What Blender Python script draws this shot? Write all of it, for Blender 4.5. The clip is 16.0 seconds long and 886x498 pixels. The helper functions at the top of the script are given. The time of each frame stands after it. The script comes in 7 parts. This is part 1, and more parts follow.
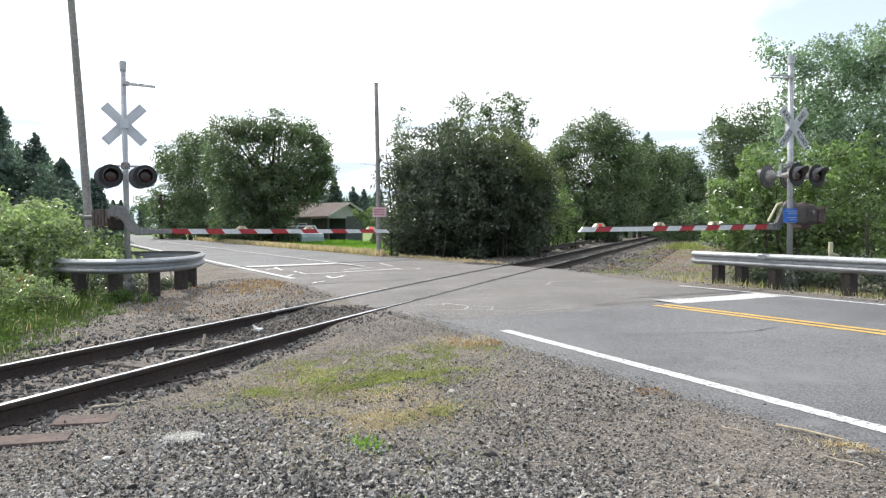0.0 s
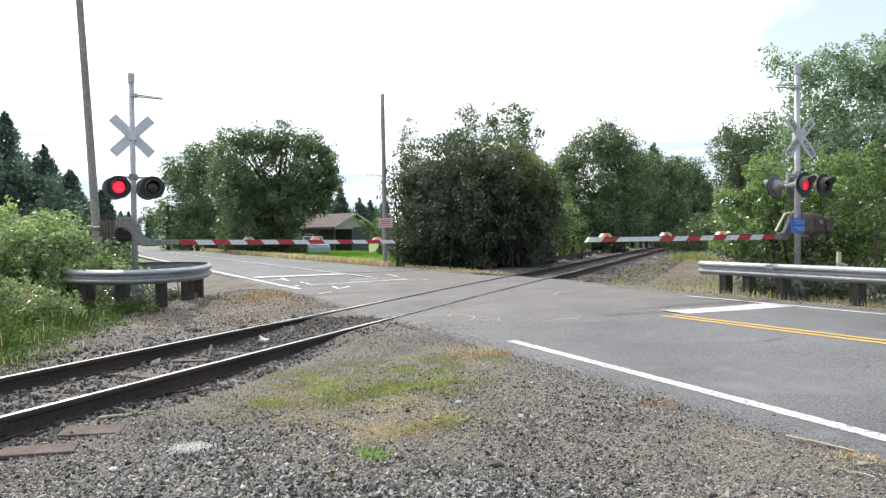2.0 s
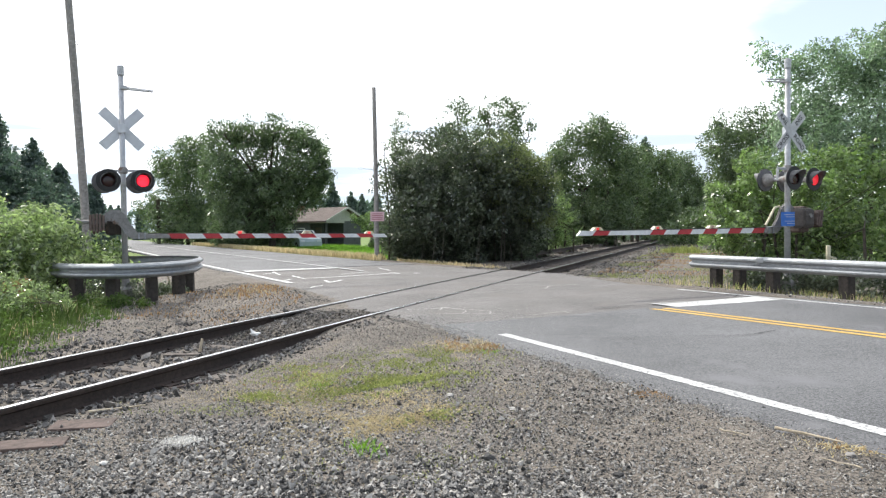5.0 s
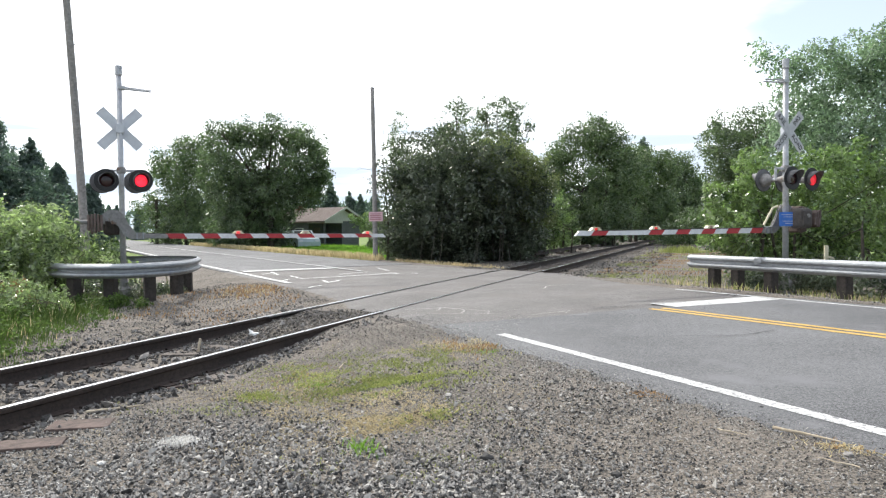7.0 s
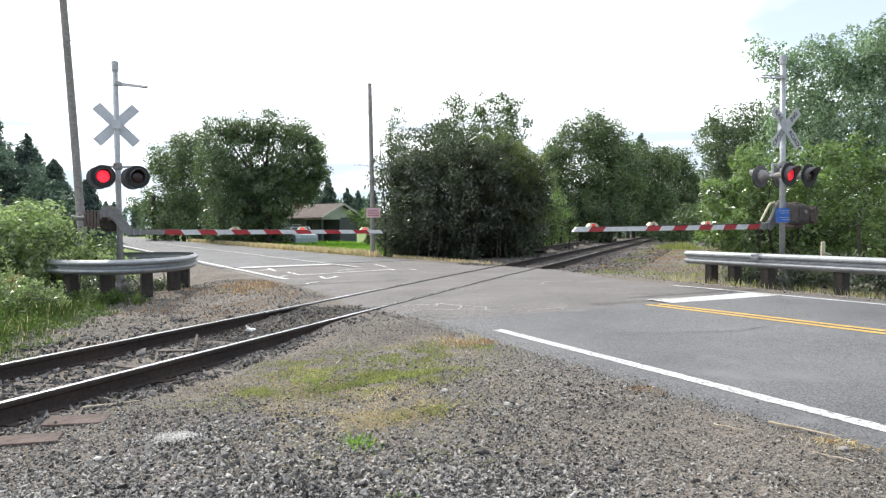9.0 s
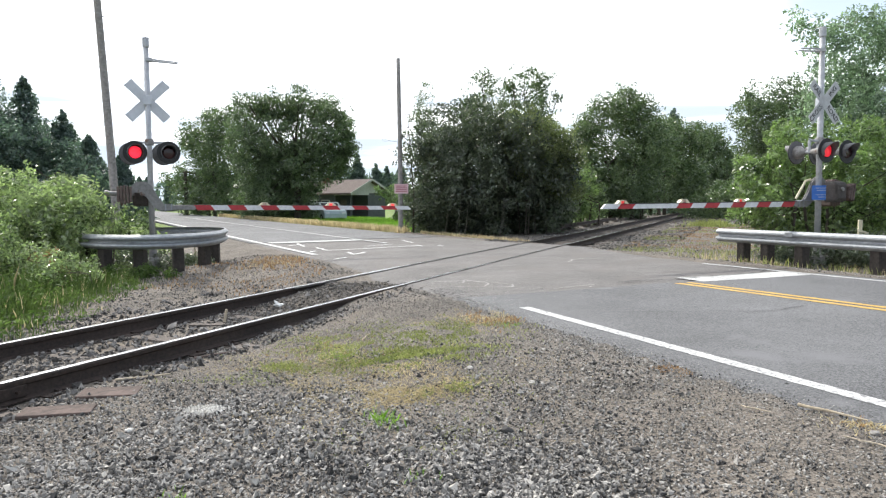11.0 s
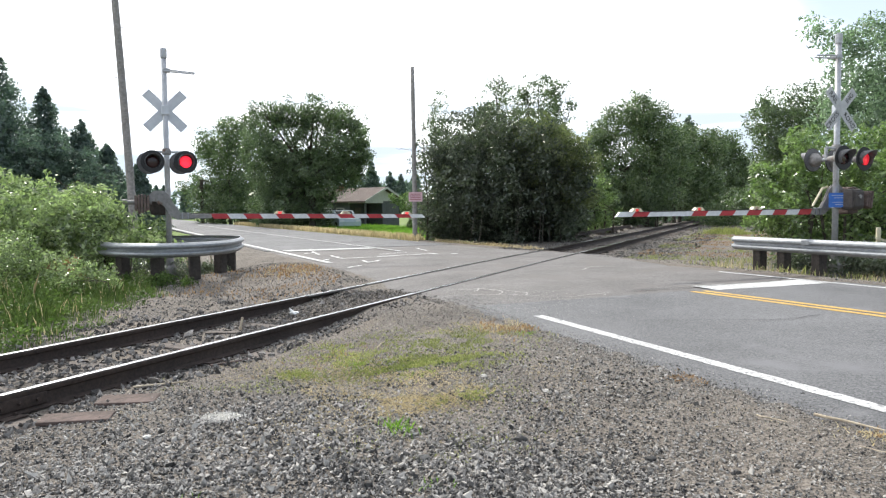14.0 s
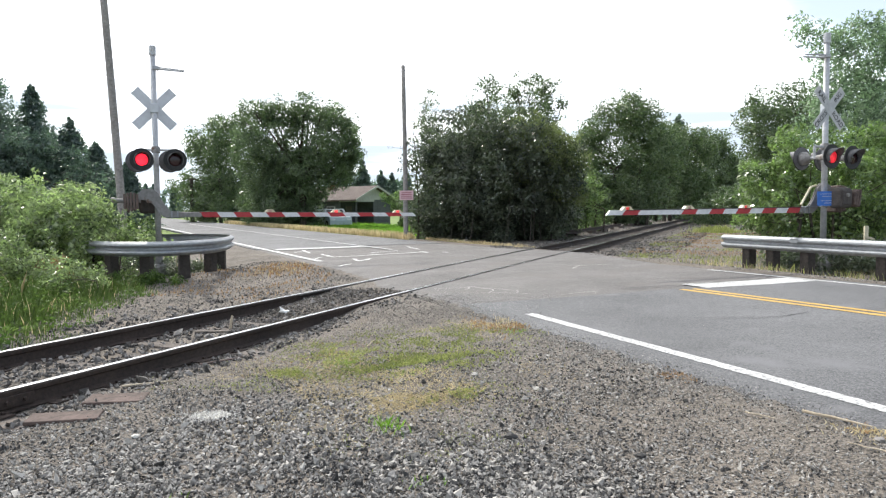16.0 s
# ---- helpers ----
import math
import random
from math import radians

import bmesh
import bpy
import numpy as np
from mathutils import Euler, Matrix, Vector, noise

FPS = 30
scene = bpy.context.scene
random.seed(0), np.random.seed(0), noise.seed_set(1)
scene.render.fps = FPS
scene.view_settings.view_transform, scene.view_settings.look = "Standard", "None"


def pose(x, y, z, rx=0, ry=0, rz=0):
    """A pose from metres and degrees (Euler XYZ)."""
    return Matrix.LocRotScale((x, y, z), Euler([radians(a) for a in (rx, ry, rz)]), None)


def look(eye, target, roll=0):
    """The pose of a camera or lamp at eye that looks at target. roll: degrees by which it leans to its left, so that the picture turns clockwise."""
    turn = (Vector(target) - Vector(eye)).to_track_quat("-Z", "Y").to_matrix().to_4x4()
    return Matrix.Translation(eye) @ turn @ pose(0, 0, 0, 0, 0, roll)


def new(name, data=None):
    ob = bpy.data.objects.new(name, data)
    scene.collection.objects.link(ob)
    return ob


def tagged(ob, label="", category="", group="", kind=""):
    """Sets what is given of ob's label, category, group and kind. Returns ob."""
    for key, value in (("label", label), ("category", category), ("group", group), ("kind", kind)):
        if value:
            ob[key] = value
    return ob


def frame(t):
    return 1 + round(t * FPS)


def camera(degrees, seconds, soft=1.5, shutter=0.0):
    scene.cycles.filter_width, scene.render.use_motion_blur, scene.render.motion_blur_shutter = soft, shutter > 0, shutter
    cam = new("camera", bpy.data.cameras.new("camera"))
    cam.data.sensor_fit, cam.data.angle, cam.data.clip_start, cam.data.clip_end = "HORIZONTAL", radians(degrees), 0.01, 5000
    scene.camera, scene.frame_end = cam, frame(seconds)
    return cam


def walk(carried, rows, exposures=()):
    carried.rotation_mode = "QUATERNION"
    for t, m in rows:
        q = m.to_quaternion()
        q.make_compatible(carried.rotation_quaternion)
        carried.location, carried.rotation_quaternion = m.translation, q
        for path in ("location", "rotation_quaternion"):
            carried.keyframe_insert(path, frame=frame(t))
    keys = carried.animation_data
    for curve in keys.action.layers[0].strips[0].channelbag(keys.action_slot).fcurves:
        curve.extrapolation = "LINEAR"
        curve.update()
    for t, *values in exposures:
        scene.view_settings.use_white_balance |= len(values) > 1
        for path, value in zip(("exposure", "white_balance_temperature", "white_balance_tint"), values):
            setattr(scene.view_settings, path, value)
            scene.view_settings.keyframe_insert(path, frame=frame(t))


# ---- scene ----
cam = camera(64.0, 16.0, soft=1.25)
EXPOSURE = 0.09
PATH = [
    (0, (-0.003, -0.009, 1.393), (-0.003, 1.989, 1.322), -0.6),
    (0.5, (-0.007, -0.018, 1.394), (-0.015, 1.981, 1.332), -0.6),
    (1, (-0.011, -0.018, 1.395), (-0.033, 1.981, 1.343), -0.6),
    (1.5, (-0.008, -0.013, 1.394), (-0.031, 1.987, 1.349), -0.7),
    (2, (-0.005, -0.006, 1.389), (-0.022, 1.994, 1.348), -0.7),
    (2.5, (-0.002, -0.001, 1.386), (-0.016, 1.999, 1.347), -0.7),
    (3, (-0.001, -0.004, 1.385), (-0.007, 1.995, 1.344), -0.7),
    (3.5, (0.0, 0.0, 1.385), (-0.001, 2.0, 1.342), -0.7),
    (4, (-0.003, -0.001, 1.382), (0.0, 1.999, 1.33), -0.7),
    (6.5, (0.0, -0.004, 1.385), (0.008, 1.995, 1.325), -0.7),
    (7, (0.0, -0.003, 1.381), (0.01, 1.996, 1.323), -0.7),
    (7.5, (0.002, 0.001, 1.38), (0.012, 2.0, 1.323), -0.7),
    (8, (-0.003, 0.004, 1.379), (0.006, 2.003, 1.323), -0.7),
    (8.5, (-0.004, -0.002, 1.379), (0.006, 1.997, 1.322), -0.7),
    (9, (0.011, -0.003, 1.373), (0.027, 1.995, 1.305), -0.7),
    (9.2, (0.012, -0.003, 1.374), (0.033, 1.995, 1.296), -0.7),
    (11.3, (0.034, 0.023, 1.387), (-0.040, 2.016, 1.247), -0.5),
    (11.5, (0.034, 0.021, 1.388), (-0.043, 2.014, 1.245), -0.5),
    (12, (0.034, 0.008, 1.391), (-0.052, 2.001, 1.24), -0.4),
    (12.5, (0.033, -0.001, 1.391), (-0.059, 1.991, 1.233), -0.5),
    (13, (0.031, -0.015, 1.398), (-0.065, 1.977, 1.25), -0.5),
    (13.5, (0.03, -0.017, 1.402), (-0.071, 1.977, 1.283), -0.6),
    (14, (0.035, -0.011, 1.396), (-0.069, 1.983, 1.283), -0.6),
    (14.5, (0.036, -0.012, 1.395), (-0.06, 1.982, 1.282), -0.6),
    (15, (0.036, -0.005, 1.391), (-0.051, 1.99, 1.276), -0.5),
    (15.5, (0.034, -0.01, 1.396), (-0.05, 1.984, 1.278), -0.6),
    (16, (0.04, -0.005, 1.39), (-0.039, 1.99, 1.273), -0.6),

]
walk(cam, [(t, look(eye, target, roll)) for t, eye, target, roll in PATH], [(0.0, EXPOSURE), (16.0, EXPOSURE)])

# ---- light ----
SUN_AZ, SUN_EL = -33.0, 43.0     # degrees left of straight ahead, and above the horizon


def sun_way():
    a, e = radians(SUN_AZ), radians(SUN_EL)
    return Vector((math.sin(a) * math.cos(e), math.cos(a) * math.cos(e), math.sin(e)))


sun_data = bpy.data.lights.new("sun", "SUN")
sun_data.energy, sun_data.angle, sun_data.color = 3.5, radians(0.6), (1.0, 0.95, 0.87)
sun_ob = new("sun", sun_data)
sun_ob.matrix_world = look(sun_way() * 100, (0, 0, 0))


def make_world():
    world = bpy.data.worlds.new("sky")
    scene.world = world
    world.use_nodes = True
    nt = world.node_tree
    nt.nodes.clear()
    out = nt.nodes.new("ShaderNodeOutputWorld")
    bg = nt.nodes.new("ShaderNodeBackground")
    sky = nt.nodes.new("ShaderNodeTexSky")
    sky.sky_type, sky.sun_disc = "NISHITA", False
    sky.sun_elevation, sky.sun_rotation = radians(SUN_EL), radians(SUN_AZ)
    sky.air_density, sky.dust_density = 1.0, 0.6
    # thin bright cloud over most of the sky, thicker towards the sun, open blue away from it
    tc = nt.nodes.new("ShaderNodeTexCoord")
    mp = nt.nodes.new("ShaderNodeMapping")
    mp.inputs["Scale"].default_value = (1.0, 1.0, 3.2)
    nz = nt.nodes.new("ShaderNodeTexNoise")
    nz.inputs["Scale"].default_value, nz.inputs["Detail"].default_value = 2.2, 7.0
    nz.inputs["Roughness"].default_value = 0.55
    dot = nt.nodes.new("ShaderNodeVectorMath")
    dot.operation = "DOT_PRODUCT"
    dot.inputs[1].default_value = (-0.62, 0.56, 0.55)
    add = nt.nodes.new("ShaderNodeMath")
    add.operation = "MULTIPLY_ADD"
    add.inputs[1].default_value, add.inputs[2].default_value = 1.25, -0.50
    sm = nt.nodes.new("ShaderNodeMath")
    sm.operation = "ADD"
    ramp = nt.nodes.new("ShaderNodeMapRange")
    ramp.interpolation_type = "SMOOTHSTEP"
    ramp.inputs["From Min"].default_value, ramp.inputs["From Max"].default_value = 0.40, 0.68
    ramp.inputs["To Min"].default_value = 0.26
    mix = nt.nodes.new("ShaderNodeMix")
    mix.data_type = "RGBA"
    # low grey-blue bands of cloud near the horizon
    mb = nt.nodes.new("ShaderNodeMapping")
    mb.inputs["Scale"].default_value = (1.6, 1.6, 22.0)
    nb = nt.nodes.new("ShaderNodeTexNoise")
    nb.inputs["Scale"].default_value, nb.inputs["Detail"].default_value = 1.7, 5.0
    rb = nt.nodes.new("ShaderNodeMapRange")
    rb.interpolation_type = "SMOOTHSTEP"
    rb.inputs["From Min"].default_value, rb.inputs["From Max"].default_value = 0.36, 0.56
    sx = nt.nodes.new("ShaderNodeSeparateXYZ")
    rz = nt.nodes.new("ShaderNodeMapRange")
    rz.interpolation_type = "SMOOTHSTEP"
    rz.inputs["From Min"].default_value, rz.inputs["From Max"].default_value = 0.185, 0.12
    mu = nt.nodes.new("ShaderNodeMath")
    mu.operation = "MULTIPLY"
    cloud = nt.nodes.new("ShaderNodeMix")
    cloud.data_type = "RGBA"
    cloud.inputs["A"].default_value, cloud.inputs["B"].default_value = (13.0, 13.3, 13.9, 1), (5.8, 6.6, 7.5, 1)
    nt.links.new(tc.outputs["Generated"], mb.inputs["Vector"])
    nt.links.new(mb.outputs["Vector"], nb.inputs["Vector"])
    nt.links.new(nb.outputs["Fac"], rb.inputs["Value"])
    nt.links.new(tc.outputs["Generated"], sx.inputs["Vector"])
    nt.links.new(sx.outputs["Z"], rz.inputs["Value"])
    nt.links.new(rb.outputs["Result"], mu.inputs[0])
    nt.links.new(rz.outputs["Result"], mu.inputs[1])
    nt.links.new(mu.outputs[0], cloud.inputs["Factor"])
    nt.links.new(cloud.outputs["Result"], mix.inputs["B"])
    bg.inputs["Strength"].default_value = 0.14
    L = nt.links.new
    L(tc.outputs["Generated"], mp.inputs["Vector"])
    L(mp.outputs["Vector"], nz.inputs["Vector"])
    L(tc.outputs["Generated"], dot.inputs[0])
    L(dot.outputs["Value"], add.inputs[0])
    L(add.outputs[0], sm.inputs[0])
    L(nz.outputs["Fac"], sm.inputs[1])
    # thicker haze low over the horizon
    low = nt.nodes.new("ShaderNodeMapRange")
    low.interpolation_type = "SMOOTHSTEP"
    low.inputs["From Min"].default_value, low.inputs["From Max"].default_value = 0.10, 0.27
    low.inputs["To Min"].default_value, low.inputs["To Max"].default_value = 0.32, 0.0
    sl = nt.nodes.new("ShaderNodeMath")
    sl.operation = "ADD"
    L(sx.outputs["Z"], low.inputs["Value"])
    L(sm.outputs[0], sl.inputs[0])
    L(low.outputs["Result"], sl.inputs[1])
    L(sl.outputs[0], ramp.inputs["Value"])
    L(ramp.outputs["Result"], mix.inputs["Factor"])
    L(sky.outputs["Color"], mix.inputs["A"])
    L(mix.outputs["Result"], bg.inputs["Color"])
    L(bg.outputs["Background"], out.inputs["Surface"])


make_world()


# ---- materials ----
def shade(name, dark, light, rough=0.8, grain=40.0, coarse=1.5, bump=0.0, bump_scale=None, metal=0.0, spots=None, spot_scale=3.0, spot_cut=0.62,
          island=0.0, spec=0.5, contrast=2.0, speck=None):
    """A surface that varies at two scales: fine grain between two colours, coarse stains of a third, and relief."""
    m = bpy.data.materials.new(name)
    m.use_nodes = True
    nt = m.node_tree
    bs = nt.nodes["Principled BSDF"]
    L = nt.links.new
    geo = nt.nodes.new("ShaderNodeNewGeometry")
    tc = nt.nodes.new("ShaderNodeTexCoord")
    src = tc.outputs["Object"]

    def noise_at(scale, detail=6.0):
        n = nt.nodes.new("ShaderNodeTexNoise")
        n.inputs["Scale"].default_value, n.inputs["Detail"].default_value = scale, detail
        n.inputs["Roughness"].default_value = 0.65
        L(src, n.inputs["Vector"])
        return n

    fine, wide = noise_at(grain), noise_at(coarse)
    f = nt.nodes.new("ShaderNodeMath")
    f.operation = "MULTIPLY_ADD"
    f.inputs[1].default_value = contrast
    L(fine.outputs["Fac"], f.inputs[0])
    w = nt.nodes.new("ShaderNodeMath")
    w.operation = "MULTIPLY_ADD"
    w.inputs[1].default_value, w.inputs[2].default_value = 1.4, -0.20 - 0.5 * contrast
    L(wide.outputs["Fac"], w.inputs[0])
    L(w.outputs[0], f.inputs[2])
    value = f.outputs[0]
    if island:
        i = nt.nodes.new("ShaderNodeMath")
        i.operation = "MULTIPLY_ADD"
        i.inputs[1].default_value = island
        L(geo.outputs["Random Per Island"], i.inputs[0])
        sub = nt.nodes.new("ShaderNodeMath")
        sub.operation = "SUBTRACT"
        sub.inputs[1].default_value = island / 2
        L(value, sub.inputs[0])
        L(sub.outputs[0], i.inputs[2])
        value = i.outputs[0]
    if speck:
        vo = nt.nodes.new("ShaderNodeTexVoronoi")
        vo.inputs["Scale"].default_value = speck[0]
        L(src, vo.inputs["Vector"])
        sep = nt.nodes.new("ShaderNodeSeparateColor")
        L(vo.outputs["Color"], sep.inputs["Color"])
        sc = nt.nodes.new("ShaderNodeMath")
        sc.operation = "MULTIPLY_ADD"
        sc.inputs[1].default_value = speck[1]
        off = nt.nodes.new("ShaderNodeMath")
        off.operation = "SUBTRACT"
        off.inputs[1].default_value = speck[1] / 2
        L(value, off.inputs[0])
        L(sep.outputs["Red"], sc.inputs[0])
        L(off.outputs[0], sc.inputs[2])
        value = sc.outputs[0]
    mix = nt.nodes.new("ShaderNodeMix")
    mix.data_type, mix.clamp_factor = "RGBA", True
    mix.inputs["A"].default_value, mix.inputs["B"].default_value = (*dark, 1), (*light, 1)
    L(value, mix.inputs["Factor"])
    colour = mix.outputs["Result"]
    if spots:
        sp = noise_at(spot_scale, 5.0)
        r = nt.nodes.new("ShaderNodeMapRange")
        r.interpolation_type = "SMOOTHSTEP"
        r.inputs["From Min"].default_value, r.inputs["From Max"].default_value = spot_cut - 0.06, spot_cut + 0.06
        L(sp.outputs["Fac"], r.inputs["Value"])
        m2 = nt.nodes.new("ShaderNodeMix")
        m2.data_type = "RGBA"
        m2.inputs["B"].default_value = (*spots, 1)
        L(r.outputs["Result"], m2.inputs["Factor"])
        L(colour, m2.inputs["A"])
        colour = m2.outputs["Result"]
    L(colour, bs.inputs["Base Color"])
    bs.inputs["Roughness"].default_value, bs.inputs["Metallic"].default_value = rough, metal
    bs.inputs["Specular IOR Level"].default_value = spec
    if bump:
        b = nt.nodes.new("ShaderNodeBump")
        b.inputs["Strength"].default_value, b.inputs["Distance"].default_value = 1.0, bump
        src_n = noise_at(bump_scale, 4.0) if bump_scale else fine
        L(src_n.outputs["Fac"], b.inputs["Height"])
        L(b.outputs["Normal"], bs.inputs["Normal"])
    return m


def leaf(name, dark, light, gloss=0.35, through_part=0.4, rough=0.45, tint=(1.15, 1.42, 0.85)):
    """Thin leaves: each one of its own tint, part of the light passing through."""
    m = bpy.data.materials.new(name)
    m.use_nodes = True
    nt = m.node_tree
    L = nt.links.new
    nt.nodes.clear()
    out = nt.nodes.new("ShaderNodeOutputMaterial")
    geo = nt.nodes.new("ShaderNodeNewGeometry")
    tc = nt.nodes.new("ShaderNodeTexCoord")
    nz = nt.nodes.new("ShaderNodeTexNoise")
    nz.inputs["Scale"].default_value, nz.inputs["Detail"].default_value = 1.1, 4.0
    L(tc.outputs["Object"], nz.inputs["Vector"])
    st = nt.nodes.new("ShaderNodeMath")
    st.operation = "MULTIPLY"
    st.inputs[1].default_value = 1.8
    L(nz.outputs["Fac"], st.inputs[0])
    a = nt.nodes.new("ShaderNodeMath")
    a.operation = "MULTIPLY_ADD"
    a.inputs[1].default_value = 0.6
    s = nt.nodes.new("ShaderNodeMath")
    s.operation = "SUBTRACT"
    s.inputs[1].default_value = 0.7
    L(st.outputs[0], s.inputs[0])
    L(geo.outputs["Random Per Island"], a.inputs[0])
    L(s.outputs[0], a.inputs[2])
    mix = nt.nodes.new("ShaderNodeMix")
    mix.data_type, mix.clamp_factor = "RGBA", True
    mix.inputs["A"].default_value, mix.inputs["B"].default_value = (*dark, 1), (*light, 1)
    L(a.outputs[0], mix.inputs["Factor"])
    bs = nt.nodes.new("ShaderNodeBsdfPrincipled")
    bs.inputs["Roughness"].default_value, bs.inputs["Specular IOR Level"].default_value = rough, gloss
    L(mix.outputs["Result"], bs.inputs["Base Color"])
    tr = nt.nodes.new("ShaderNodeBsdfTranslucent")
    warm = nt.nodes.new("ShaderNodeMix")
    warm.data_type, warm.blend_type = "RGBA", "MULTIPLY"
    warm.inputs["Factor"].default_value = 1.0
    warm.inputs["B"].default_value = (*tint, 1)
    L(mix.outputs["Result"], warm.inputs["A"])
    L(warm.outputs["Result"], tr.inputs["Color"])
    ms = nt.nodes.new("ShaderNodeMixShader")
    ms.inputs["Fac"].default_value = through_part
    L(bs.outputs[0], ms.inputs[1])
    L(tr.outputs[0], ms.inputs[2])
    L(ms.outputs[0], out.inputs["Surface"])
    return m


def glow(name, colour, strength, facets=0.0):
    m = bpy.data.materials.new(name)
    m.use_nodes = True
    bs = m.node_tree.nodes["Principled BSDF"]
    bs.inputs["Base Color"].default_value = (*colour, 1)
    bs.inputs["Emission Color"].default_value = (*colour, 1)
    bs.inputs["Emission Strength"].default_value = strength
    bs.inputs["Roughness"].default_value = 0.3
    if facets:
        nt = m.node_tree
        tc = nt.nodes.new("ShaderNodeTexCoord")
        vo = nt.nodes.new("ShaderNodeTexVoronoi")
        vo.inputs["Scale"].default_value = facets
        sep = nt.nodes.new("ShaderNodeSeparateColor")
        mp = nt.nodes.new("ShaderNodeMapRange")
        mp.inputs["To Min"].default_value, mp.inputs["To Max"].default_value = strength * 0.55, strength * 1.7
        nt.links.new(tc.outputs["Object"], vo.inputs["Vector"])
        nt.links.new(vo.outputs["Color"], sep.inputs["Color"])
        nt.links.new(sep.outputs["Red"], mp.inputs["Value"])
        nt.links.new(mp.outputs["Result"], bs.inputs["Emission Strength"])
    return m


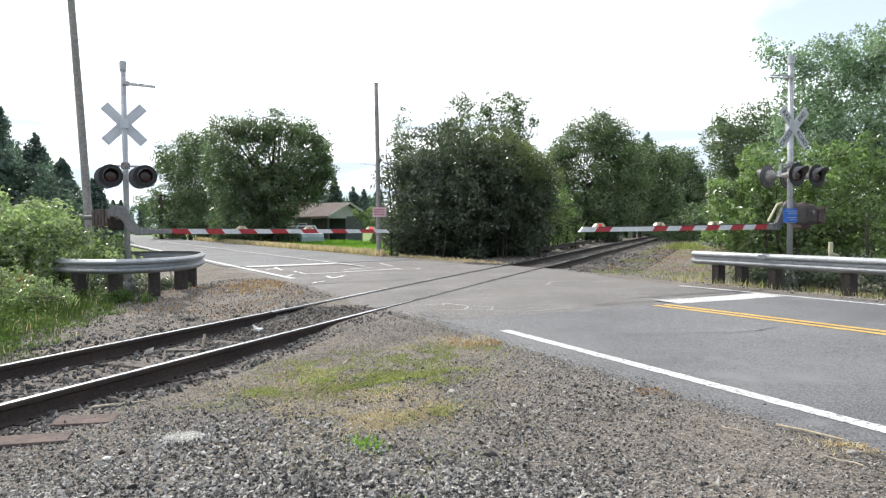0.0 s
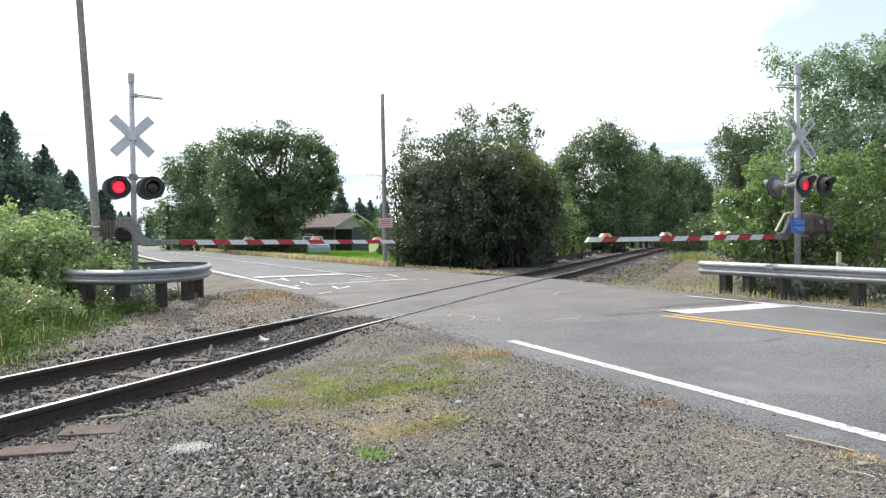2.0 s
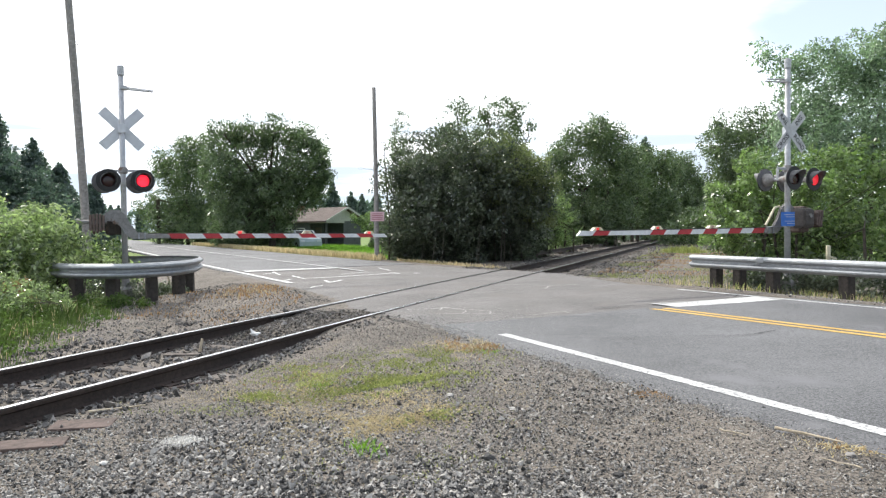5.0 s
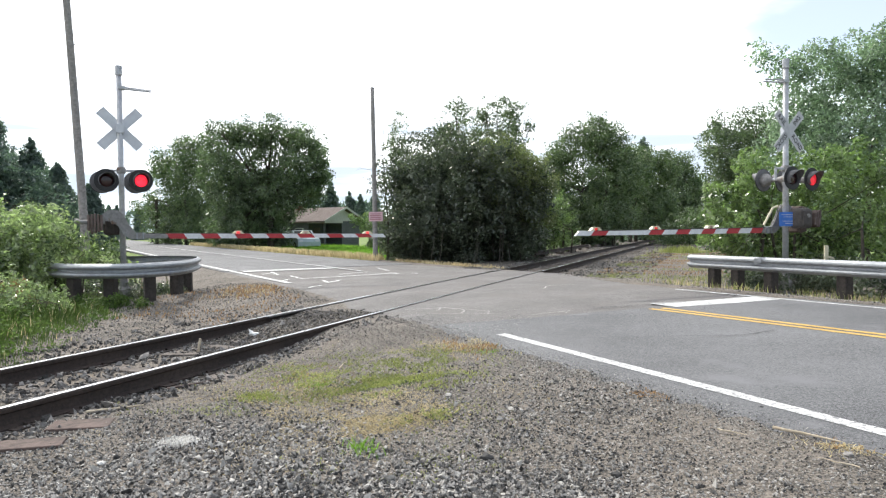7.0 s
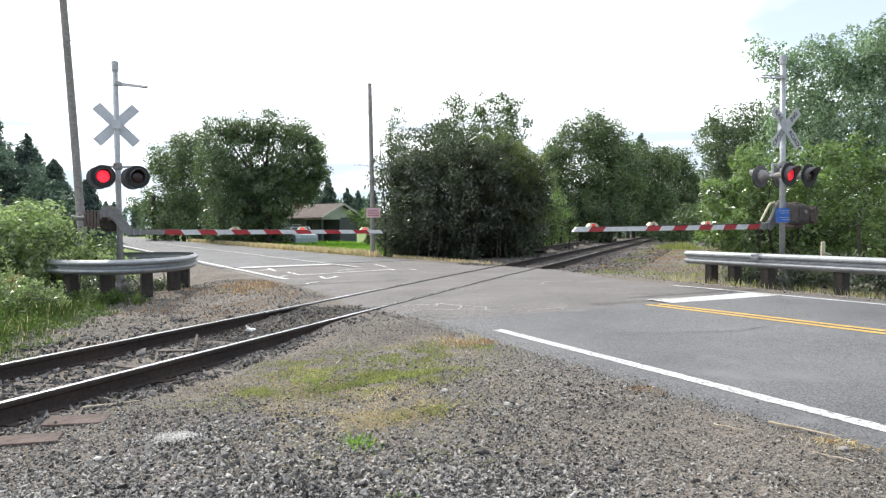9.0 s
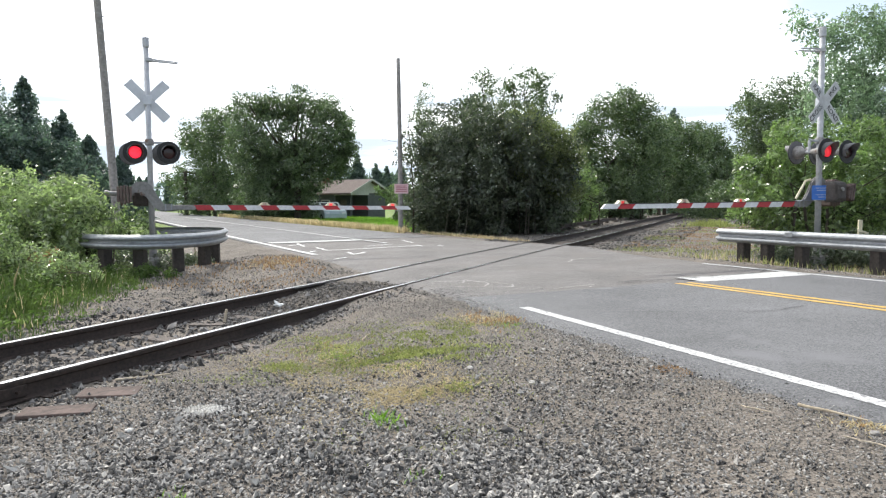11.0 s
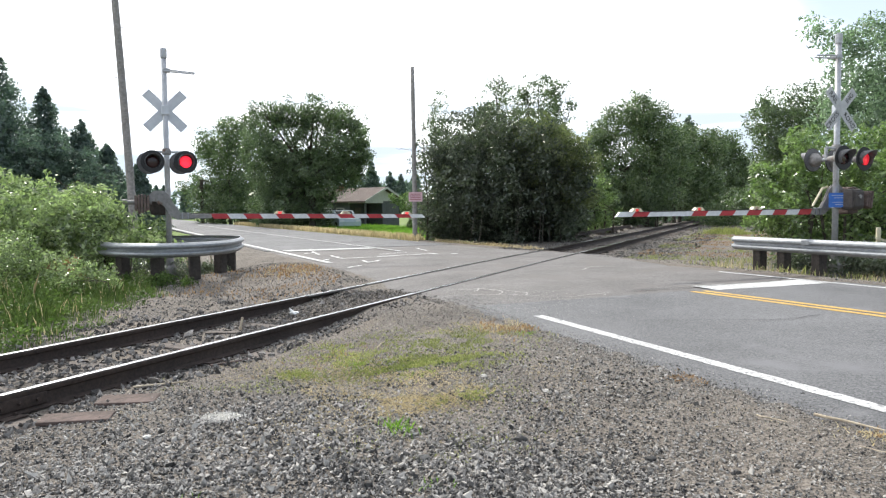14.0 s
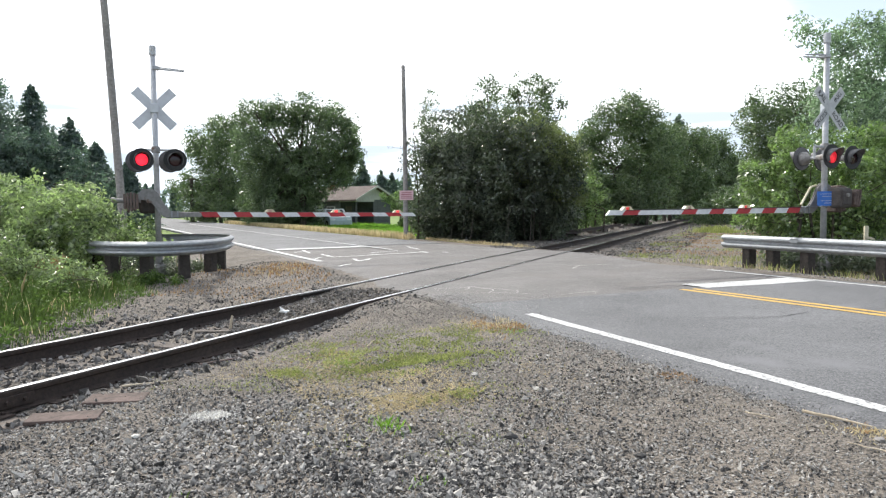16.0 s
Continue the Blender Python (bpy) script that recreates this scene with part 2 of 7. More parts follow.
M = dict(
    soil=shade("gravelly_soil", (0.038, 0.033, 0.027), (0.25, 0.217, 0.18), 0.95, 45, 0.9, 0.012, 55, spots=(0.17, 0.142, 0.11), spot_scale=1.1, spot_cut=0.62, speck=(75, 0.9)),
    stone=shade("crushed_stone", (0.042, 0.041, 0.040), (0.445, 0.422, 0.385), 0.8, 30, 0.8, 0.002, 90, island=1.5),
    dark_stone=shade("dark_basalt", (0.018, 0.018, 0.018), (0.06, 0.058, 0.055), 0.8, 30, 0.8),
    ballast=shade("ballast_stone", (0.045, 0.042, 0.039), (0.29, 0.274, 0.255), 0.9, 30, 0.8, 0.002, 90, island=1.3),
    old_asphalt=shade("worn_asphalt", (0.057, 0.058, 0.060), (0.20, 0.201, 0.204), 0.82, 40, 0.35, 0.005, 70, spots=(0.17, 0.17, 0.175), spot_scale=0.5, spot_cut=0.62, speck=(100, 0.9)),
    patch_asphalt=shade("patched_asphalt", (0.075, 0.070, 0.066), (0.225, 0.213, 0.203), 0.85, 35, 0.6, 0.004, 70, spots=(0.15, 0.138, 0.128), spot_scale=0.8, spot_cut=0.57, speck=(70, 0.7)),
    white_paint=shade("worn_white_line_paint", (0.36, 0.36, 0.35), (0.80, 0.80, 0.78), 0.7, 30, 2.0, 0.002, 90, spots=(0.22, 0.22, 0.22), spot_scale=22.0, spot_cut=0.56, speck=(60, 0.6)),
    yellow_paint=shade("worn_yellow_line_paint", (0.46, 0.28, 0.06), (0.70, 0.46, 0.11), 0.7, 40, 2.0, 0.002, 120, spots=(0.26, 0.25, 0.22), spot_scale=9.0, spot_cut=0.68),
    crack_seal=shade("pale_crack_filler", (0.55, 0.55, 0.53), (0.80, 0.80, 0.78), 0.7, 30, 2.0),
    dark_seam=shade("dark_asphalt_seam", (0.03, 0.03, 0.03), (0.07, 0.07, 0.07), 0.9, 30, 2.0),
    rail_side=shade("rusted_rail_steel", (0.022, 0.017, 0.015), (0.075, 0.052, 0.042), 0.75, 30, 1.0, 0.002, 60, metal=0.2),
    rail_top=shade("polished_rail_head", (0.55, 0.56, 0.58), (0.78, 0.79, 0.80), 0.24, 60, 1.5, metal=1.0),
    tie=shade("weathered_tie_wood", (0.05, 0.04, 0.034), (0.20, 0.17, 0.145), 0.9, 18, 1.5, 0.006, 30),
    red_tie=shade("reddish_worn_tie_wood", (0.05, 0.037, 0.031), (0.17, 0.122, 0.104), 0.9, 18, 1.5, 0.006, 30),
    galv=shade("galvanised_steel", (0.24, 0.255, 0.27), (0.40, 0.415, 0.43), 0.5, 12, 1.2, 0.0008, 60, metal=0.55, spots=(0.33, 0.32, 0.31), spot_scale=2.5, spot_cut=0.66),
    silver=shade("aluminium_paint", (0.36, 0.37, 0.39), (0.58, 0.59, 0.61), 0.5, 14, 1.5, 0.001, 50, metal=0.3, spots=(0.25, 0.23, 0.21), spot_scale=4, spot_cut=0.66),
    cast=shade("grey_cast_housing", (0.16, 0.155, 0.15), (0.34, 0.33, 0.32), 0.65, 14, 1.5, 0.002, 50, metal=0.1, spots=(0.16, 0.10, 0.07), spot_scale=5, spot_cut=0.64),
    rust=shade("rusty_counterweight", (0.07, 0.05, 0.045), (0.19, 0.14, 0.12), 0.8, 16, 2.0, 0.002, 50),
    visor=shade("faded_black_paint", (0.07, 0.07, 0.074), (0.16, 0.16, 0.165), 0.55, 14, 2.0),
    machine=shade("brown_grey_machine_paint", (0.035, 0.03, 0.028), (0.10, 0.085, 0.078), 0.7, 14, 1.5, 0.002, 40),
    clear_lens=shade("pinkish_clear_lens", (0.55, 0.36, 0.30), (0.68, 0.48, 0.40), 0.3, 8, 2.0),
    black=shade("flat_black_paint", (0.012, 0.012, 0.013), (0.035, 0.035, 0.037), 0.6, 20, 2.0),
    # white sheet greyed: shade on the crossbuck face is in the colour
    sign_white_shaded=shade("shaded_white_sign_sheet", (0.40, 0.41, 0.42), (0.58, 0.59, 0.60), 0.5, 10, 2.0),
    # bare sheet, coloured paler and bluer to imitate lens flare over it
    sign_back=shade("flare_paled_aluminium_sheet", (0.55, 0.57, 0.61), (0.70, 0.72, 0.76), 0.5, 8, 1.5, metal=0.15),
    sign_blue=shade("blue_sign_sheet", (0.02, 0.11, 0.42), (0.04, 0.16, 0.52), 0.45, 8, 2.0),
    sign_pink=shade("faded_pink_sign_sheet", (0.62, 0.40, 0.44), (0.76, 0.54, 0.57), 0.6, 8, 2.0),
    sign_ink=shade("faded_red_sign_ink", (0.34, 0.10, 0.13), (0.45, 0.16, 0.18), 0.6, 8, 2.0),
    letters=shade("black_sign_lettering", (0.015, 0.015, 0.015), (0.03, 0.03, 0.03), 0.6, 8, 2.0),
    red_sheet=shade("red_reflective_sheet", (0.36, 0.022, 0.03), (0.52, 0.04, 0.05), 0.45, 10, 2.0),
    white_sheet=shade("white_reflective_sheet", (0.60, 0.61, 0.62), (0.80, 0.81, 0.82), 0.45, 10, 2.0, spots=(0.45, 0.45, 0.44), spot_scale=6, spot_cut=0.68),
    lens=shade("dark_red_lens", (0.025, 0.009, 0.011), (0.05, 0.014, 0.017), 0.2, 30, 3.0),
    lamp_shell=shade("cream_lamp_shell", (0.62, 0.55, 0.38), (0.80, 0.74, 0.56), 0.45, 10, 2.0),
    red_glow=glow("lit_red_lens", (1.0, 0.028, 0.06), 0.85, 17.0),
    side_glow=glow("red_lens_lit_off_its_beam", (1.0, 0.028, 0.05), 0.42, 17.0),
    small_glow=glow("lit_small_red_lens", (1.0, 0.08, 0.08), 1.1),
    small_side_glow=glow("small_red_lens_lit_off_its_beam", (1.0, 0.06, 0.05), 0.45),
    # weathered grey wood, its colour raised for flare on the backlit pole
    pole=shade("weathered_pole_wood_paled", (0.15, 0.14, 0.13), (0.40, 0.38, 0.36), 0.9, 9, 0.8, 0.006, 22),
    post=shade("dark_treated_post", (0.02, 0.017, 0.015), (0.08, 0.066, 0.057), 0.9, 14, 1.2, 0.006, 26),
    bark=shade("rough_bark", (0.035, 0.028, 0.022), (0.13, 0.11, 0.09), 0.95, 9, 0.8, 0.02, 12),
    dry_wood=shade("dry_bleached_wood", (0.36, 0.29, 0.20), (0.60, 0.52, 0.40), 0.85, 20, 2.0),
    litter=shade("white_plastic", (0.72, 0.72, 0.70), (0.86, 0.86, 0.84), 0.5, 12, 2.0),
    chalk=shade("crushed_white_rock", (0.50, 0.48, 0.44), (0.80, 0.78, 0.73), 0.95, 25, 2.0, 0.004, 60),
    # siding colour darkened to give the porch its deep shade
    shaded_wall_paint=shade("grey_blue_siding_shaded", (0.06, 0.066, 0.07), (0.12, 0.13, 0.135), 0.8, 6, 0.6),
    gable_paint=shade("cream_gable_boards", (0.36, 0.37, 0.34), (0.50, 0.51, 0.47), 0.8, 6, 0.6),
    shingle=shade("brown_roof_shingle", (0.075, 0.06, 0.052), (0.20, 0.155, 0.135), 0.9, 16, 0.6, 0.01, 12),
    soil_grit=shade("brown_grey_grit", (0.045, 0.040, 0.035), (0.27, 0.245, 0.215), 0.9, 30, 0.8, island=1.1),
    grit=shade("pale_sandy_grit", (0.28, 0.27, 0.25), (0.60, 0.58, 0.54), 0.9, 30, 0.8, island=0.9),
    dead_stem=shade("pale_dead_stem", (0.10, 0.088, 0.075), (0.22, 0.19, 0.16), 0.9, 14, 2.0),
    brick=shade("dark_red_brick", (0.16, 0.06, 0.045), (0.28, 0.11, 0.08), 0.9, 20, 2.0),
    glass=shade("dark_window_glass", (0.02, 0.025, 0.028), (0.04, 0.05, 0.055), 0.08, 3, 0.5),
    car_paint=shade("pale_blue_car_paint", (0.36, 0.44, 0.46), (0.46, 0.54, 0.56), 0.3, 4, 0.6),
    tyre=shade("tyre_rubber", (0.015, 0.015, 0.015), (0.03, 0.03, 0.03), 0.85, 20, 2.0),
    chrome=shade("dull_wheel_metal", (0.45, 0.45, 0.46), (0.6, 0.6, 0.61), 0.35, 8, 2.0, metal=0.9),
    # lighter colour raised to carry the cream sun highlights on the leaves
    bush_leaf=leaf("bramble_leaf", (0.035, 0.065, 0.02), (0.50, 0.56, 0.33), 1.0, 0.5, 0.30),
    thicket_leaf=leaf("thicket_leaf", (0.026, 0.041, 0.028), (0.175, 0.20, 0.138), 1.0, 0.36, 0.34),
    olive_leaf=leaf("olive_shrub_leaf", (0.06, 0.08, 0.034), (0.29, 0.31, 0.155), 0.8, 0.5),
    dark_leaf=leaf("dark_crown_leaf", (0.036, 0.06, 0.032), (0.21, 0.27, 0.15), 1.0, 0.4, 0.36),
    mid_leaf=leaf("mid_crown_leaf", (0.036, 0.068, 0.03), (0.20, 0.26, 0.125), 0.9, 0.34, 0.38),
    bright_leaf=leaf("bright_crown_leaf", (0.028, 0.06, 0.02), (0.37, 0.475, 0.20), 1.0, 0.42, 0.32),
    # pale leaf with some blue haze worked into its colour
    pale_leaf=leaf("hazed_pale_crown_leaf", (0.06, 0.10, 0.068), (0.44, 0.55, 0.39), 1.0, 0.5, tint=(1.1, 1.3, 0.95)),
    # far foliage: pale blue haze is mixed into these two leaf colours
    haze_leaf=leaf("hazed_hillside_leaf", (0.055, 0.088, 0.082), (0.19, 0.25, 0.23), 0.8, 0.42),
    needle=leaf("hazed_conifer_needle", (0.07, 0.105, 0.105), (0.22, 0.28, 0.27), 0.7, 0.42),
    grass=leaf("green_grass_blade", (0.045, 0.075, 0.024), (0.13, 0.17, 0.06), 0.3, 0.35),
    field_blade=leaf("field_grass_blade", (0.11, 0.22, 0.035), (0.30, 0.45, 0.09), 0.3, 0.55),
    weed_leaf=leaf("broad_weed_leaf", (0.05, 0.09, 0.025), (0.175, 0.235, 0.08), 0.3, 0.4, 0.6),
    dry_grass=leaf("dry_grass_blade", (0.40, 0.345, 0.22), (0.76, 0.675, 0.47), 0.2, 0.45, tint=(1.15, 1.08, 0.9)),
    weed=leaf("low_weed_leaf", (0.18, 0.20, 0.08), (0.44, 0.45, 0.21), 0.3, 0.45, tint=(1.15, 1.3, 0.8)),
    rusty_weed=leaf("reddish_dry_weed", (0.26, 0.16, 0.08), (0.48, 0.34, 0.18), 0.2, 0.35, tint=(1.25, 1.05, 0.85)),
    field=shade("field_turf", (0.09, 0.15, 0.03), (0.20, 0.26, 0.07), 0.95, 6, 0.12, 0.03, 10),
)


# ---- mesh helpers ----
def thing(name, label, category, group="", m=None, kind=""):
    ob = new(name)
    ob.empty_display_size = 0.2
    if m is not None:
        ob.matrix_world = m
    return tagged(ob, label, category, group, kind)


def finish(bm, name, material, smooth=False):
    me = bpy.data.meshes.new(name)
    bm.normal_update()
    bm.to_mesh(me)
    bm.free()
    for mm in (material if isinstance(material, (list, tuple)) else [material]):
        me.materials.append(mm)
    if smooth:
        me.polygons.foreach_set("use_smooth", [True] * len(me.polygons))
    return me


def part(name, bm, material, parent=None, label="", at=None, smooth=False):
    """Links a bmesh as one mesh object under a thing or a part."""
    ob = new(name, finish(bm, name, material, smooth))
    if parent is not None:
        ob.parent = parent
    if at is not None:
        ob.matrix_basis = at
    return tagged(ob, label)


def box(bm, c, size, turn=None, bevel=0.0):
    r = bmesh.ops.create_cube(bm, size=1.0)
    vs = r["verts"]
    m = Matrix.Translation(c) @ (turn or Matrix.Identity(4)) @ Matrix.Diagonal((*size, 1))
    bmesh.ops.transform(bm, matrix=m, verts=vs)
    if bevel:
        es = list({e for v in vs for e in v.link_edges})
        bmesh.ops.bevel(bm, geom=es, offset=bevel, segments=2, affect="EDGES", profile=0.5)
    return bm


def rod(bm, p, q, r0, r1=None, n=12, caps=True):
    p, q = Vector(p), Vector(q)
    d = q - p
    m = Matrix.Translation((p + q) / 2) @ d.to_track_quat("Z", "Y").to_matrix().to_4x4()
    bmesh.ops.create_cone(bm, cap_ends=caps, segments=n, radius1=r0, radius2=r0 if r1 is None else r1, depth=d.length, matrix=m)
    return bm


def BM():
    return bmesh.new()


def lathe(bm, profile, m, n=24):
    """Turns (radius, height) pairs about the local z axis of m."""
    rings = []
    for r, h in profile:
        rings.append([bm.verts.new(m @ Vector((r * math.cos(2 * math.pi * k / n), r * math.sin(2 * math.pi * k / n), h))) for k in range(n)])
    for a, b in zip(rings, rings[1:]):
        for k in range(n):
            bm.faces.new((a[k], a[(k + 1) % n], b[(k + 1) % n], b[k]))
    return bm


def sweep(bm, profile, path, closed=True, caps=True):
    """Sweeps a profile of (side, up) pairs along points; side is to the left of the way."""
    rings = []
    for i, p in enumerate(path):
        a, b = Vector(path[max(i - 1, 0)]), Vector(path[min(i + 1, len(path) - 1)])
        d = (b - a).normalized()
        side = Vector((-d.y, d.x, 0)).normalized()
        rings.append([bm.verts.new(Vector(p) + side * u + Vector((0, 0, v))) for u, v in profile])
    k = len(profile)
    for a, b in zip(rings, rings[1:]):
        for j in range(k if closed else k - 1):
            bm.faces.new((a[j], a[(j + 1) % k], b[(j + 1) % k], b[j]))
    if caps and closed:
        bm.faces.new(rings[0][::-1])
        bm.faces.new(rings[-1])
    return bm


def raw_mesh(name, verts, faces_n, n_side, material):
    """A mesh of many small separate faces, each with n_side corners; verts in order."""
    me = bpy.data.meshes.new(name)
    nv = len(verts)
    me.vertices.add(nv)
    me.vertices.foreach_set("co", np.asarray(verts, np.float32).ravel())
    idx = np.asarray(faces_n, np.int32)
    me.loops.add(idx.size)
    me.loops.foreach_set("vertex_index", idx.ravel())
    me.polygons.add(len(idx))
    me.polygons.foreach_set("loop_start", np.arange(len(idx), dtype=np.int32) * n_side)
    me.polygons.foreach_set("loop_total", np.full(len(idx), n_side, np.int32))
    me.materials.append(material)
    me.update(calc_edges=True)
    return me


def leaves_mesh(name, at, out, size, rng, material, droop=0.25):
    """Pointed leaves, one quad each, at the given places, facing roughly outwards and upwards."""
    n = len(at)
    nor = out * 0.4 + rng.normal(size=(n, 3)) * 0.85 + np.array((0, 0, 0.4))
    nor /= np.linalg.norm(nor, axis=1)[:, None] + 1e-9
    t = np.cross(nor, rng.normal(size=(n, 3)))
    t /= np.linalg.norm(t, axis=1)[:, None] + 1e-9
    b = np.cross(nor, t)
    s = size * rng.uniform(0.6, 1.35, n)[:, None]
    fold = nor * s * droop
    v = np.stack([at - t * s, at - b * s * 0.45 + fold, at + t * s, at + b * s * 0.45 + fold], 1).reshape(-1, 3)
    f = np.arange(4 * n).reshape(n, 4)
    return raw_mesh(name, v, f, 4, material)


# ---- plan ----
X0 = Vector((0.50, 17.56))                      # where the road's middle meets the track's middle
D1, N1 = Vector((-0.424, 0.906)), Vector((0.906, 0.424))    # the road before the crossing: along, across
D2, N2 = Vector((-0.482, 0.876)), Vector((0.876, 0.482))    # and beyond it
TD, TN = Vector((0.3714, 0.9285)), Vector((0.9285, -0.3714))  # the track: along, across


def road_at(s, o, z=0.0):
    d, n = (D1, N1) if s < 0 else (D2, N2)
    p = X0 + d * s + n * o
    return Vector((p.x, p.y, z))


def track_at(s, o, z=0.0):
    p = X0 + TD * s + TN * o
    return Vector((p.x, p.y, z))


def step(a, b, v):
    t = np.clip((v - a) / (b - a), 0, 1)
    return t * t * (3 - 2 * t)


def ground_z(x, y):
    """Height of the ground: level with the road at its edges, lower along the track and in the verge."""
    x, y = np.asarray(x, float), np.asarray(y, float)
    s1 = (x - X0.x) * D1.x + (y - X0.y) * D1.y
    o1 = (x - X0.x) * N1.x + (y - X0.y) * N1.y
    o2 = (x - X0.x) * N2.x + (y - X0.y) * N2.y
    w = step(-1.0, 1.0, s1)
    o = o1 * (1 - w) + o2 * w
    z = -0.014 - 0.161 * step(4.2, 6.6, -o) - 0.19 * step(4.2, 5.6, o)
    z = np.where(np.abs(o) < 3.7, -0.07, z)
    # the lineside falls away to the left of the track, and the field lies a little lower
    tl = (x - X0.x) * TN.x + (y - X0.y) * TN.y
    z -= 0.25 * step(4.5, 9.0, -tl) * step(4.5, 7.0, np.abs(o))
    wave = 0.018 * np.sin(2.1 * x + 0.7 * y) * np.sin(1.7 * y - 0.4 * x) + 0.012 * np.sin(5.3 * x + 1.3) * np.sin(4.7 * y)
    # a low bank of gravel inside the loop of guardrail
    z += 0.17 * np.exp(-((x + 5.9) ** 2 + (y - 15.7) ** 2) / 1.5)
    return z + wave * step(3.7, 5.0, np.abs(o))


def make_ground():
    def axis(lo, hi, mid_lo, mid_hi, fine):
        a = list(np.arange(mid_lo, mid_hi, fine))
        st, v = fine, mid_lo
        while v > lo:
            st *= 1.3
            v -= st
            a.insert(0, v)
        st, v = fine, a[-1]
        while v < hi:
            st *= 1.3
            v += st
            a.append(v)
        return np.array(a)
    xs, ys = axis(-1500, 1500, -12, 12, 0.2), axis(-300, 2500, 0.5, 30, 0.2)
    X, Y = np.meshgrid(xs, ys)
    Z = ground_z(X, Y)
    v = np.stack([X, Y, Z], -1).reshape(-1, 3)
    w, h = len(xs), len(ys)
    i = (np.arange(h - 1)[:, None] * w + np.arange(w - 1)[None]).ravel()
    f = np.stack([i, i + 1, i + 1 + w, i + w], 1)
    me = raw_mesh("ground", v, f, 4, M["soil"])
    me.materials.append(M["field"])
    # turf beyond the lineside strips
    c = v[f].mean(1)
    tl = (c[:, 0] - X0.x) * TN.x + (c[:, 1] - X0.y) * TN.y
    far = (np.abs(tl) > 9) & (c[:, 1] > 29) | (np.abs(tl) > 40) | (c[:, 1] > 120)
    me.polygons.foreach_set("material_index", far.astype(np.int32))
    me.polygons.foreach_set("use_smooth", [True] * len(f))
    tagged(new("ground", me), "grey gravelly ground with turf beyond the lineside", "ground", kind="structure")


make_ground()


def slab(name, rows, thick, material, label, category, parent=None):
    """A sheet with thickness between pairs of edge points, z given in the points."""
    bm = BM()
    top = [[bm.verts.new(p) for p in r] for r in rows]
    low = [[bm.verts.new(p - Vector((0, 0, thick))) for p in r] for r in rows]
    n = len(rows[0])
    for a, b, c, d in zip(top, top[1:], low, low[1:]):
        for k in range(n - 1):
            bm.faces.new((a[k], a[k + 1], b[k + 1], b[k]))
        bm.faces.new((a[0], b[0], d[0], c[0]))
        bm.faces.new((a[-1], c[-1], d[-1], b[-1]))
    for t, l in ((top[0], low[0]), (top[-1][::-1], low[-1][::-1])):
        for k in range(n - 1):
            bm.faces.new((t[k], l[k], l[k + 1], t[k + 1]))
    bmesh.ops.recalc_face_normals(bm, faces=bm.faces)
    ob = part(name, bm, material, parent)
    if parent is None:
        tagged(ob, label, category, kind="structure")
    return ob


def ragged(s, amp, seed):
    return amp * noise.noise(Vector((s * 1.3, seed, 0))) + 0.5 * amp * noise.noise(Vector((s * 5.1, seed, 3)))


def make_road():
    S0, S1 = -6.35, 9.6        # the patched stretch across the track
    rows = [[road_at(s, -3.82 + ragged(s, 0.12, 1), -0.035), road_at(s, -3.55 + ragged(s, 0.06, 8), 0.0), road_at(s, -1.9), road_at(s, 0.2, 0.015), road_at(s, 1.9), road_at(s, 3.5 - 0.05 * (s + 4), 0.0), road_at(s, 3.82 - 0.05 * (s + 4) + ragged(s, 0.12, 2), -0.035)]
            for s in np.arange(-40, S0 + 0.01, 0.25)]
    road = slab("road", rows, 0.12, M["old_asphalt"], "worn grey asphalt road leading to the level crossing", "road")
    rows = [[road_at(s, -3.72 + ragged(s, 0.12, 3)), road_at(s, 0.0, 0.01), road_at(s, 3.5 + ragged(s, 0.15, 4))] for s in np.arange(S1, 150, 0.5)]
    far_road = slab("road", rows, 0.12, M["old_asphalt"], "pale asphalt road running on past a grass verge", "road")
    # the patched pavement, wider where it meets the rails
    rows = []
    for s in np.arange(S0 - 0.25, S1 + 0.25, 0.15):
        bulge_n = 0.55 * math.exp(-((s + 3.6) / 1.9) ** 2)
        bulge_f = 0.9 * math.exp(-((s - 2.5) / 3.0) ** 2)
        skew = 0.10 * math.sin(s)
        rows.append([road_at(s, -3.85 - bulge_n + ragged(s, 0.25, 5), -0.042), road_at(s, -3.45 - 0.9 * bulge_n + ragged(s, 0.2, 9), -0.010), road_at(s, -1.8, -0.006), road_at(s, 0, -0.004), road_at(s, 1.8, -0.006),
                     road_at(s, 3.4 + bulge_f + skew, -0.010), road_at(s, 3.75 + bulge_f + skew + ragged(s, 0.2, 6), -0.042)])
    patch = slab("crossing_pavement", rows, 0.1, M["patch_asphalt"], "brownish patched asphalt of the level crossing", "pavement")
    return road, far_road, patch


ROAD, FAR_ROAD, PATCH = make_road()


def stripe(name, pts_a, pts_b, material, parent, label):
    """A painted band between two edges, a few millimetres thick."""
    bm = BM()
    a = [bm.verts.new(p) for p in pts_a]
    b = [bm.verts.new(p) for p in pts_b]
    for k in range(len(a) - 1):
        bm.faces.new((a[k], a[k + 1], b[k + 1], b[k]))
    bmesh.ops.recalc_face_normals(bm, faces=bm.faces)
    if bm.faces[0].normal.z < 0:
        bmesh.ops.reverse_faces(bm, faces=bm.faces)
    return part(name, bm, material, parent, label)


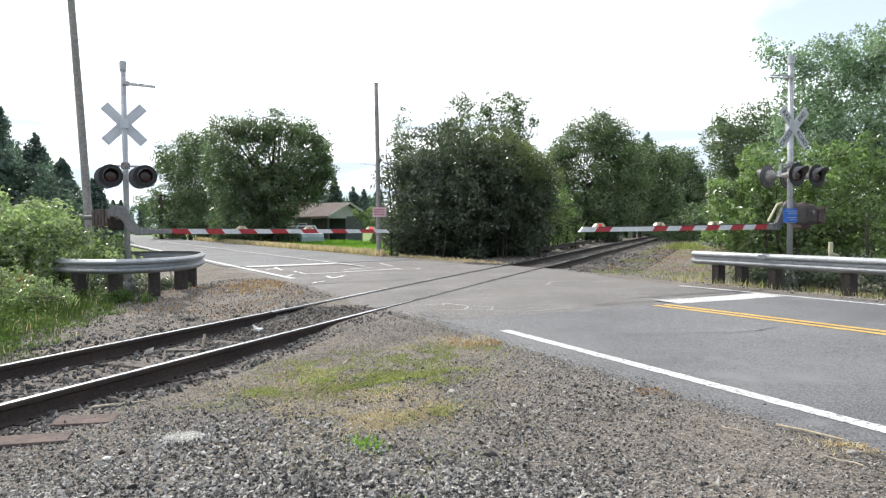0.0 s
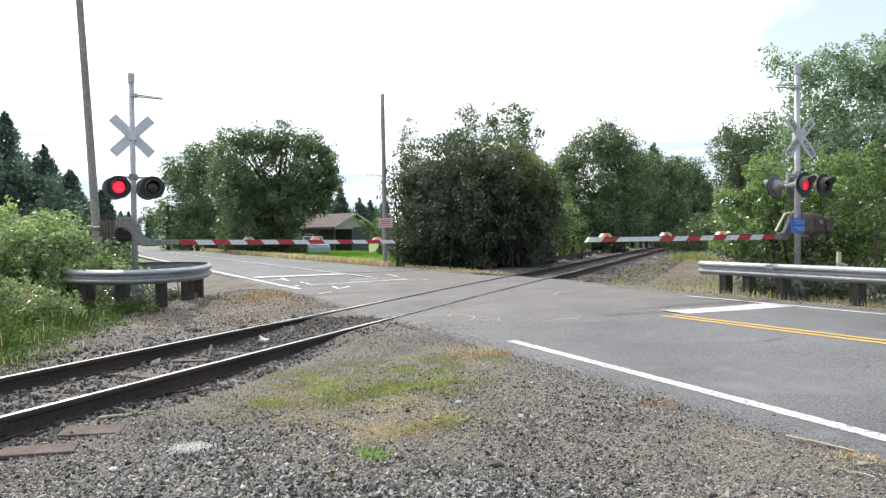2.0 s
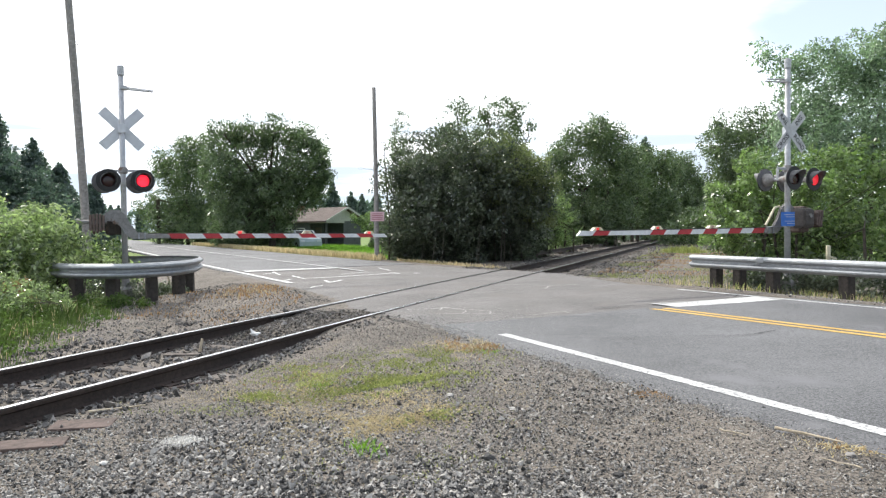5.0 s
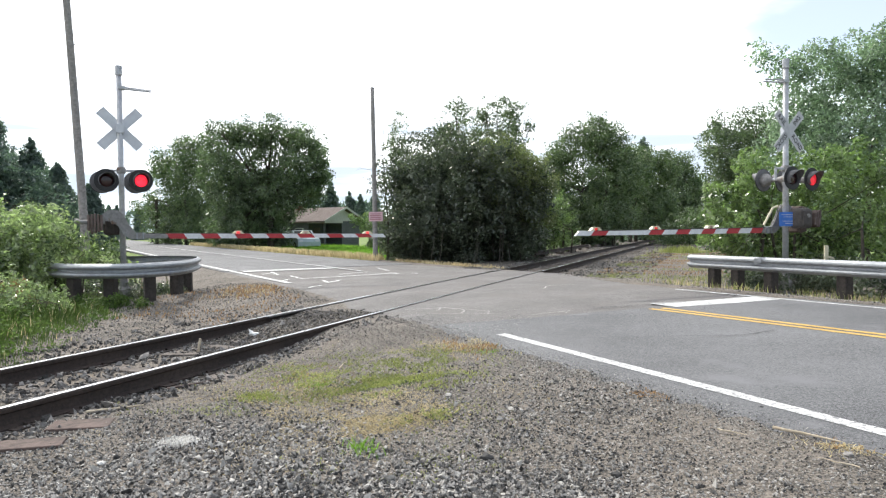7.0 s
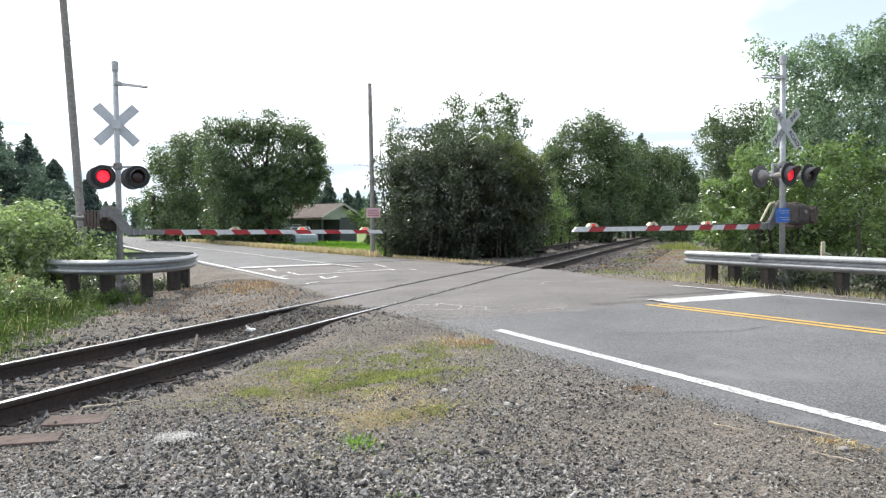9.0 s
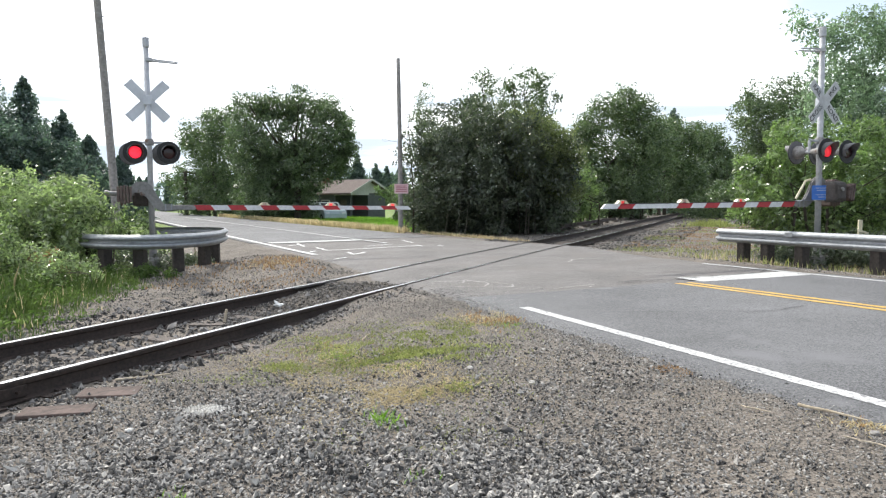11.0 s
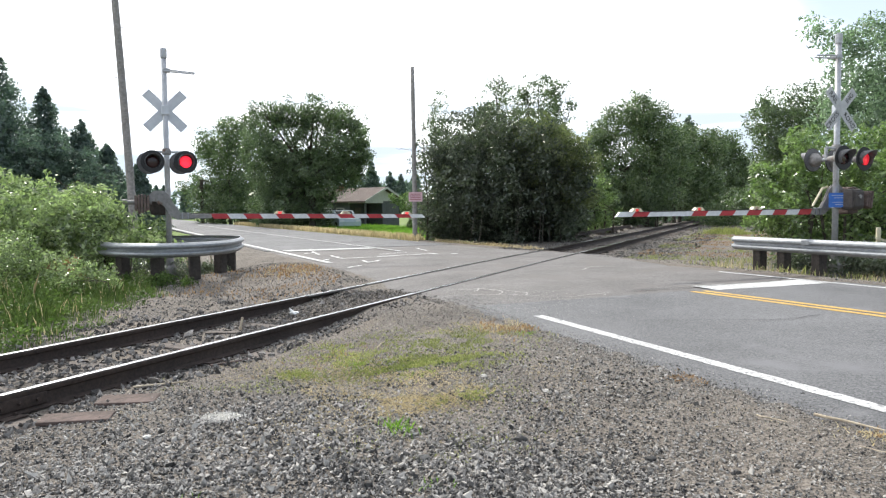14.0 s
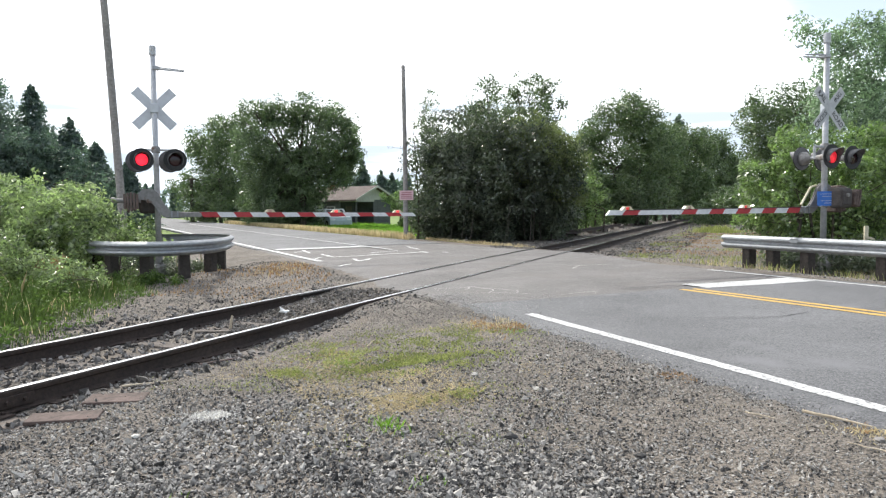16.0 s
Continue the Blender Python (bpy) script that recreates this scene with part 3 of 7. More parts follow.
def long_line(name, s0, s1, o, width, material, parent, label, z=0.004, rag=0.02, splay=0.0):
    ss = np.arange(s0, s1 + 0.01, 0.12 if s1 - s0 < 40 else 0.5)
    lift = lambda q: z + 0.015 * max(0.0, 1 - abs(q - 0.2) / 2.0)
    off = lambda s: o + splay * (s1 - s)
    e1 = [road_at(s, off(s) - width / 2 + ragged(s * 5, rag, 11), lift(off(s))) for s in ss]
    e2 = [road_at(s, off(s) + width / 2 + ragged(s * 5, rag, 12), lift(off(s))) for s in ss]
    return stripe(name, e1, e2, material, parent, label)


long_line("edge_line", -40, -7.65, -3.30, 0.15, M["white_paint"], ROAD, "worn white edge line", rag=0.010)
long_line("edge_line", -40, -3.9, 3.22, 0.11, M["white_paint"], ROAD, "worn white edge line", splay=0.05)
long_line("centre_line", -40, -6.62, 0.165, 0.125, M["yellow_paint"], ROAD, "yellow centre line", 0.005, splay=0.080)
long_line("centre_line", -40, -6.62, 0.40, 0.12, M["yellow_paint"], ROAD, "yellow centre line", 0.005, splay=0.082)
long_line("edge_line", 3.0, 120, -3.42, 0.19, M["white_paint"], FAR_ROAD, "worn white edge line")
long_line("centre_line", 6.4, 60, 0.02, 0.12, M["white_paint"], FAR_ROAD, "faded centre line", 0.016)
stripe("stop_bar", [road_at(-6.62, o, 0.004 + 0.015 * max(0.0, 1 - abs(o - 0.2) / 1.7)) for o in (0.72, 1.9, 3.25)], [road_at(-5.98, o, 0.004 + 0.015 * max(0.0, 1 - abs(o - 0.2) / 1.7)) for o in (0.72, 1.9, 3.25)], M["white_paint"], ROAD, "white stop bar")
stripe("stop_bar", [road_at(8.65, o, 0.014) for o in (-3.2, -1.5, 0.0)], [road_at(9.4, o, 0.014) for o in (-3.2, -1.5, 0.0)], M["white_paint"], FAR_ROAD, "white stop bar")


def crack(points, width, material, parent, name, label, z=0.004):
    """A wandering crack through a few road points (s, o)."""
    pts = []
    for (s0, o0), (s1, o1) in zip(points, points[1:]):
        n = max(2, int(math.hypot(s1 - s0, o1 - o0) / 0.12))
        for k in range(n):
            t = k / n
            s, o = s0 + (s1 - s0) * t, o0 + (o1 - o0) * t
            pts.append((s + 0.09 * noise.noise(Vector((s * 3, o * 3, 7))), o + 0.09 * noise.noise(Vector((s * 3, o * 3, 17)))))
    if len(pts) < 3:
        return
    va, vb = [], []
    for i, (s, o) in enumerate(pts):
        a, b = pts[max(i - 1, 0)], pts[min(i + 1, len(pts) - 1)]
        d = Vector((b[0] - a[0], b[1] - a[1])).normalized()
        w = width * (0.55 + 0.8 * abs(noise.noise(Vector((s * 4, o * 4, 2)))))
        va.append(road_at(s - d.y * w, o + d.x * w, z))
        vb.append(road_at(s + d.y * w, o - d.x * w, z))
    stripe(name, va, vb, material, parent, label)


for pts, wide in (([(4.42, -2.54), (4.65, -1.01), (4.96, 0.59)], 0.08), ([(5.89, -2.53), (4.9, -2.6), (4.23, -2.57)], 0.06), ([(1.24, -3.5), (1.81, -2.9)], 0.05),
                  ([(3.37, -2.38), (2.53, -2.5), (3.27, -1.87)], 0.06), ([(8.3, -2.39), (6.44, -2.74)], 0.06), ([(7.18, -3.03), (7.61, -2.58)], 0.07), ([(8.13, 1.35), (6.1, 0.9)], 0.04),
                  ([(4.62, 1.0), (4.22, 1.16)], 0.07), ([(5.55, -1.06), (6.14, 0.17)], 0.05), ([(3.9, -3.41), (4.52, -2.93)], 0.06), ([(5.29, 0.52), (4.5, 0.51)], 0.07)):
    crack(pts, wide, M["crack_seal"], PATCH, "crack_filler", "pale crack filler")
for pts in ([(-4.9, -2.93), (-4.5, -2.6), (-5.0, -2.5), (-5.6, -2.75)], [(-5.3, -3.2), (-5.5, -2.6), (-6.0, -2.2)], [(-4.48, -3.33), (-4.62, -2.6), (-5.4, -2.2), (-5.9, -2.5)], [(-2.23, -1.06), (-2.43, -0.3)],
            [(-2.31, 0.95), (-1.65, 1.51), (-1.76, 2.3)], [(-6.2, -1.9), (-6.05, -0.9)]):
    crack(pts, 0.011, M["grit"], PATCH, "crack_filler", "pale dusty crack")
for pts in ([(-4.9, 0.6), (-5.3, 2.2), (-5.4, 3.5)], [(3.9, -2.9), (4.3, 0.0), (3.7, 3.2)], [(-1.2, 1.4), (-2.0, 2.6), (-1.8, 3.8)], [(2.2, -3.2), (2.6, -1.4)]):
    crack(pts, 0.012, M["dark_seam"], PATCH, "seam", "dark asphalt seam", 0.006)


for pts in ([(-8.6, -2.6), (-9.4, -0.8), (-9.2, 0.0)], [(-11.5, -1.4), (-12.2, -0.4), (-13.6, 0.1)], [(-10.2, 1.2), (-10.4, 2.8)]):
    crack(pts, 0.010, M["dark_seam"], ROAD, "seam", "dark asphalt crack", 0.018)
crack([(-6.05, -0.6), (-6.1, 1.0), (-6.0, 2.4), (-5.5, 3.6)], 0.022, M["dark_seam"], PATCH, "seam", "dark asphalt seam", 0.016)


# ---- track ----
GAUGE = 0.755


def rail_profile():
    half = [(0.070, -0.172), (0.070, -0.160), (0.016, -0.142), (0.011, -0.110), (0.011, -0.060), (0.034, -0.042), (0.036, -0.014), (0.027, -0.002)]
    return half + [(-u, v) for u, v in reversed(half)]


def make_track():
    track = thing("railway_track", "single railway track with rusty rails on dark ballast", "railway track", kind="structure")
    for side in (-1, 1):
        bm = BM()
        path = [track_at(s, side * GAUGE, 0.006) for s in np.linspace(-24, 240, 60)]
        sweep(bm, rail_profile(), path)
        rail = part("rail", bm, M["rail_side"], track, "rusty steel rail")
        bm = BM()
        sweep(bm, [(0.028, -0.003), (0.030, 0.003), (0.018, 0.0055), (-0.018, 0.0055), (-0.030, 0.003), (-0.028, -0.003)], [p for p in path])
        part("rail_head", bm, M["rail_top"], rail, "bright worn rail head")
        # flangeway through the pavement, on the inner side of each rail
        bm = BM()
        a = [track_at(s, side * (GAUGE - 0.055), 0.002) for s in np.arange(-7.0, 6.4, 0.3)]
        sweep(bm, [(0.022, -0.02), (0.022, 0.0), (-0.022, 0.0), (-0.022, -0.02)], a)
        part("flangeway", bm, M["dark_seam"], track, "dark flange groove")
    # joint bar with bolts on the rail nearer to the camera's side
    for s_mid in (-13.15,):
        bm = BM()
        for f in (1, -1):
            o = GAUGE + f * 0.028
            box(bm, track_at(s_mid, o, -0.088), (0.03, 0.92, 0.095), Matrix.Rotation(-math.atan2(TD.x, TD.y), 4, "Z"), 0.006)
        bar = part("joint_bar", bm, M["rail_side"], track, "bolted joint bar")
        for k in range(6):
            s = s_mid - 0.375 + 0.15 * k
            bm = BM()
            p = track_at(s, GAUGE + 0.043, -0.088)
            rod(bm, p, p + Vector((TN.x, TN.y, 0)) * 0.03, 0.019, 0.017, 6)
            part("bolt", bm, M["rail_side"] if k != 2 else M["galv"], bar)
    # ties, half buried
    rng = random.Random(4)
    bm = BM()
    box(bm, (0, 0, 0), (2.55, 0.225, 0.16), None, 0.012)
    tie_me = finish(bm, "tie", M["tie"])
    s = -22.0
    while s < 75:
        if not -7.3 < s < 6.6:
            ob = new("tie", tie_me)
            ob.parent = track
            p = track_at(s, rng.uniform(-0.04, 0.04), -0.243 - rng.uniform(0.0, 0.02))
            ob.matrix_basis = pose(p.x, p.y, p.z, 0, 0, -math.degrees(math.atan2(TD.x, TD.y)) + rng.uniform(-1.5, 1.5))
            if s < 12:
                for side in (-1, 1):
                    bm = BM()
                    q = track_at(s, side * GAUGE, -0.163)
                    tm = Matrix.Rotation(-math.atan2(TD.x, TD.y), 4, "Z")
                    box(bm, q, (0.33, 0.19, 0.012), tm)
                    for f in (-1, 1):
                        box(bm, track_at(s + f * 0.05, side * GAUGE + f * 0.083, -0.148), (0.034, 0.026, 0.026), tm, 0.005)
                    part("tie_plate", bm, M["rail_side"], track)
        s += 0.53 + rng.uniform(-0.02, 0.02)
    return track


make_track()


# ---- plants ----
def crown_points(lobes, clumps, per, spread, rng, inner=0.25):
    """Leaf places in clumps over overlapping rounded lobes (x, y, z, rx, ry, rz), with the way outwards."""
    lobes = np.array(lobes, float)
    area = (lobes[:, 3] * lobes[:, 5] + lobes[:, 4] * lobes[:, 5] + lobes[:, 3] * lobes[:, 4])
    share = area / area.sum()
    P, O = [], []
    for lb, sh in zip(lobes, share):
        k = max(4, int(clumps * sh))
        d = rng.normal(size=(k, 3))
        d /= np.linalg.norm(d, axis=1)[:, None]
        r = np.where(rng.random(k) < inner, rng.uniform(0.3, 0.85, k), rng.uniform(0.84, 1.1, k))
        c = lb[:3] + d * lb[3:] * r[:, None]
        rad = spread * rng.uniform(0.55, 1.3, k)
        # sprigs that stand out of the outline
        sprig = rng.random(k) < 0.16
        c = np.where(sprig[:, None], lb[:3] + d * (lb[3:] * 1.08 + spread * rng.uniform(0.1, 0.8, k)[:, None]), c)
        rad = np.where(sprig, rad * 0.55, rad)
        for cc, dd, rr in zip(c, d, rad):
            n = max(3, int(per * (rr / spread) ** 2))
            q = rng.normal(size=(n, 3))
            q *= (rng.random(n) ** (1 / 3) / (np.linalg.norm(q, axis=1) + 1e-9))[:, None] * rr * 1.02 * np.array((1, 1, 0.75))
            P.append(cc + q)
            oo = dd + q / (rr + 1e-6) * 0.6
            O.append(oo)
    P, O = np.concatenate(P), np.concatenate(O)
    O /= np.linalg.norm(O, axis=1)[:, None] + 1e-9
    return P, O


def tree(name, label, category, base, lobes, material, clumps, per, spread, size, seed, trunk=0.18, stems=1, group="", ground_cut=0.05, overhang=0.0):
    """A tree or bush at base: tapered trunk and limbs, and a crown of leaf clumps. Lobes are relative to the base."""
    rng = np.random.default_rng(seed)
    zb = float(ground_z(base[0], base[1]))
    ob = thing(name, label, category, group, Matrix.Translation((base[0], base[1], zb)))
    if overhang:
        # upper boughs lean out over a hollow foot
        lobes = [(a[0], a[1] + overhang * (0.45 - max(a[2], 1.0) / 3.6), *a[2:]) for a in lobes]
    P, O = crown_points(lobes, clumps, per, spread, rng)
    keep = P[:, 2] > ground_cut
    me = leaves_mesh("crown", P[keep], O[keep], size, rng, material)
    cr = new("crown", me)
    cr.parent = ob
    bm = BM()
    lob = np.array(lobes, float)
    top = lob[:, 2].max()
    foot = lob[:, :2].mean(0)
    for k in range(stems):
        x, y = (0.0, 0.0) if stems == 1 else rng.uniform(-1, 1, 2) * np.abs(lob[:, :2]).max(0).clip(0.3) * 0.6
        y += 1.6 * overhang
        prev, r = Vector((x, y, -0.25)), trunk
        knee = Vector((x + rng.uniform(-.2, .2), y + rng.uniform(-.2, .2), top * 0.45))
        rod(bm, prev, knee, r, r * 0.72, 9, False)
        picks = lob if stems == 1 else lob[rng.integers(0, len(lob), 2)]
        for lb in picks:
            end = Vector(lb[:3]) + Vector(rng.normal(size=3)) * 0.2
            mid = knee.lerp(end, 0.5) + Vector(rng.normal(size=3)) * 0.15
            rod(bm, knee, mid, r * 0.42, r * 0.24, 7, False)
            rod(bm, mid, end, r * 0.24, r * 0.08, 6, False)
            for _ in range(4):
                tip = Vector(lb[:3]) + Vector(rng.normal(size=3)).normalized() * (Vector(lb[3:6]).length * 0.5)
                rod(bm, mid.lerp(end, rng.uniform(0.2, 0.9)), tip, r * 0.10, r * 0.03, 5, False)
    part("trunk", bm, M["bark"], ob)
    return ob


def lobes_fill(w, d, h, n, rng, low=0.3, size=(0.5, 0.8)):
    """Lobes that fill a rounded mound of the given width, depth and height."""
    out = []
    for _ in range(n):
        a, r = rng.uniform(0, 2 * math.pi), math.sqrt(rng.uniform(0, 1))
        x, y = math.cos(a) * r, math.sin(a) * r
        top = h * math.sqrt(max(0.05, 1 - 0.75 * (x * x + y * y)))
        s = rng.uniform(*size)
        rz = s * rng.uniform(0.8, 1.2)
        z = rng.uniform(low * h, max(low * h + 0.05, top - rz))
        out.append((x * w / 2, y * d / 2, z, s * 1.1, s * 1.1, rz))
    return out


def puffs(seed, *flat):
    """Rounded lobes from (x, z, radius) triples, set back and forth a little in depth."""
    r = random.Random(seed)
    out = []
    for x, z, s in flat:
        out.append((x, r.uniform(-0.9, 0.9) * s, z, s * 0.95, s * r.uniform(0.9, 1.2), s * 0.92))
        if s > 0.5:
            out.append((x + r.uniform(-0.5, 0.5) * s, s * r.uniform(0.6, 1.6), max(0.3, z - 0.4 * s), s * 0.8, s * 0.9, s * 0.8))
    return out


def dead_stems():
    """Thin pale dead canes standing in front of the dark hollow foot of the thicket."""
    rng = random.Random(77)
    ob = thing("dead_canes", "thin pale dead canes standing in the thicket", "canes", "", Matrix.Translation((1.0, 31.6, float(ground_z(1.0, 31.6)))))
    for k in range(5):
        x, y = rng.uniform(-2.0, 1.2), rng.uniform(-0.25, 0.9)
        h = rng.uniform(2.0, 3.6)
        bm = BM()
        prev, way = Vector((x, y, -0.1)), Vector((rng.uniform(-0.15, 0.15), rng.uniform(-0.12, 0.05), 1))
        for j in range(5):
            way += Vector((rng.uniform(-0.12, 0.12), rng.uniform(-0.1, 0.1), 0))
            nxt = prev + way.normalized() * h / 5
            rod(bm, prev, nxt, 0.014 - 0.0025 * j, 0.0115 - 0.0025 * j, 5, False)
            if j > 1:
                rod(bm, nxt, nxt + Vector((rng.uniform(-0.4, 0.4), rng.uniform(-0.2, 0.2), rng.uniform(0.1, 0.5))), 0.006, 0.003, 4, False)
            prev = nxt
        part("cane", bm, M["dead_stem"], ob)


def dead_tree():
    """A thin dead tree whose bare twigs reach out past the pole."""
    rng = random.Random(15)
    base = (-2.45, 33.4)
    ob = thing("dead_tree", "thin bare dead tree at the edge of the thicket", "tree", "", Matrix.Translation((*base, float(ground_z(*base)))))
    bm = BM()
    spine = [Vector((0, 0, -0.2)), Vector((0.05, 0, 1.8)), Vector((-0.08, 0, 3.6)), Vector((-0.15, 0, 5.0)), Vector((-0.1, 0, 6.2))]
    for k, (p, q) in enumerate(zip(spine, spine[1:])):
        rod(bm, p, q, 0.05 - 0.011 * k, 0.039 - 0.011 * k, 7, False)
    part("trunk", bm, M["bark"], ob)
    for z, side, reach in ((3.7, -1, 0.9), (4.2, -1, 1.25), (4.6, -1, 1.0), (5.0, -1, 0.75), (4.4, 1, 0.8), (5.3, 1, 0.6), (5.6, -1, 0.5), (4.9, 1, 0.9)):
        bm = BM()
        p = Vector((-0.12, 0, z))
        for j in range(4):
            q = p + Vector((side * reach / 4, rng.uniform(-0.1, 0.1), rng.uniform(-0.02, 0.16)))
            rod(bm, p, q, 0.018 - 0.004 * j, 0.014 - 0.004 * j, 5, False)
            rod(bm, q, q + Vector((side * rng.uniform(0.05, 0.3), rng.uniform(-0.15, 0.15), rng.uniform(-0.12, 0.3))), 0.007, 0.003, 4, False)
            p = q
        part("branch", bm, M["bark"], ob)
    return ob


def make_trees():
    dead_tree()
    # thicket between road and track, with taller trees rising out of it
    tree("thicket", "dense dark bramble thicket overgrown with shrubs", "thicket", (1.02, 33.9),
         puffs(1, (-2.2, 4.6, 1.26), (-0.6, 5.1, 1.18), (1.0, 5.0, 1.26), (2.4, 4.3, 1.18), (-3.2, 3.7, 0.84), (-1.6, 2.8, 1.58), (0.5, 2.7, 1.84), (2.6, 2.6, 1.58),
               (-2.8, 1.5, 1.18), (-0.8, 1.2, 1.32), (1.5, 1.1, 1.32), (2.5, 1.9, 1.0), (3.4, 3.3, 0.74), (-3.3, 2.1, 0.66), (-3.1, 0.8, 0.7), (2.7, 0.8, 0.8),
               (-2.5, 0.5, 0.8), (-1.1, 0.45, 0.85), (0.4, 0.45, 0.9), (1.9, 0.5, 0.9), (2.6, 0.5, 0.8), (-1.9, 4.0, 1.2), (1.8, 3.9, 1.3), (0.2, 4.2, 1.4), (2.6, 1.3, 0.9), (3.4, 2.9, 0.8), (3.4, 3.9, 0.8), (0.9, 0.6, 0.9), (-0.3, 0.5, 0.9)),
         M["thicket_leaf"], 2500, 46, 0.42, 0.082, 1, 0.022, 6, overhang=0.9)
    dead_stems()
    tree("shrub", "dark undergrowth at the back of the thicket", "shrub", (1.3, 37.4),
         puffs(21, (-3.0, 0.9, 1.1), (-1.6, 1.2, 1.3), (0.0, 1.2, 1.4), (1.6, 1.2, 1.4), (3.0, 1.2, 1.2), (3.6, 1.0, 1.0), (-2.2, 2.4, 1.3), (0.6, 2.6, 1.5), (3.0, 2.4, 1.4)), M["thicket_leaf"], 650, 44, 0.5, 0.10, 31, 0.05, 5)
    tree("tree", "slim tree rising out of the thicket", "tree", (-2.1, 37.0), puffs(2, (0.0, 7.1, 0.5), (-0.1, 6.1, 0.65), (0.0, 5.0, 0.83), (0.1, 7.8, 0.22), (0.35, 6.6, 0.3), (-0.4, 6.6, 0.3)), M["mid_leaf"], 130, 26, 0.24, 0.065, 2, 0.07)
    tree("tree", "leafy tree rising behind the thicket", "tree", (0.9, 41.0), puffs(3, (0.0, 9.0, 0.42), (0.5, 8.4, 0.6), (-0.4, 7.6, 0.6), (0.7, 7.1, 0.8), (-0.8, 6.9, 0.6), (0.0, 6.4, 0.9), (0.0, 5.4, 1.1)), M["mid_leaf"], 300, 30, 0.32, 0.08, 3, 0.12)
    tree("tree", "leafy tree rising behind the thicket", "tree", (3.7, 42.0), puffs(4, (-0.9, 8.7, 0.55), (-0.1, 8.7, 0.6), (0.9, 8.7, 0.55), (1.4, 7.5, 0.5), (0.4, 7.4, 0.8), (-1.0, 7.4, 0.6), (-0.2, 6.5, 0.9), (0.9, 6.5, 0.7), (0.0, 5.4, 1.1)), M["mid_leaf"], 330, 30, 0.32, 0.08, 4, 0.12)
    tree("bush", "light green bush between the field and the house", "bush", (-5.8, 55.0),
         puffs(41, (0.0, 2.2, 0.55), (-0.6, 2.5, 0.36), (0.4, 1.7, 0.5), (0.7, 1.0, 0.5), (0.5, 0.5, 0.5), (0.3, 2.7, 0.4), (-0.9, 2.7, 0.25)), M["bright_leaf"], 150, 40, 0.26, 0.075, 42, 0.05, 2)
    # row along the far side of the track
    tree("tree", "broad green tree beside the railway track", "tree", (12.2, 58.0),
         puffs(5, (-2.3, 7.6, 1.2), (-0.9, 8.8, 1.2), (0.7, 9.9, 1.1), (0.5, 8.4, 1.6), (2.0, 8.8, 1.1), (2.4, 7.6, 1.5), (-1.1, 5.8, 2.08), (1.5, 5.8, 2.31), (-1.5, 3.5, 1.85), (0.8, 3.0, 2.08), (-2.8, 6.8, 0.93), (3.1, 5.3, 1.62), (-0.2, 1.9, 1.62), (2.6, 2.6, 1.6)),
         M["mid_leaf"], 1600, 44, 0.58, 0.105, 5, 0.2, 3)
    tree("shrub", "bright leafy shrub at the end of the thicket", "shrub", (7.2, 44.0), puffs(25, (0.0, 3.0, 0.7), (-0.5, 2.2, 0.8), (0.5, 2.0, 0.7), (0.7, 1.1, 0.6), (-0.4, 1.2, 0.8), (0.2, 0.5, 0.6), (-1.2, 2.8, 0.8), (-1.5, 1.4, 0.9)), M["bright_leaf"], 300, 44, 0.32, 0.075, 25, 0.06, 4)
    tree("shrub", "dark undergrowth below the trackside trees", "shrub", (11.4, 57.0), puffs(43, (-4.0, 0.9, 1.3), (-2.6, 1.2, 1.5), (-1.0, 1.1, 1.4), (0.6, 1.2, 1.5), (2.0, 1.0, 1.3), (-3.2, 2.4, 1.3), (-1.4, 2.6, 1.4), (1.0, 2.4, 1.4), (3.0, 0.8, 1.1)), M["dark_leaf"], 520, 40, 0.5, 0.10, 43, 0.05, 5)
    tree("shrub", "low dark shrubs on the far side of the track", "shrub", (20.0, 57.0), puffs(45, (-1.6, 0.8, 1.0), (0.0, 1.0, 1.2), (1.6, 0.9, 1.2), (3.2, 1.0, 1.3), (0.8, 2.0, 1.1), (2.6, 2.2, 1.2), (-0.8, 1.7, 0.8)), M["mid_leaf"], 340, 40, 0.45, 0.10, 45, 0.05, 4)
    tree("shrub", "low dark shrubs on the far side of the track", "shrub", (28.0, 76.0), puffs(46, (-1.8, 0.9, 1.3), (0.2, 1.1, 1.5), (2.2, 1.0, 1.4), (4.2, 1.1, 1.5), (1.0, 2.4, 1.3)), M["mid_leaf"], 260, 38, 0.55, 0.13, 46, 0.05, 4)
    tree("shrub", "olive shrub with fine twigs leaning out of the thicket", "shrub", (3.4, 32.9), puffs(44, (-1.6, 4.9, 0.6), (-0.7, 5.2, 0.7), (0.2, 5.0, 0.7), (-1.0, 4.2, 0.8), (0.3, 4.1, 0.9), (1.2, 4.2, 0.8), (0.2, 3.2, 0.9), (-0.8, 3.3, 0.7), (1.4, 3.2, 0.7), (1.5, 2.2, 0.6), (0.9, 2.4, 0.7)), M["olive_leaf"], 620, 44, 0.30, 0.055, 44, 0.022, 6)
    tree("tree", "dark green tree beside the railway track", "tree", (20.7, 72.0),
         puffs(6, (0.2, 7.6, 1.9), (-0.9, 8.6, 1.3), (2.4, 7.6, 1.3), (1.2, 6.1, 2.18), (-0.8, 3.9, 2.3), (1.7, 3.6, 2.07), (-1.4, 6.5, 2.01), (0.3, 2.1, 1.44), (-2.6, 2.4, 1.9)), M["mid_leaf"], 1000, 40, 0.68, 0.13, 6, 0.2, 3)
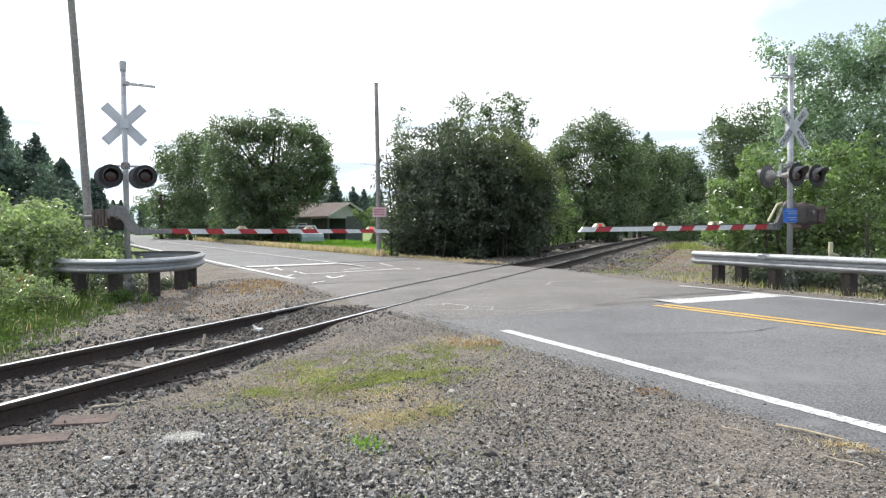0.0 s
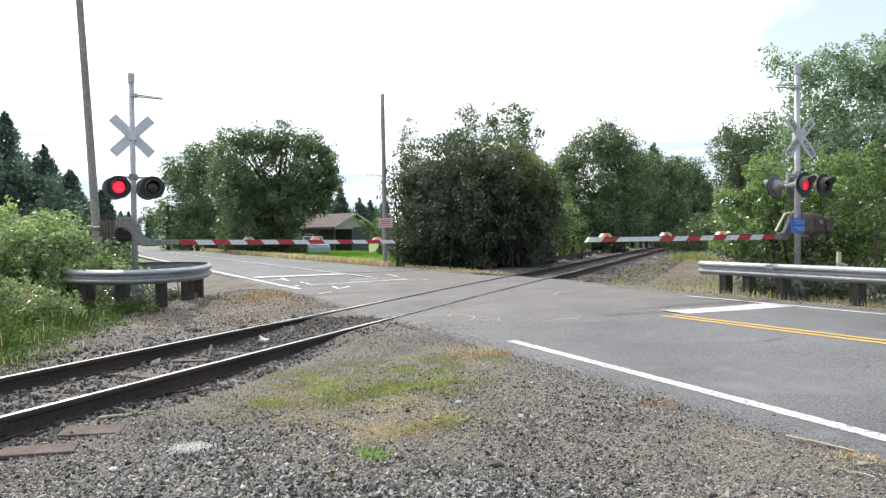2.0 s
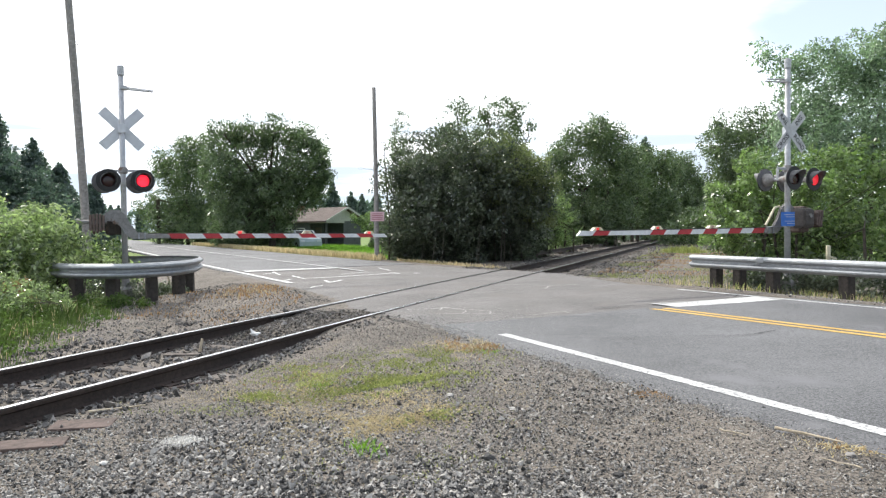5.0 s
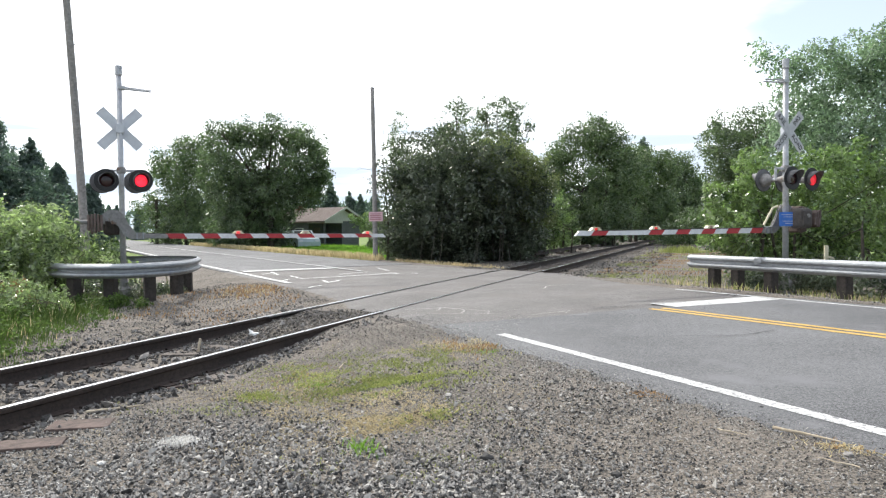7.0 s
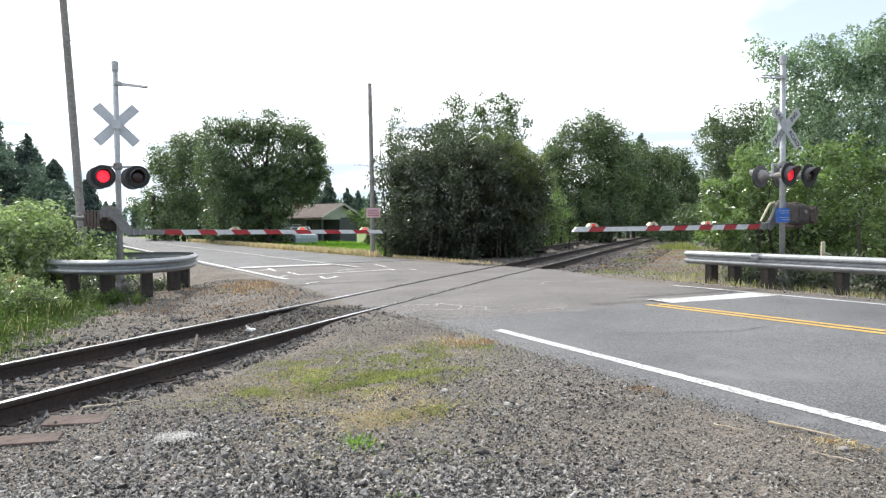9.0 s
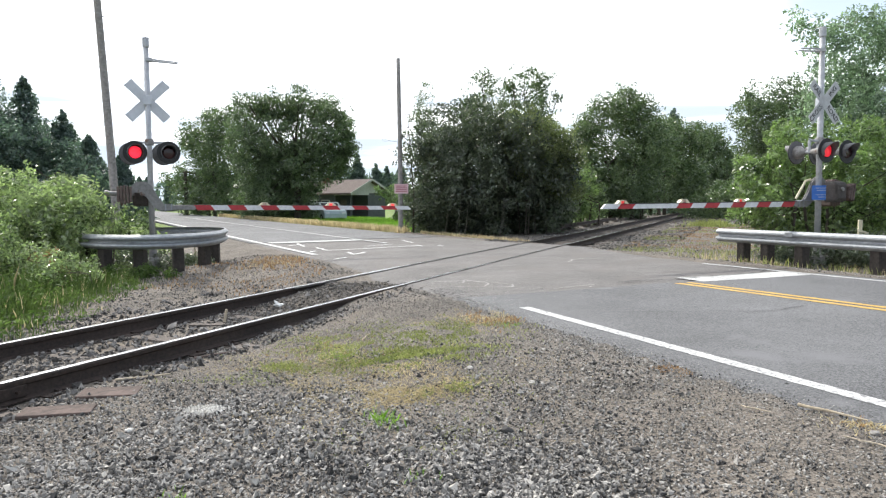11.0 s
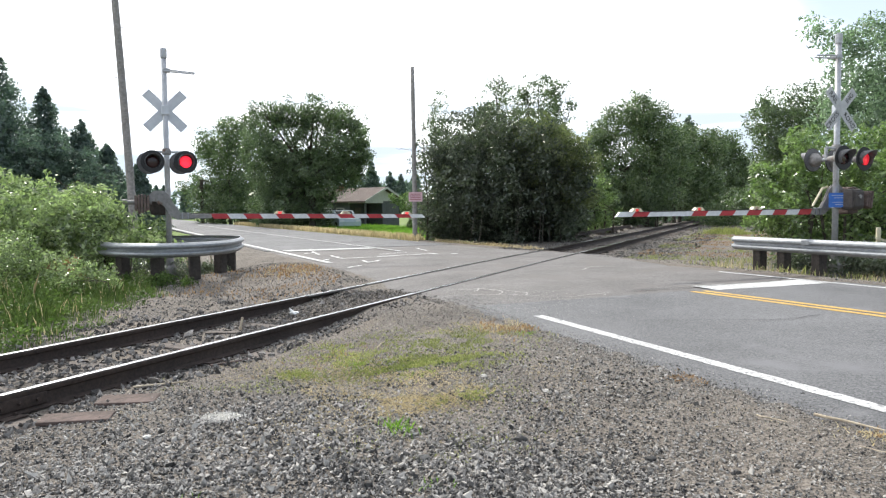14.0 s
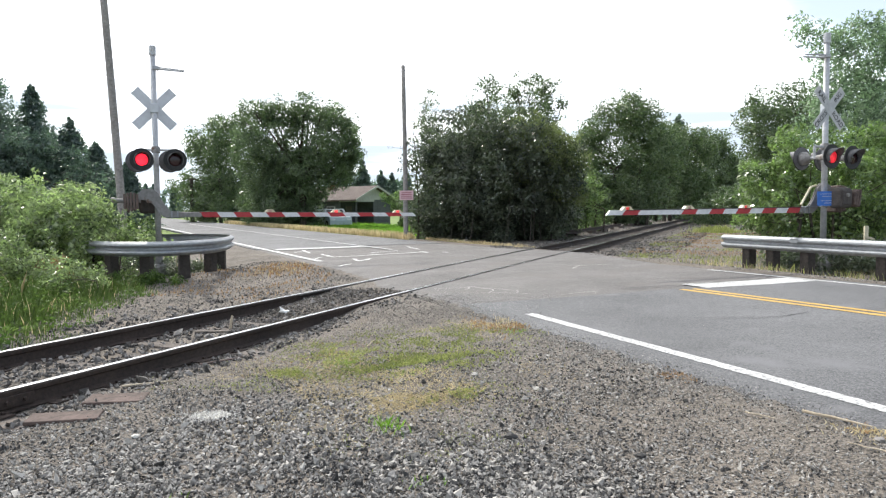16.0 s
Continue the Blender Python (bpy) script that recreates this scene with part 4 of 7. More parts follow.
    tree("tree", "dark green tree beside the railway track", "tree", (30.9, 90.0),
         puffs(7, (-1.0, 9.0, 2.01), (0.5, 7.2, 1.87), (-1.4, 5.1, 2.37), (0.5, 3.3, 2.01), (2.0, 5.8, 1.15), (-0.3, 1.9, 1.5), (-2.8, 2.5, 2.0)), M["dark_leaf"], 800, 38, 0.8, 0.165, 7, 0.22, 3)
    tree("tree", "low tree closing the view along the track", "tree", (44.1, 115.0),
         puffs(8, (-0.9, 6.9, 1.65), (0.0, 4.2, 1.65), (1.1, 2.8, 1.01), (-2.3, 3.3, 1.65), (2.3, 2.1, 0.83), (-4.5, 3.0, 2.0)), M["mid_leaf"], 500, 34, 0.85, 0.2, 9, 0.22, 3)
    # left of the road
    tree("tree", "large spreading tree with a dark full crown", "tree", (-14.7, 62.0),
         puffs(9, (-4.9, 9.4, 1.2), (-3.9, 10.4, 1.0), (-2.6, 10.6, 1.2), (-1.0, 10.0, 1.4), (0.5, 10.5, 1.2), (1.9, 10.2, 1.2), (3.4, 9.6, 1.2), (4.3, 8.1, 1.0), (4.6, 6.9, 0.8), (4.0, 5.8, 0.9), (2.6, 7.2, 1.7),
               (0.4, 7.4, 2.0), (-2.0, 7.4, 2.0), (-4.2, 7.0, 1.6), (-3.6, 4.6, 1.9), (-1.4, 4.8, 2.0), (0.8, 4.9, 1.8), (2.6, 5.2, 1.2), (-4.2, 2.3, 1.7), (-2.2, 2.4, 1.8), (-0.3, 2.5, 1.7), (0.6, 1.2, 1.0), (-1.5, 1.0, 1.3), (-3.5, 1.0, 1.3)),
         M["dark_leaf"], 2300, 42, 0.54, 0.115, 10, 0.30, 1)
    tree("tree", "light green bushy tree beyond the road", "tree", (-29.5, 81.0),
         puffs(10, (0.0, 8.4, 2.90), (-1.9, 9.5, 1.81), (2.3, 9.9, 2.45), (-1.3, 5.5, 2.90), (2.8, 5.2, 3.09), (-3.2, 4.4, 2.07), (0.6, 11.2, 1.30), (1.3, 2.5, 2.58), (-1.9, 2.3, 1.94), (-2.1, 1.8, 1.71), (2.8, 1.8, 1.92), (4.7, 1.8, 1.71)),
         M["mid_leaf"], 950, 48, 0.86, 0.15, 12, 0.24, 3)
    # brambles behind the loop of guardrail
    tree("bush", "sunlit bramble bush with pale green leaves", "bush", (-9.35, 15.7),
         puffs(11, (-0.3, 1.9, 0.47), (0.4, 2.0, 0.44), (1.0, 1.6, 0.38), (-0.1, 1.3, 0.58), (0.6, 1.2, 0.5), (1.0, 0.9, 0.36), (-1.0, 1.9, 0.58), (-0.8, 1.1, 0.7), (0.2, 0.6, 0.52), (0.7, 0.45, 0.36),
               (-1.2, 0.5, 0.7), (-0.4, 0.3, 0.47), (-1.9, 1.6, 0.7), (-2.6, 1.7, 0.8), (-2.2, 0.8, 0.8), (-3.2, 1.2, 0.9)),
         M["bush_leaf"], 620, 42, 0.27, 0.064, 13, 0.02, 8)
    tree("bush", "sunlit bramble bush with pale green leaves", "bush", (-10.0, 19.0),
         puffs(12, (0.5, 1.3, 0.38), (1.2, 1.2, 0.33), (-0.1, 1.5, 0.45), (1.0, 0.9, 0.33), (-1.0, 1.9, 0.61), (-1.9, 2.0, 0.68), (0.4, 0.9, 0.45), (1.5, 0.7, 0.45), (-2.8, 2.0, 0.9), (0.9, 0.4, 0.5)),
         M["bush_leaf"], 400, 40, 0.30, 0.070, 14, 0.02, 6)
    tree("weed_clump", "tall mixed weeds at the foot of the brambles", "weeds", (-8.1, 13.0),
         puffs(17, (0.4, 0.45, 0.34), (-0.3, 0.6, 0.42), (-0.9, 0.8, 0.5), (0.9, 0.4, 0.3), (-1.6, 0.9, 0.55), (0.1, 0.25, 0.35), (-0.6, 0.3, 0.4), (-2.3, 0.9, 0.6)), M["bush_leaf"], 420, 40, 0.17, 0.036, 27, 0.012, 6)
    tree("weed_clump", "reddish dying weeds beside the guardrail end", "weeds", (-8.45, 14.3),
         puffs(57, (0.3, 0.35, 0.22), (0.0, 0.55, 0.26), (-0.4, 0.3, 0.25), (0.5, 0.15, 0.22), (-0.1, 0.2, 0.3)), M["rusty_weed"], 110, 30, 0.15, 0.032, 58, 0.01, 5)
    tree("weed_clump", "low green weeds round the guardrail posts", "weeds", (-6.9, 14.35),
         puffs(59, (-0.9, 0.08, 0.16), (-0.45, 0.1, 0.18), (0.0, 0.06, 0.16), (0.35, 0.1, 0.2), (0.8, 0.06, 0.14)), M["weed_leaf"], 120, 30, 0.11, 0.028, 60, 0.006, 4)
    tree("weed_clump", "dull green weeds round the signal mast", "weeds", (-6.9, 16.6),
         puffs(19, (-0.5, 0.2, 0.3), (0.2, 0.18, 0.28), (0.6, 0.2, 0.25), (-1.0, 0.3, 0.35), (0.0, 0.15, 0.3)), M["thicket_leaf"], 170, 34, 0.15, 0.034, 29, 0.01, 4)
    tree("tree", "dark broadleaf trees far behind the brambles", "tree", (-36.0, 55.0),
         puffs(18, (1.6, 6.4, 2.0), (4.0, 5.6, 1.7), (6.4, 4.4, 1.3), (-1.0, 7.4, 2.6), (-3.6, 8.2, 2.6), (-6.5, 8.6, 2.6), (2.8, 3.2, 2.0), (6.0, 2.2, 1.6), (-1.0, 3.4, 2.6), (-5.0, 4.0, 2.8), (8.2, 2.2, 1.2)), M["haze_leaf"], 1200, 40, 0.6, 0.12, 28, 0.2, 3)
    tree("weed_clump", "green weeds growing behind the straight guardrail", "weeds", (8.2, 16.4),
         puffs(20, (-0.9, 0.3, 0.4), (-0.3, 0.35, 0.42), (0.3, 0.3, 0.4), (0.9, 0.35, 0.42), (1.5, 0.3, 0.4), (0.6, 0.15, 0.4), (-0.6, 0.15, 0.4)), M["thicket_leaf"], 260, 36, 0.2, 0.045, 33, 0.012, 5)
    tree("weed_clump", "green weeds growing behind the straight guardrail", "weeds", (9.9, 14.4),
         puffs(22, (-0.9, 0.3, 0.4), (-0.3, 0.4, 0.45), (0.3, 0.4, 0.5), (0.9, 0.45, 0.5), (1.6, 0.5, 0.6), (0.6, 0.15, 0.4), (-0.6, 0.15, 0.4)), M["thicket_leaf"], 260, 36, 0.2, 0.045, 34, 0.012, 5)
    # right of the track
    tree("tree", "tall bright green tree behind the guardrail", "tree", (14.7, 25.0),
         puffs(13, (-3.2, 7.6, 0.4), (-2.7, 7.2, 0.4), (-2.6, 6.3, 0.5), (-1.9, 7.1, 0.6), (-1.2, 7.6, 0.5), (1.2, 7.9, 0.7), (2.4, 7.8, 0.8), (3.6, 7.4, 1.0), (3.4, 6.8, 1.1), (-0.4, 7.5, 0.8), (0.8, 7.3, 0.96), (-1.4, 5.9, 1.1), (0.2, 5.8, 1.2), (-2.0, 4.7, 0.9), (-0.6, 4.3, 1.2), (1.0, 4.1, 1.2),
               (2.2, 6.4, 1.2), (2.4, 4.4, 1.2), (3.6, 5.2, 1.2), (-1.2, 2.7, 1.2), (0.8, 2.3, 1.2), (2.4, 2.0, 1.2), (-1.6, 1.4, 1.0), (0.2, 1.0, 1.0)),
         M["pale_leaf"], 1750, 40, 0.38, 0.075, 16, 0.09, 4)
    tree("shrub", "bright green shrubby tree behind the crossing signal", "shrub", (9.1, 20.5),
         puffs(14, (-0.2, 3.3, 0.49), (-0.5, 2.5, 0.59), (0.5, 2.8, 0.65), (-0.7, 1.7, 0.56), (0.2, 1.8, 0.74), (1.0, 1.2, 0.74), (-0.3, 1.0, 0.52), (1.0, 3.3, 0.49), (-0.9, 1.1, 0.36), (1.4, 2.2, 0.6), (0.2, 0.5, 0.5), (1.3, 0.5, 0.6)),
         M["bright_leaf"], 400, 42, 0.26, 0.068, 17, 0.05, 5)
    tree("shrub", "bright green shrub leaning over the guardrail", "shrub", (11.6, 19.8),
         puffs(15, (-0.6, 3.2, 0.69), (0.4, 3.2, 0.77), (-0.8, 2.1, 0.69), (0.3, 1.8, 0.84), (-0.5, 1.1, 0.69), (0.6, 0.7, 0.73), (1.5, 2.9, 0.92), (1.8, 1.2, 0.92), (-1.1, 1.4, 0.5), (-1.0, 2.7, 0.46), (2.8, 2.2, 1.0)),
         M["bright_leaf"], 520, 42, 0.27, 0.068, 26, 0.05, 5)
    tree("tree", "dark leafy tree behind the bright shrubs", "tree", (15.3, 36.0),
         puffs(16, (-0.5, 6.3, 1.09), (0.7, 6.5, 0.98), (-1.3, 5.6, 0.63), (1.6, 6.1, 0.8), (-0.2, 5.0, 1.09), (-1.0, 4.3, 0.69), (0.9, 4.9, 1.15), (-0.5, 3.5, 1.0), (0.8, 3.0, 1.2), (-0.4, 1.8, 1.0)),
         M["dark_leaf"], 700, 44, 0.40, 0.075, 18, 0.15, 2)


def conifer(base, height, radius, seed, label="dark conifer with drooping boughs", leaf_size=0.16, n=2600):
    rng = np.random.default_rng(seed)
    zb = float(ground_z(*base))
    ob = thing("conifer", label, "tree", "", Matrix.Translation((*base, zb)))
    boughs = max(40, n // 22)
    bh = 1 - rng.random(boughs) ** 0.75 * 0.97
    ba = rng.uniform(0, 2 * math.pi, boughs)
    br = ((1 - bh) ** 0.8 * radius * rng.uniform(0.65, 1.2, boughs)) + 0.12
    k = rng.integers(0, boughs, n)
    f = rng.random(n) ** 0.6
    side = rng.normal(0, 0.16, n) * br[k]
    ca, sa = np.cos(ba[k]), np.sin(ba[k])
    r = br[k] * f
    P = np.stack([ca * r - sa * side, sa * r + ca * side, bh[k] * height - r * 0.22 + rng.normal(0, 0.07, n) * (1 + br[k])], 1)
    O = np.stack([ca, sa, np.full(n, 0.3)], 1)
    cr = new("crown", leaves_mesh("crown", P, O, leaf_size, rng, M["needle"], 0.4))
    cr.parent = ob
    bm = BM()
    rod(bm, (0, 0, -0.3), (0, 0, height * 0.98), 0.02 * height, 0.03, 8, False)
    part("trunk", bm, M["bark"], ob)
    return ob


make_trees()
# bluish cast of these conifers is haze put into the needle colour
for k, (x, y, h, r) in enumerate([(-39.0, 56, 15.2, 5.8), (-35.6, 57, 12.0, 4.6), (-33.2, 58, 9.5, 3.9), (-31.0, 58, 7.4, 3.2), (-28.9, 59, 5.6, 2.6), (-42.5, 60, 14.5, 5.0), (-37.0, 53, 8.8, 3.6)]):
    conifer((x, y), h, r, 60 + k, "conifer with drooping boughs beyond the brambles, hazed bluish", 0.15, 13000)
for k, (x, y, h) in enumerate([(-73.5, 150, 8.6), (-70.5, 152, 7.6), (-76.5, 156, 8.0), (-68.0, 150, 7.0), (-65.5, 155, 7.4)]):
    conifer((x, y), h, h * 0.22, 90 + k, "distant dark conifer beyond the field", 0.3, 2500)
conifer((23.1, 80.0), 11.6, 2.6, 97, "dark conifer beside the railway track", 0.2, 7000)
for k, (x, y, h) in enumerate([(-29.0, 165, 12.5), (-25.5, 168, 11.0), (-22, 175, 9.5), (-19.0, 172, 8.5), (-32.5, 178, 9.0), (-16.0, 178, 9.5), (-27, 182, 9)]):
    conifer((x, y), h * 1.2, h * 0.38, 80 + k, "distant dark conifer beyond the field", 0.34, 4600)


def far_woods():
    """A belt of woods closing the horizon all round."""
    rng = np.random.default_rng(5)
    P, O = [], []
    for k in range(460):
        a = rng.uniform(0, 2 * math.pi)
        r = rng.uniform(190, 250)
        c = np.array((math.sin(a) * r, math.cos(a) * r, 0.0))
        h = rng.uniform(6.5, 10.5)
        n = 115
        u = rng.random(n)
        w = (1 - u * 0.75) * 4.0
        b = rng.uniform(0, 2 * math.pi, n)
        P.append(c + np.stack([np.cos(b) * w, np.sin(b) * w, u * h], 1))
        O.append(np.stack([np.cos(b), np.sin(b), np.full(n, 0.4)], 1))
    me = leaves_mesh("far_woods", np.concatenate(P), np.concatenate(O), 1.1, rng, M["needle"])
    tagged(new("far_woods", me), "belt of dark woods along the horizon", "woods", kind="stuff")


far_woods()


# ---- crossing signals ----
FLASH = {}      # glowing lenses by phase: "a", "b" alternate, each with the way it slides


def words(text, height, m, parent, material, depth=0.003):
    """Lettering as a thin mesh, centred on m's origin, lying in its xy plane."""
    cu = bpy.data.curves.new("lettering", "FONT")
    cu.body, cu.size, cu.align_x, cu.align_y, cu.extrude = text, height, "CENTER", "CENTER", depth
    tmp = bpy.data.objects.new("lettering", cu)
    scene.collection.objects.link(tmp)
    bpy.context.view_layer.update()
    me = bpy.data.meshes.new_from_object(tmp.evaluated_get(bpy.context.evaluated_depsgraph_get()))
    bpy.data.objects.remove(tmp)
    me.materials.clear()
    me.materials.append(material)
    ob = new("lettering", me)
    ob.parent = parent
    ob.matrix_basis = m
    return ob


def flasher(sig, x, z, face, phase, lit_material, yaw=0.0, reach=0.0, swing=0.0):
    """One red flasher: backing disc, visor, housing and lens; face +1 looks along local y, -1 against it."""
    aim = Matrix.Rotation(radians(yaw), 4, "Z")
    seat = Matrix.Rotation(radians(swing), 4, "Z") @ Vector((x, 0, 0)) + aim @ Vector((0, face * reach, 0))
    turn = Matrix.Translation((seat.x, seat.y, z)) @ aim @ Matrix.Rotation(radians(-90 * face), 4, "X")   # local z looks out
    bm = BM()
    lathe(bm, [(0.0, 0.262), (0.150, 0.262), (0.150, 0.268), (0.250, 0.268), (0.262, 0.276), (0.262, 0.284), (0.155, 0.284), (0.155, 0.276), (0.0, 0.276)], turn, 36)
    disc = part("flasher", bm, M["black"], sig, "round black flasher with a visor", smooth=False)
    bm = BM()
    lathe(bm, [(0.0, 0.07 - reach), (0.055, 0.07 - reach), (0.07, 0.09), (0.145, 0.17), (0.155, 0.262), (0.0, 0.264)], turn, 28)
    part("housing", bm, M["cast"], disc, "grey lamp housing", smooth=True)
    # visor: a hood open below
    bm = BM()
    n = 22
    rows = []
    for r in (0.176, 0.170):
        for h0 in (0.284, None):
            ring = []
            for k in range(n + 1):
                a = math.radians(-40 + 260 * k / n)
                up = math.sin(a)
                h = h0 if h0 is not None else 0.284 + 0.08 + 0.17 * max(0.0, up)
                p = Vector((r * math.cos(a), -face * r * math.sin(a), h))
                ring.append(bm.verts.new(turn @ p))
            rows.append(ring)
    o0, o1, i0, i1 = rows
    for a, b in ((o0, o1), (i1, i0), (o1, i1)):
        for k in range(n):
            bm.faces.new((a[k], a[k + 1], b[k + 1], b[k]))
    part("visor", bm, M["visor"], disc, "faded black visor", smooth=True)
    bm = BM()
    lathe(bm, [(0.158, 0.258), (0.254, 0.262), (0.254, 0.2665), (0.158, 0.2665)], turn, 36)
    part("disc_back", bm, M["visor"], disc, "grey back of the disc")
    bm = BM()
    lathe(bm, [(0.0, 0.300), (0.05, 0.299), (0.10, 0.294), (0.140, 0.286), (0.146, 0.27)], turn, 28)
    part("lens", bm, M["lens"], disc, "dark red lens", smooth=True)
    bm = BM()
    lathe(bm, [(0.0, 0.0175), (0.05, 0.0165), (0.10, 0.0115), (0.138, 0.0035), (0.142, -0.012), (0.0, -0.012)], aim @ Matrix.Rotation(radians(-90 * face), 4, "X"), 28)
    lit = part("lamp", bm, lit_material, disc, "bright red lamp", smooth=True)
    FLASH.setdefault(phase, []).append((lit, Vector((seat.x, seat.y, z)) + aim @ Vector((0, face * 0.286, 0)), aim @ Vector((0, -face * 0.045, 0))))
    return disc


def arm_lamp(gate, s, z, phase, lit_material):
    """A small red lamp in a cream shell on top of the gate arm."""
    bm = BM()
    for side in (-1, 1):
        vs = [bm.verts.new((s + side * u, y, z + v)) for y in (-0.045, 0.045) for u, v in ((0.14, 0.0), (0.045, 0.0), (0.045, 0.058), (0.08, 0.058))]
        for f in ((0, 1, 2, 3), (7, 6, 5, 4), (0, 4, 5, 1), (1, 5, 6, 2), (2, 6, 7, 3), (3, 7, 4, 0)):
            bm.faces.new([vs[i] for i in f])
    box(bm, (s, 0, z + 0.064), (0.15, 0.09, 0.016), None, 0.004)
    bmesh.ops.recalc_face_normals(bm, faces=bm.faces)
    shell = part("arm_lamp", bm, M["lamp_shell"], gate, "cream lamp shell")
    bm = BM()
    box(bm, (s, 0, z + 0.028), (0.088, 0.030, 0.054), None, 0.004)
    part("lens", bm, M["clear_lens"], shell, "pinkish lens")
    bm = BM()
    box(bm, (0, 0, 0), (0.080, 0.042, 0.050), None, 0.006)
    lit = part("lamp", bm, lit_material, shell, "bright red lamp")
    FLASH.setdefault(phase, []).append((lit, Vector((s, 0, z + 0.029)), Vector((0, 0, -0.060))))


def crossing_signal(place, turn, buck_z, lamp_z, top_z, arm_z, lamp_s, arm_len, phases, lettered, blue, label, droop=0.0, start=0.97):
    zb = float(ground_z(*place))
    sig = thing("crossing_signal", label, "crossing signal", "crossing signals", pose(*place, zb, 0, 0, turn))
    Z = lambda v: v - zb
    bm = BM()
    rod(bm, (0, 0, Z(0.25)), (0, 0, Z(top_z - 0.22)), 0.066, 0.060, 20)
    part("mast", bm, M["silver"], sig, "silver painted mast", smooth=True)
    bm = BM()
    lathe(bm, [(0.17, -0.05), (0.17, Z(0.05)), (0.10, Z(0.13)), (0.078, Z(0.3)), (0.0, Z(0.3))], Matrix.Identity(4), 16)
    part("base", bm, M["cast"], sig, "cast iron mast base")
    # bell on top, and the bracket rod below it
    bm = BM()
    lathe(bm, [(0.0, Z(top_z)), (0.070, Z(top_z)), (0.076, Z(top_z - 0.02)), (0.076, Z(top_z - 0.20)), (0.066, Z(top_z - 0.225)), (0.0, Z(top_z - 0.225))], Matrix.Identity(4), 20)
    part("bell", bm, M["silver"], sig, "silver bell cap")
    bz = Z(top_z - 0.50)
    bm = BM()
    rod(bm, (0.05, 0.03, bz + 0.02), (0.69, 0.03, bz - 0.02), 0.020, 0.018, 8)
    rod(bm, (0.05, -0.03, bz - 0.03), (0.68, -0.03, bz - 0.055), 0.020, 0.018, 8)
    part("bracket", bm, M["silver"], sig)
    bm = BM()
    box(bm, (0.05, 0, bz - 0.005), (0.16, 0.17, 0.09), None, 0.015)
    part("clamp", bm, M["silver"], sig)
    # crossbuck: two boards at right angles on the front of the mast
    cz = Z(buck_z)
    buck = None
    for k, a in enumerate((45, -45)):
        bm = BM()
        m = Matrix.Translation((0, 0.085 + 0.010 * k, cz)) @ Matrix.Rotation(radians(a), 4, "Y")
        box(bm, m.translation, (1.18, 0.006, 0.222), Matrix.Rotation(radians(a), 4, "Y"))
        board = part("crossbuck_board", bm, [M["sign_white_shaded"]], sig, "white crossbuck board")
        if lettered:
            for t, u in ((("RAIL", -0.35), ("ROAD", 0.35)) if k else (("CROSS", -0.355), ("ING", 0.36))):
                tm = m @ Matrix.Translation((-u, 0.0045, 0)) @ Matrix.Rotation(radians(90), 4, "X") @ Matrix.Rotation(radians(180), 4, "Y")
                words(t, 0.155, tm, board, M["letters"])
        bm = BM()
        box(bm, m @ Vector((0, -0.006, 0)), (1.16, 0.004, 0.205), Matrix.Rotation(radians(a), 4, "Y"))
        part("board_back", bm, M["sign_back"], board, "bare metal back")
    bm = BM()
    box(bm, (0, 0.0, cz), (0.17, 0.155, 0.21), None, 0.01)
    part("crossbuck_clamp", bm, M["sign_back"], sig)
    # flashers, a pair each way, hung from a cross pipe
    lz = Z(lamp_z)
    bm = BM()
    half = 0.41 if blue else 0.36
    sw = Matrix.Rotation(radians(9.0 if blue else 0.0), 4, "Z")
    rod(bm, sw @ Vector((-half, 0, lz + 0.25)), sw @ Vector((half, 0, lz + 0.25)), 0.028, None, 12)
    for x in (-half, half):
        rod(bm, sw @ Vector((x, 0, lz + 0.265)), sw @ Vector((x, 0, lz - 0.02)), 0.032, 0.032, 10)
        rod(bm, sw @ Vector((x, -0.08, lz)), sw @ Vector((x, 0.08, lz)), 0.03, 0.03, 10)
    part("cross_pipe", bm, M["silver"], sig)
    bm = BM()
    lathe(bm, [(0.0, lz + 0.18), (0.085, lz + 0.18), (0.10, lz + 0.20), (0.10, lz + 0.30), (0.085, lz + 0.33), (0.0, lz + 0.33)], Matrix.Identity(4), 18)
    part("junction_box", bm, M["cast"], sig)
    for x, ph in ((-half, phases[0]), (half, phases[1])):
        for face in (1, -1):
            flasher(sig, x, lz, face, ph, M["side_glow"] if blue else M["red_glow"], 1.0 if blue else 9.0, (0.15 if face > 0 else 0.05) if blue else 0.03, 9.0 if blue else 0.0)
    # gate machine with its two swing plates and counterweights
    az = Z(arm_z)
    bm = BM()
    box(bm, (-0.20, 0.25, az + 0.26), (0.40, 0.32, 0.46), None, 0.07)
    machine = part("gate_machine", bm, M["machine"], sig, "brown-grey gate machine housing")
    bm = BM()
    box(bm, (-0.20, 0.415, az + 0.27), (0.28, 0.03, 0.32), None, 0.012)
    part("cover", bm, M["machine"], machine, "bolted cover")
    bm = BM()
    rod(bm, (-0.2, -0.26, az + 0.32), (-0.2, 0.46, az + 0.32), 0.045, None, 12)
    part("axle", bm, M["cast"], machine)
    shape = [(-0.42, 0.50), (-0.30, 0.60), (-0.10, 0.60), (0.02, 0.50), (0.14, 0.26), (0.27, 0.085), (0.48, 0.075), (0.48, -0.07), (0.16, -0.07), (0.02, 0.03), (-0.10, 0.24), (-0.24, 0.34), (-0.42, 0.36)]
    for y in (-0.20, -0.155):
        bm = BM()
        a = [bm.verts.new((x, y - 0.011, az + z)) for x, z in shape]
        b = [bm.verts.new((x, y + 0.011, az + z)) for x, z in shape]
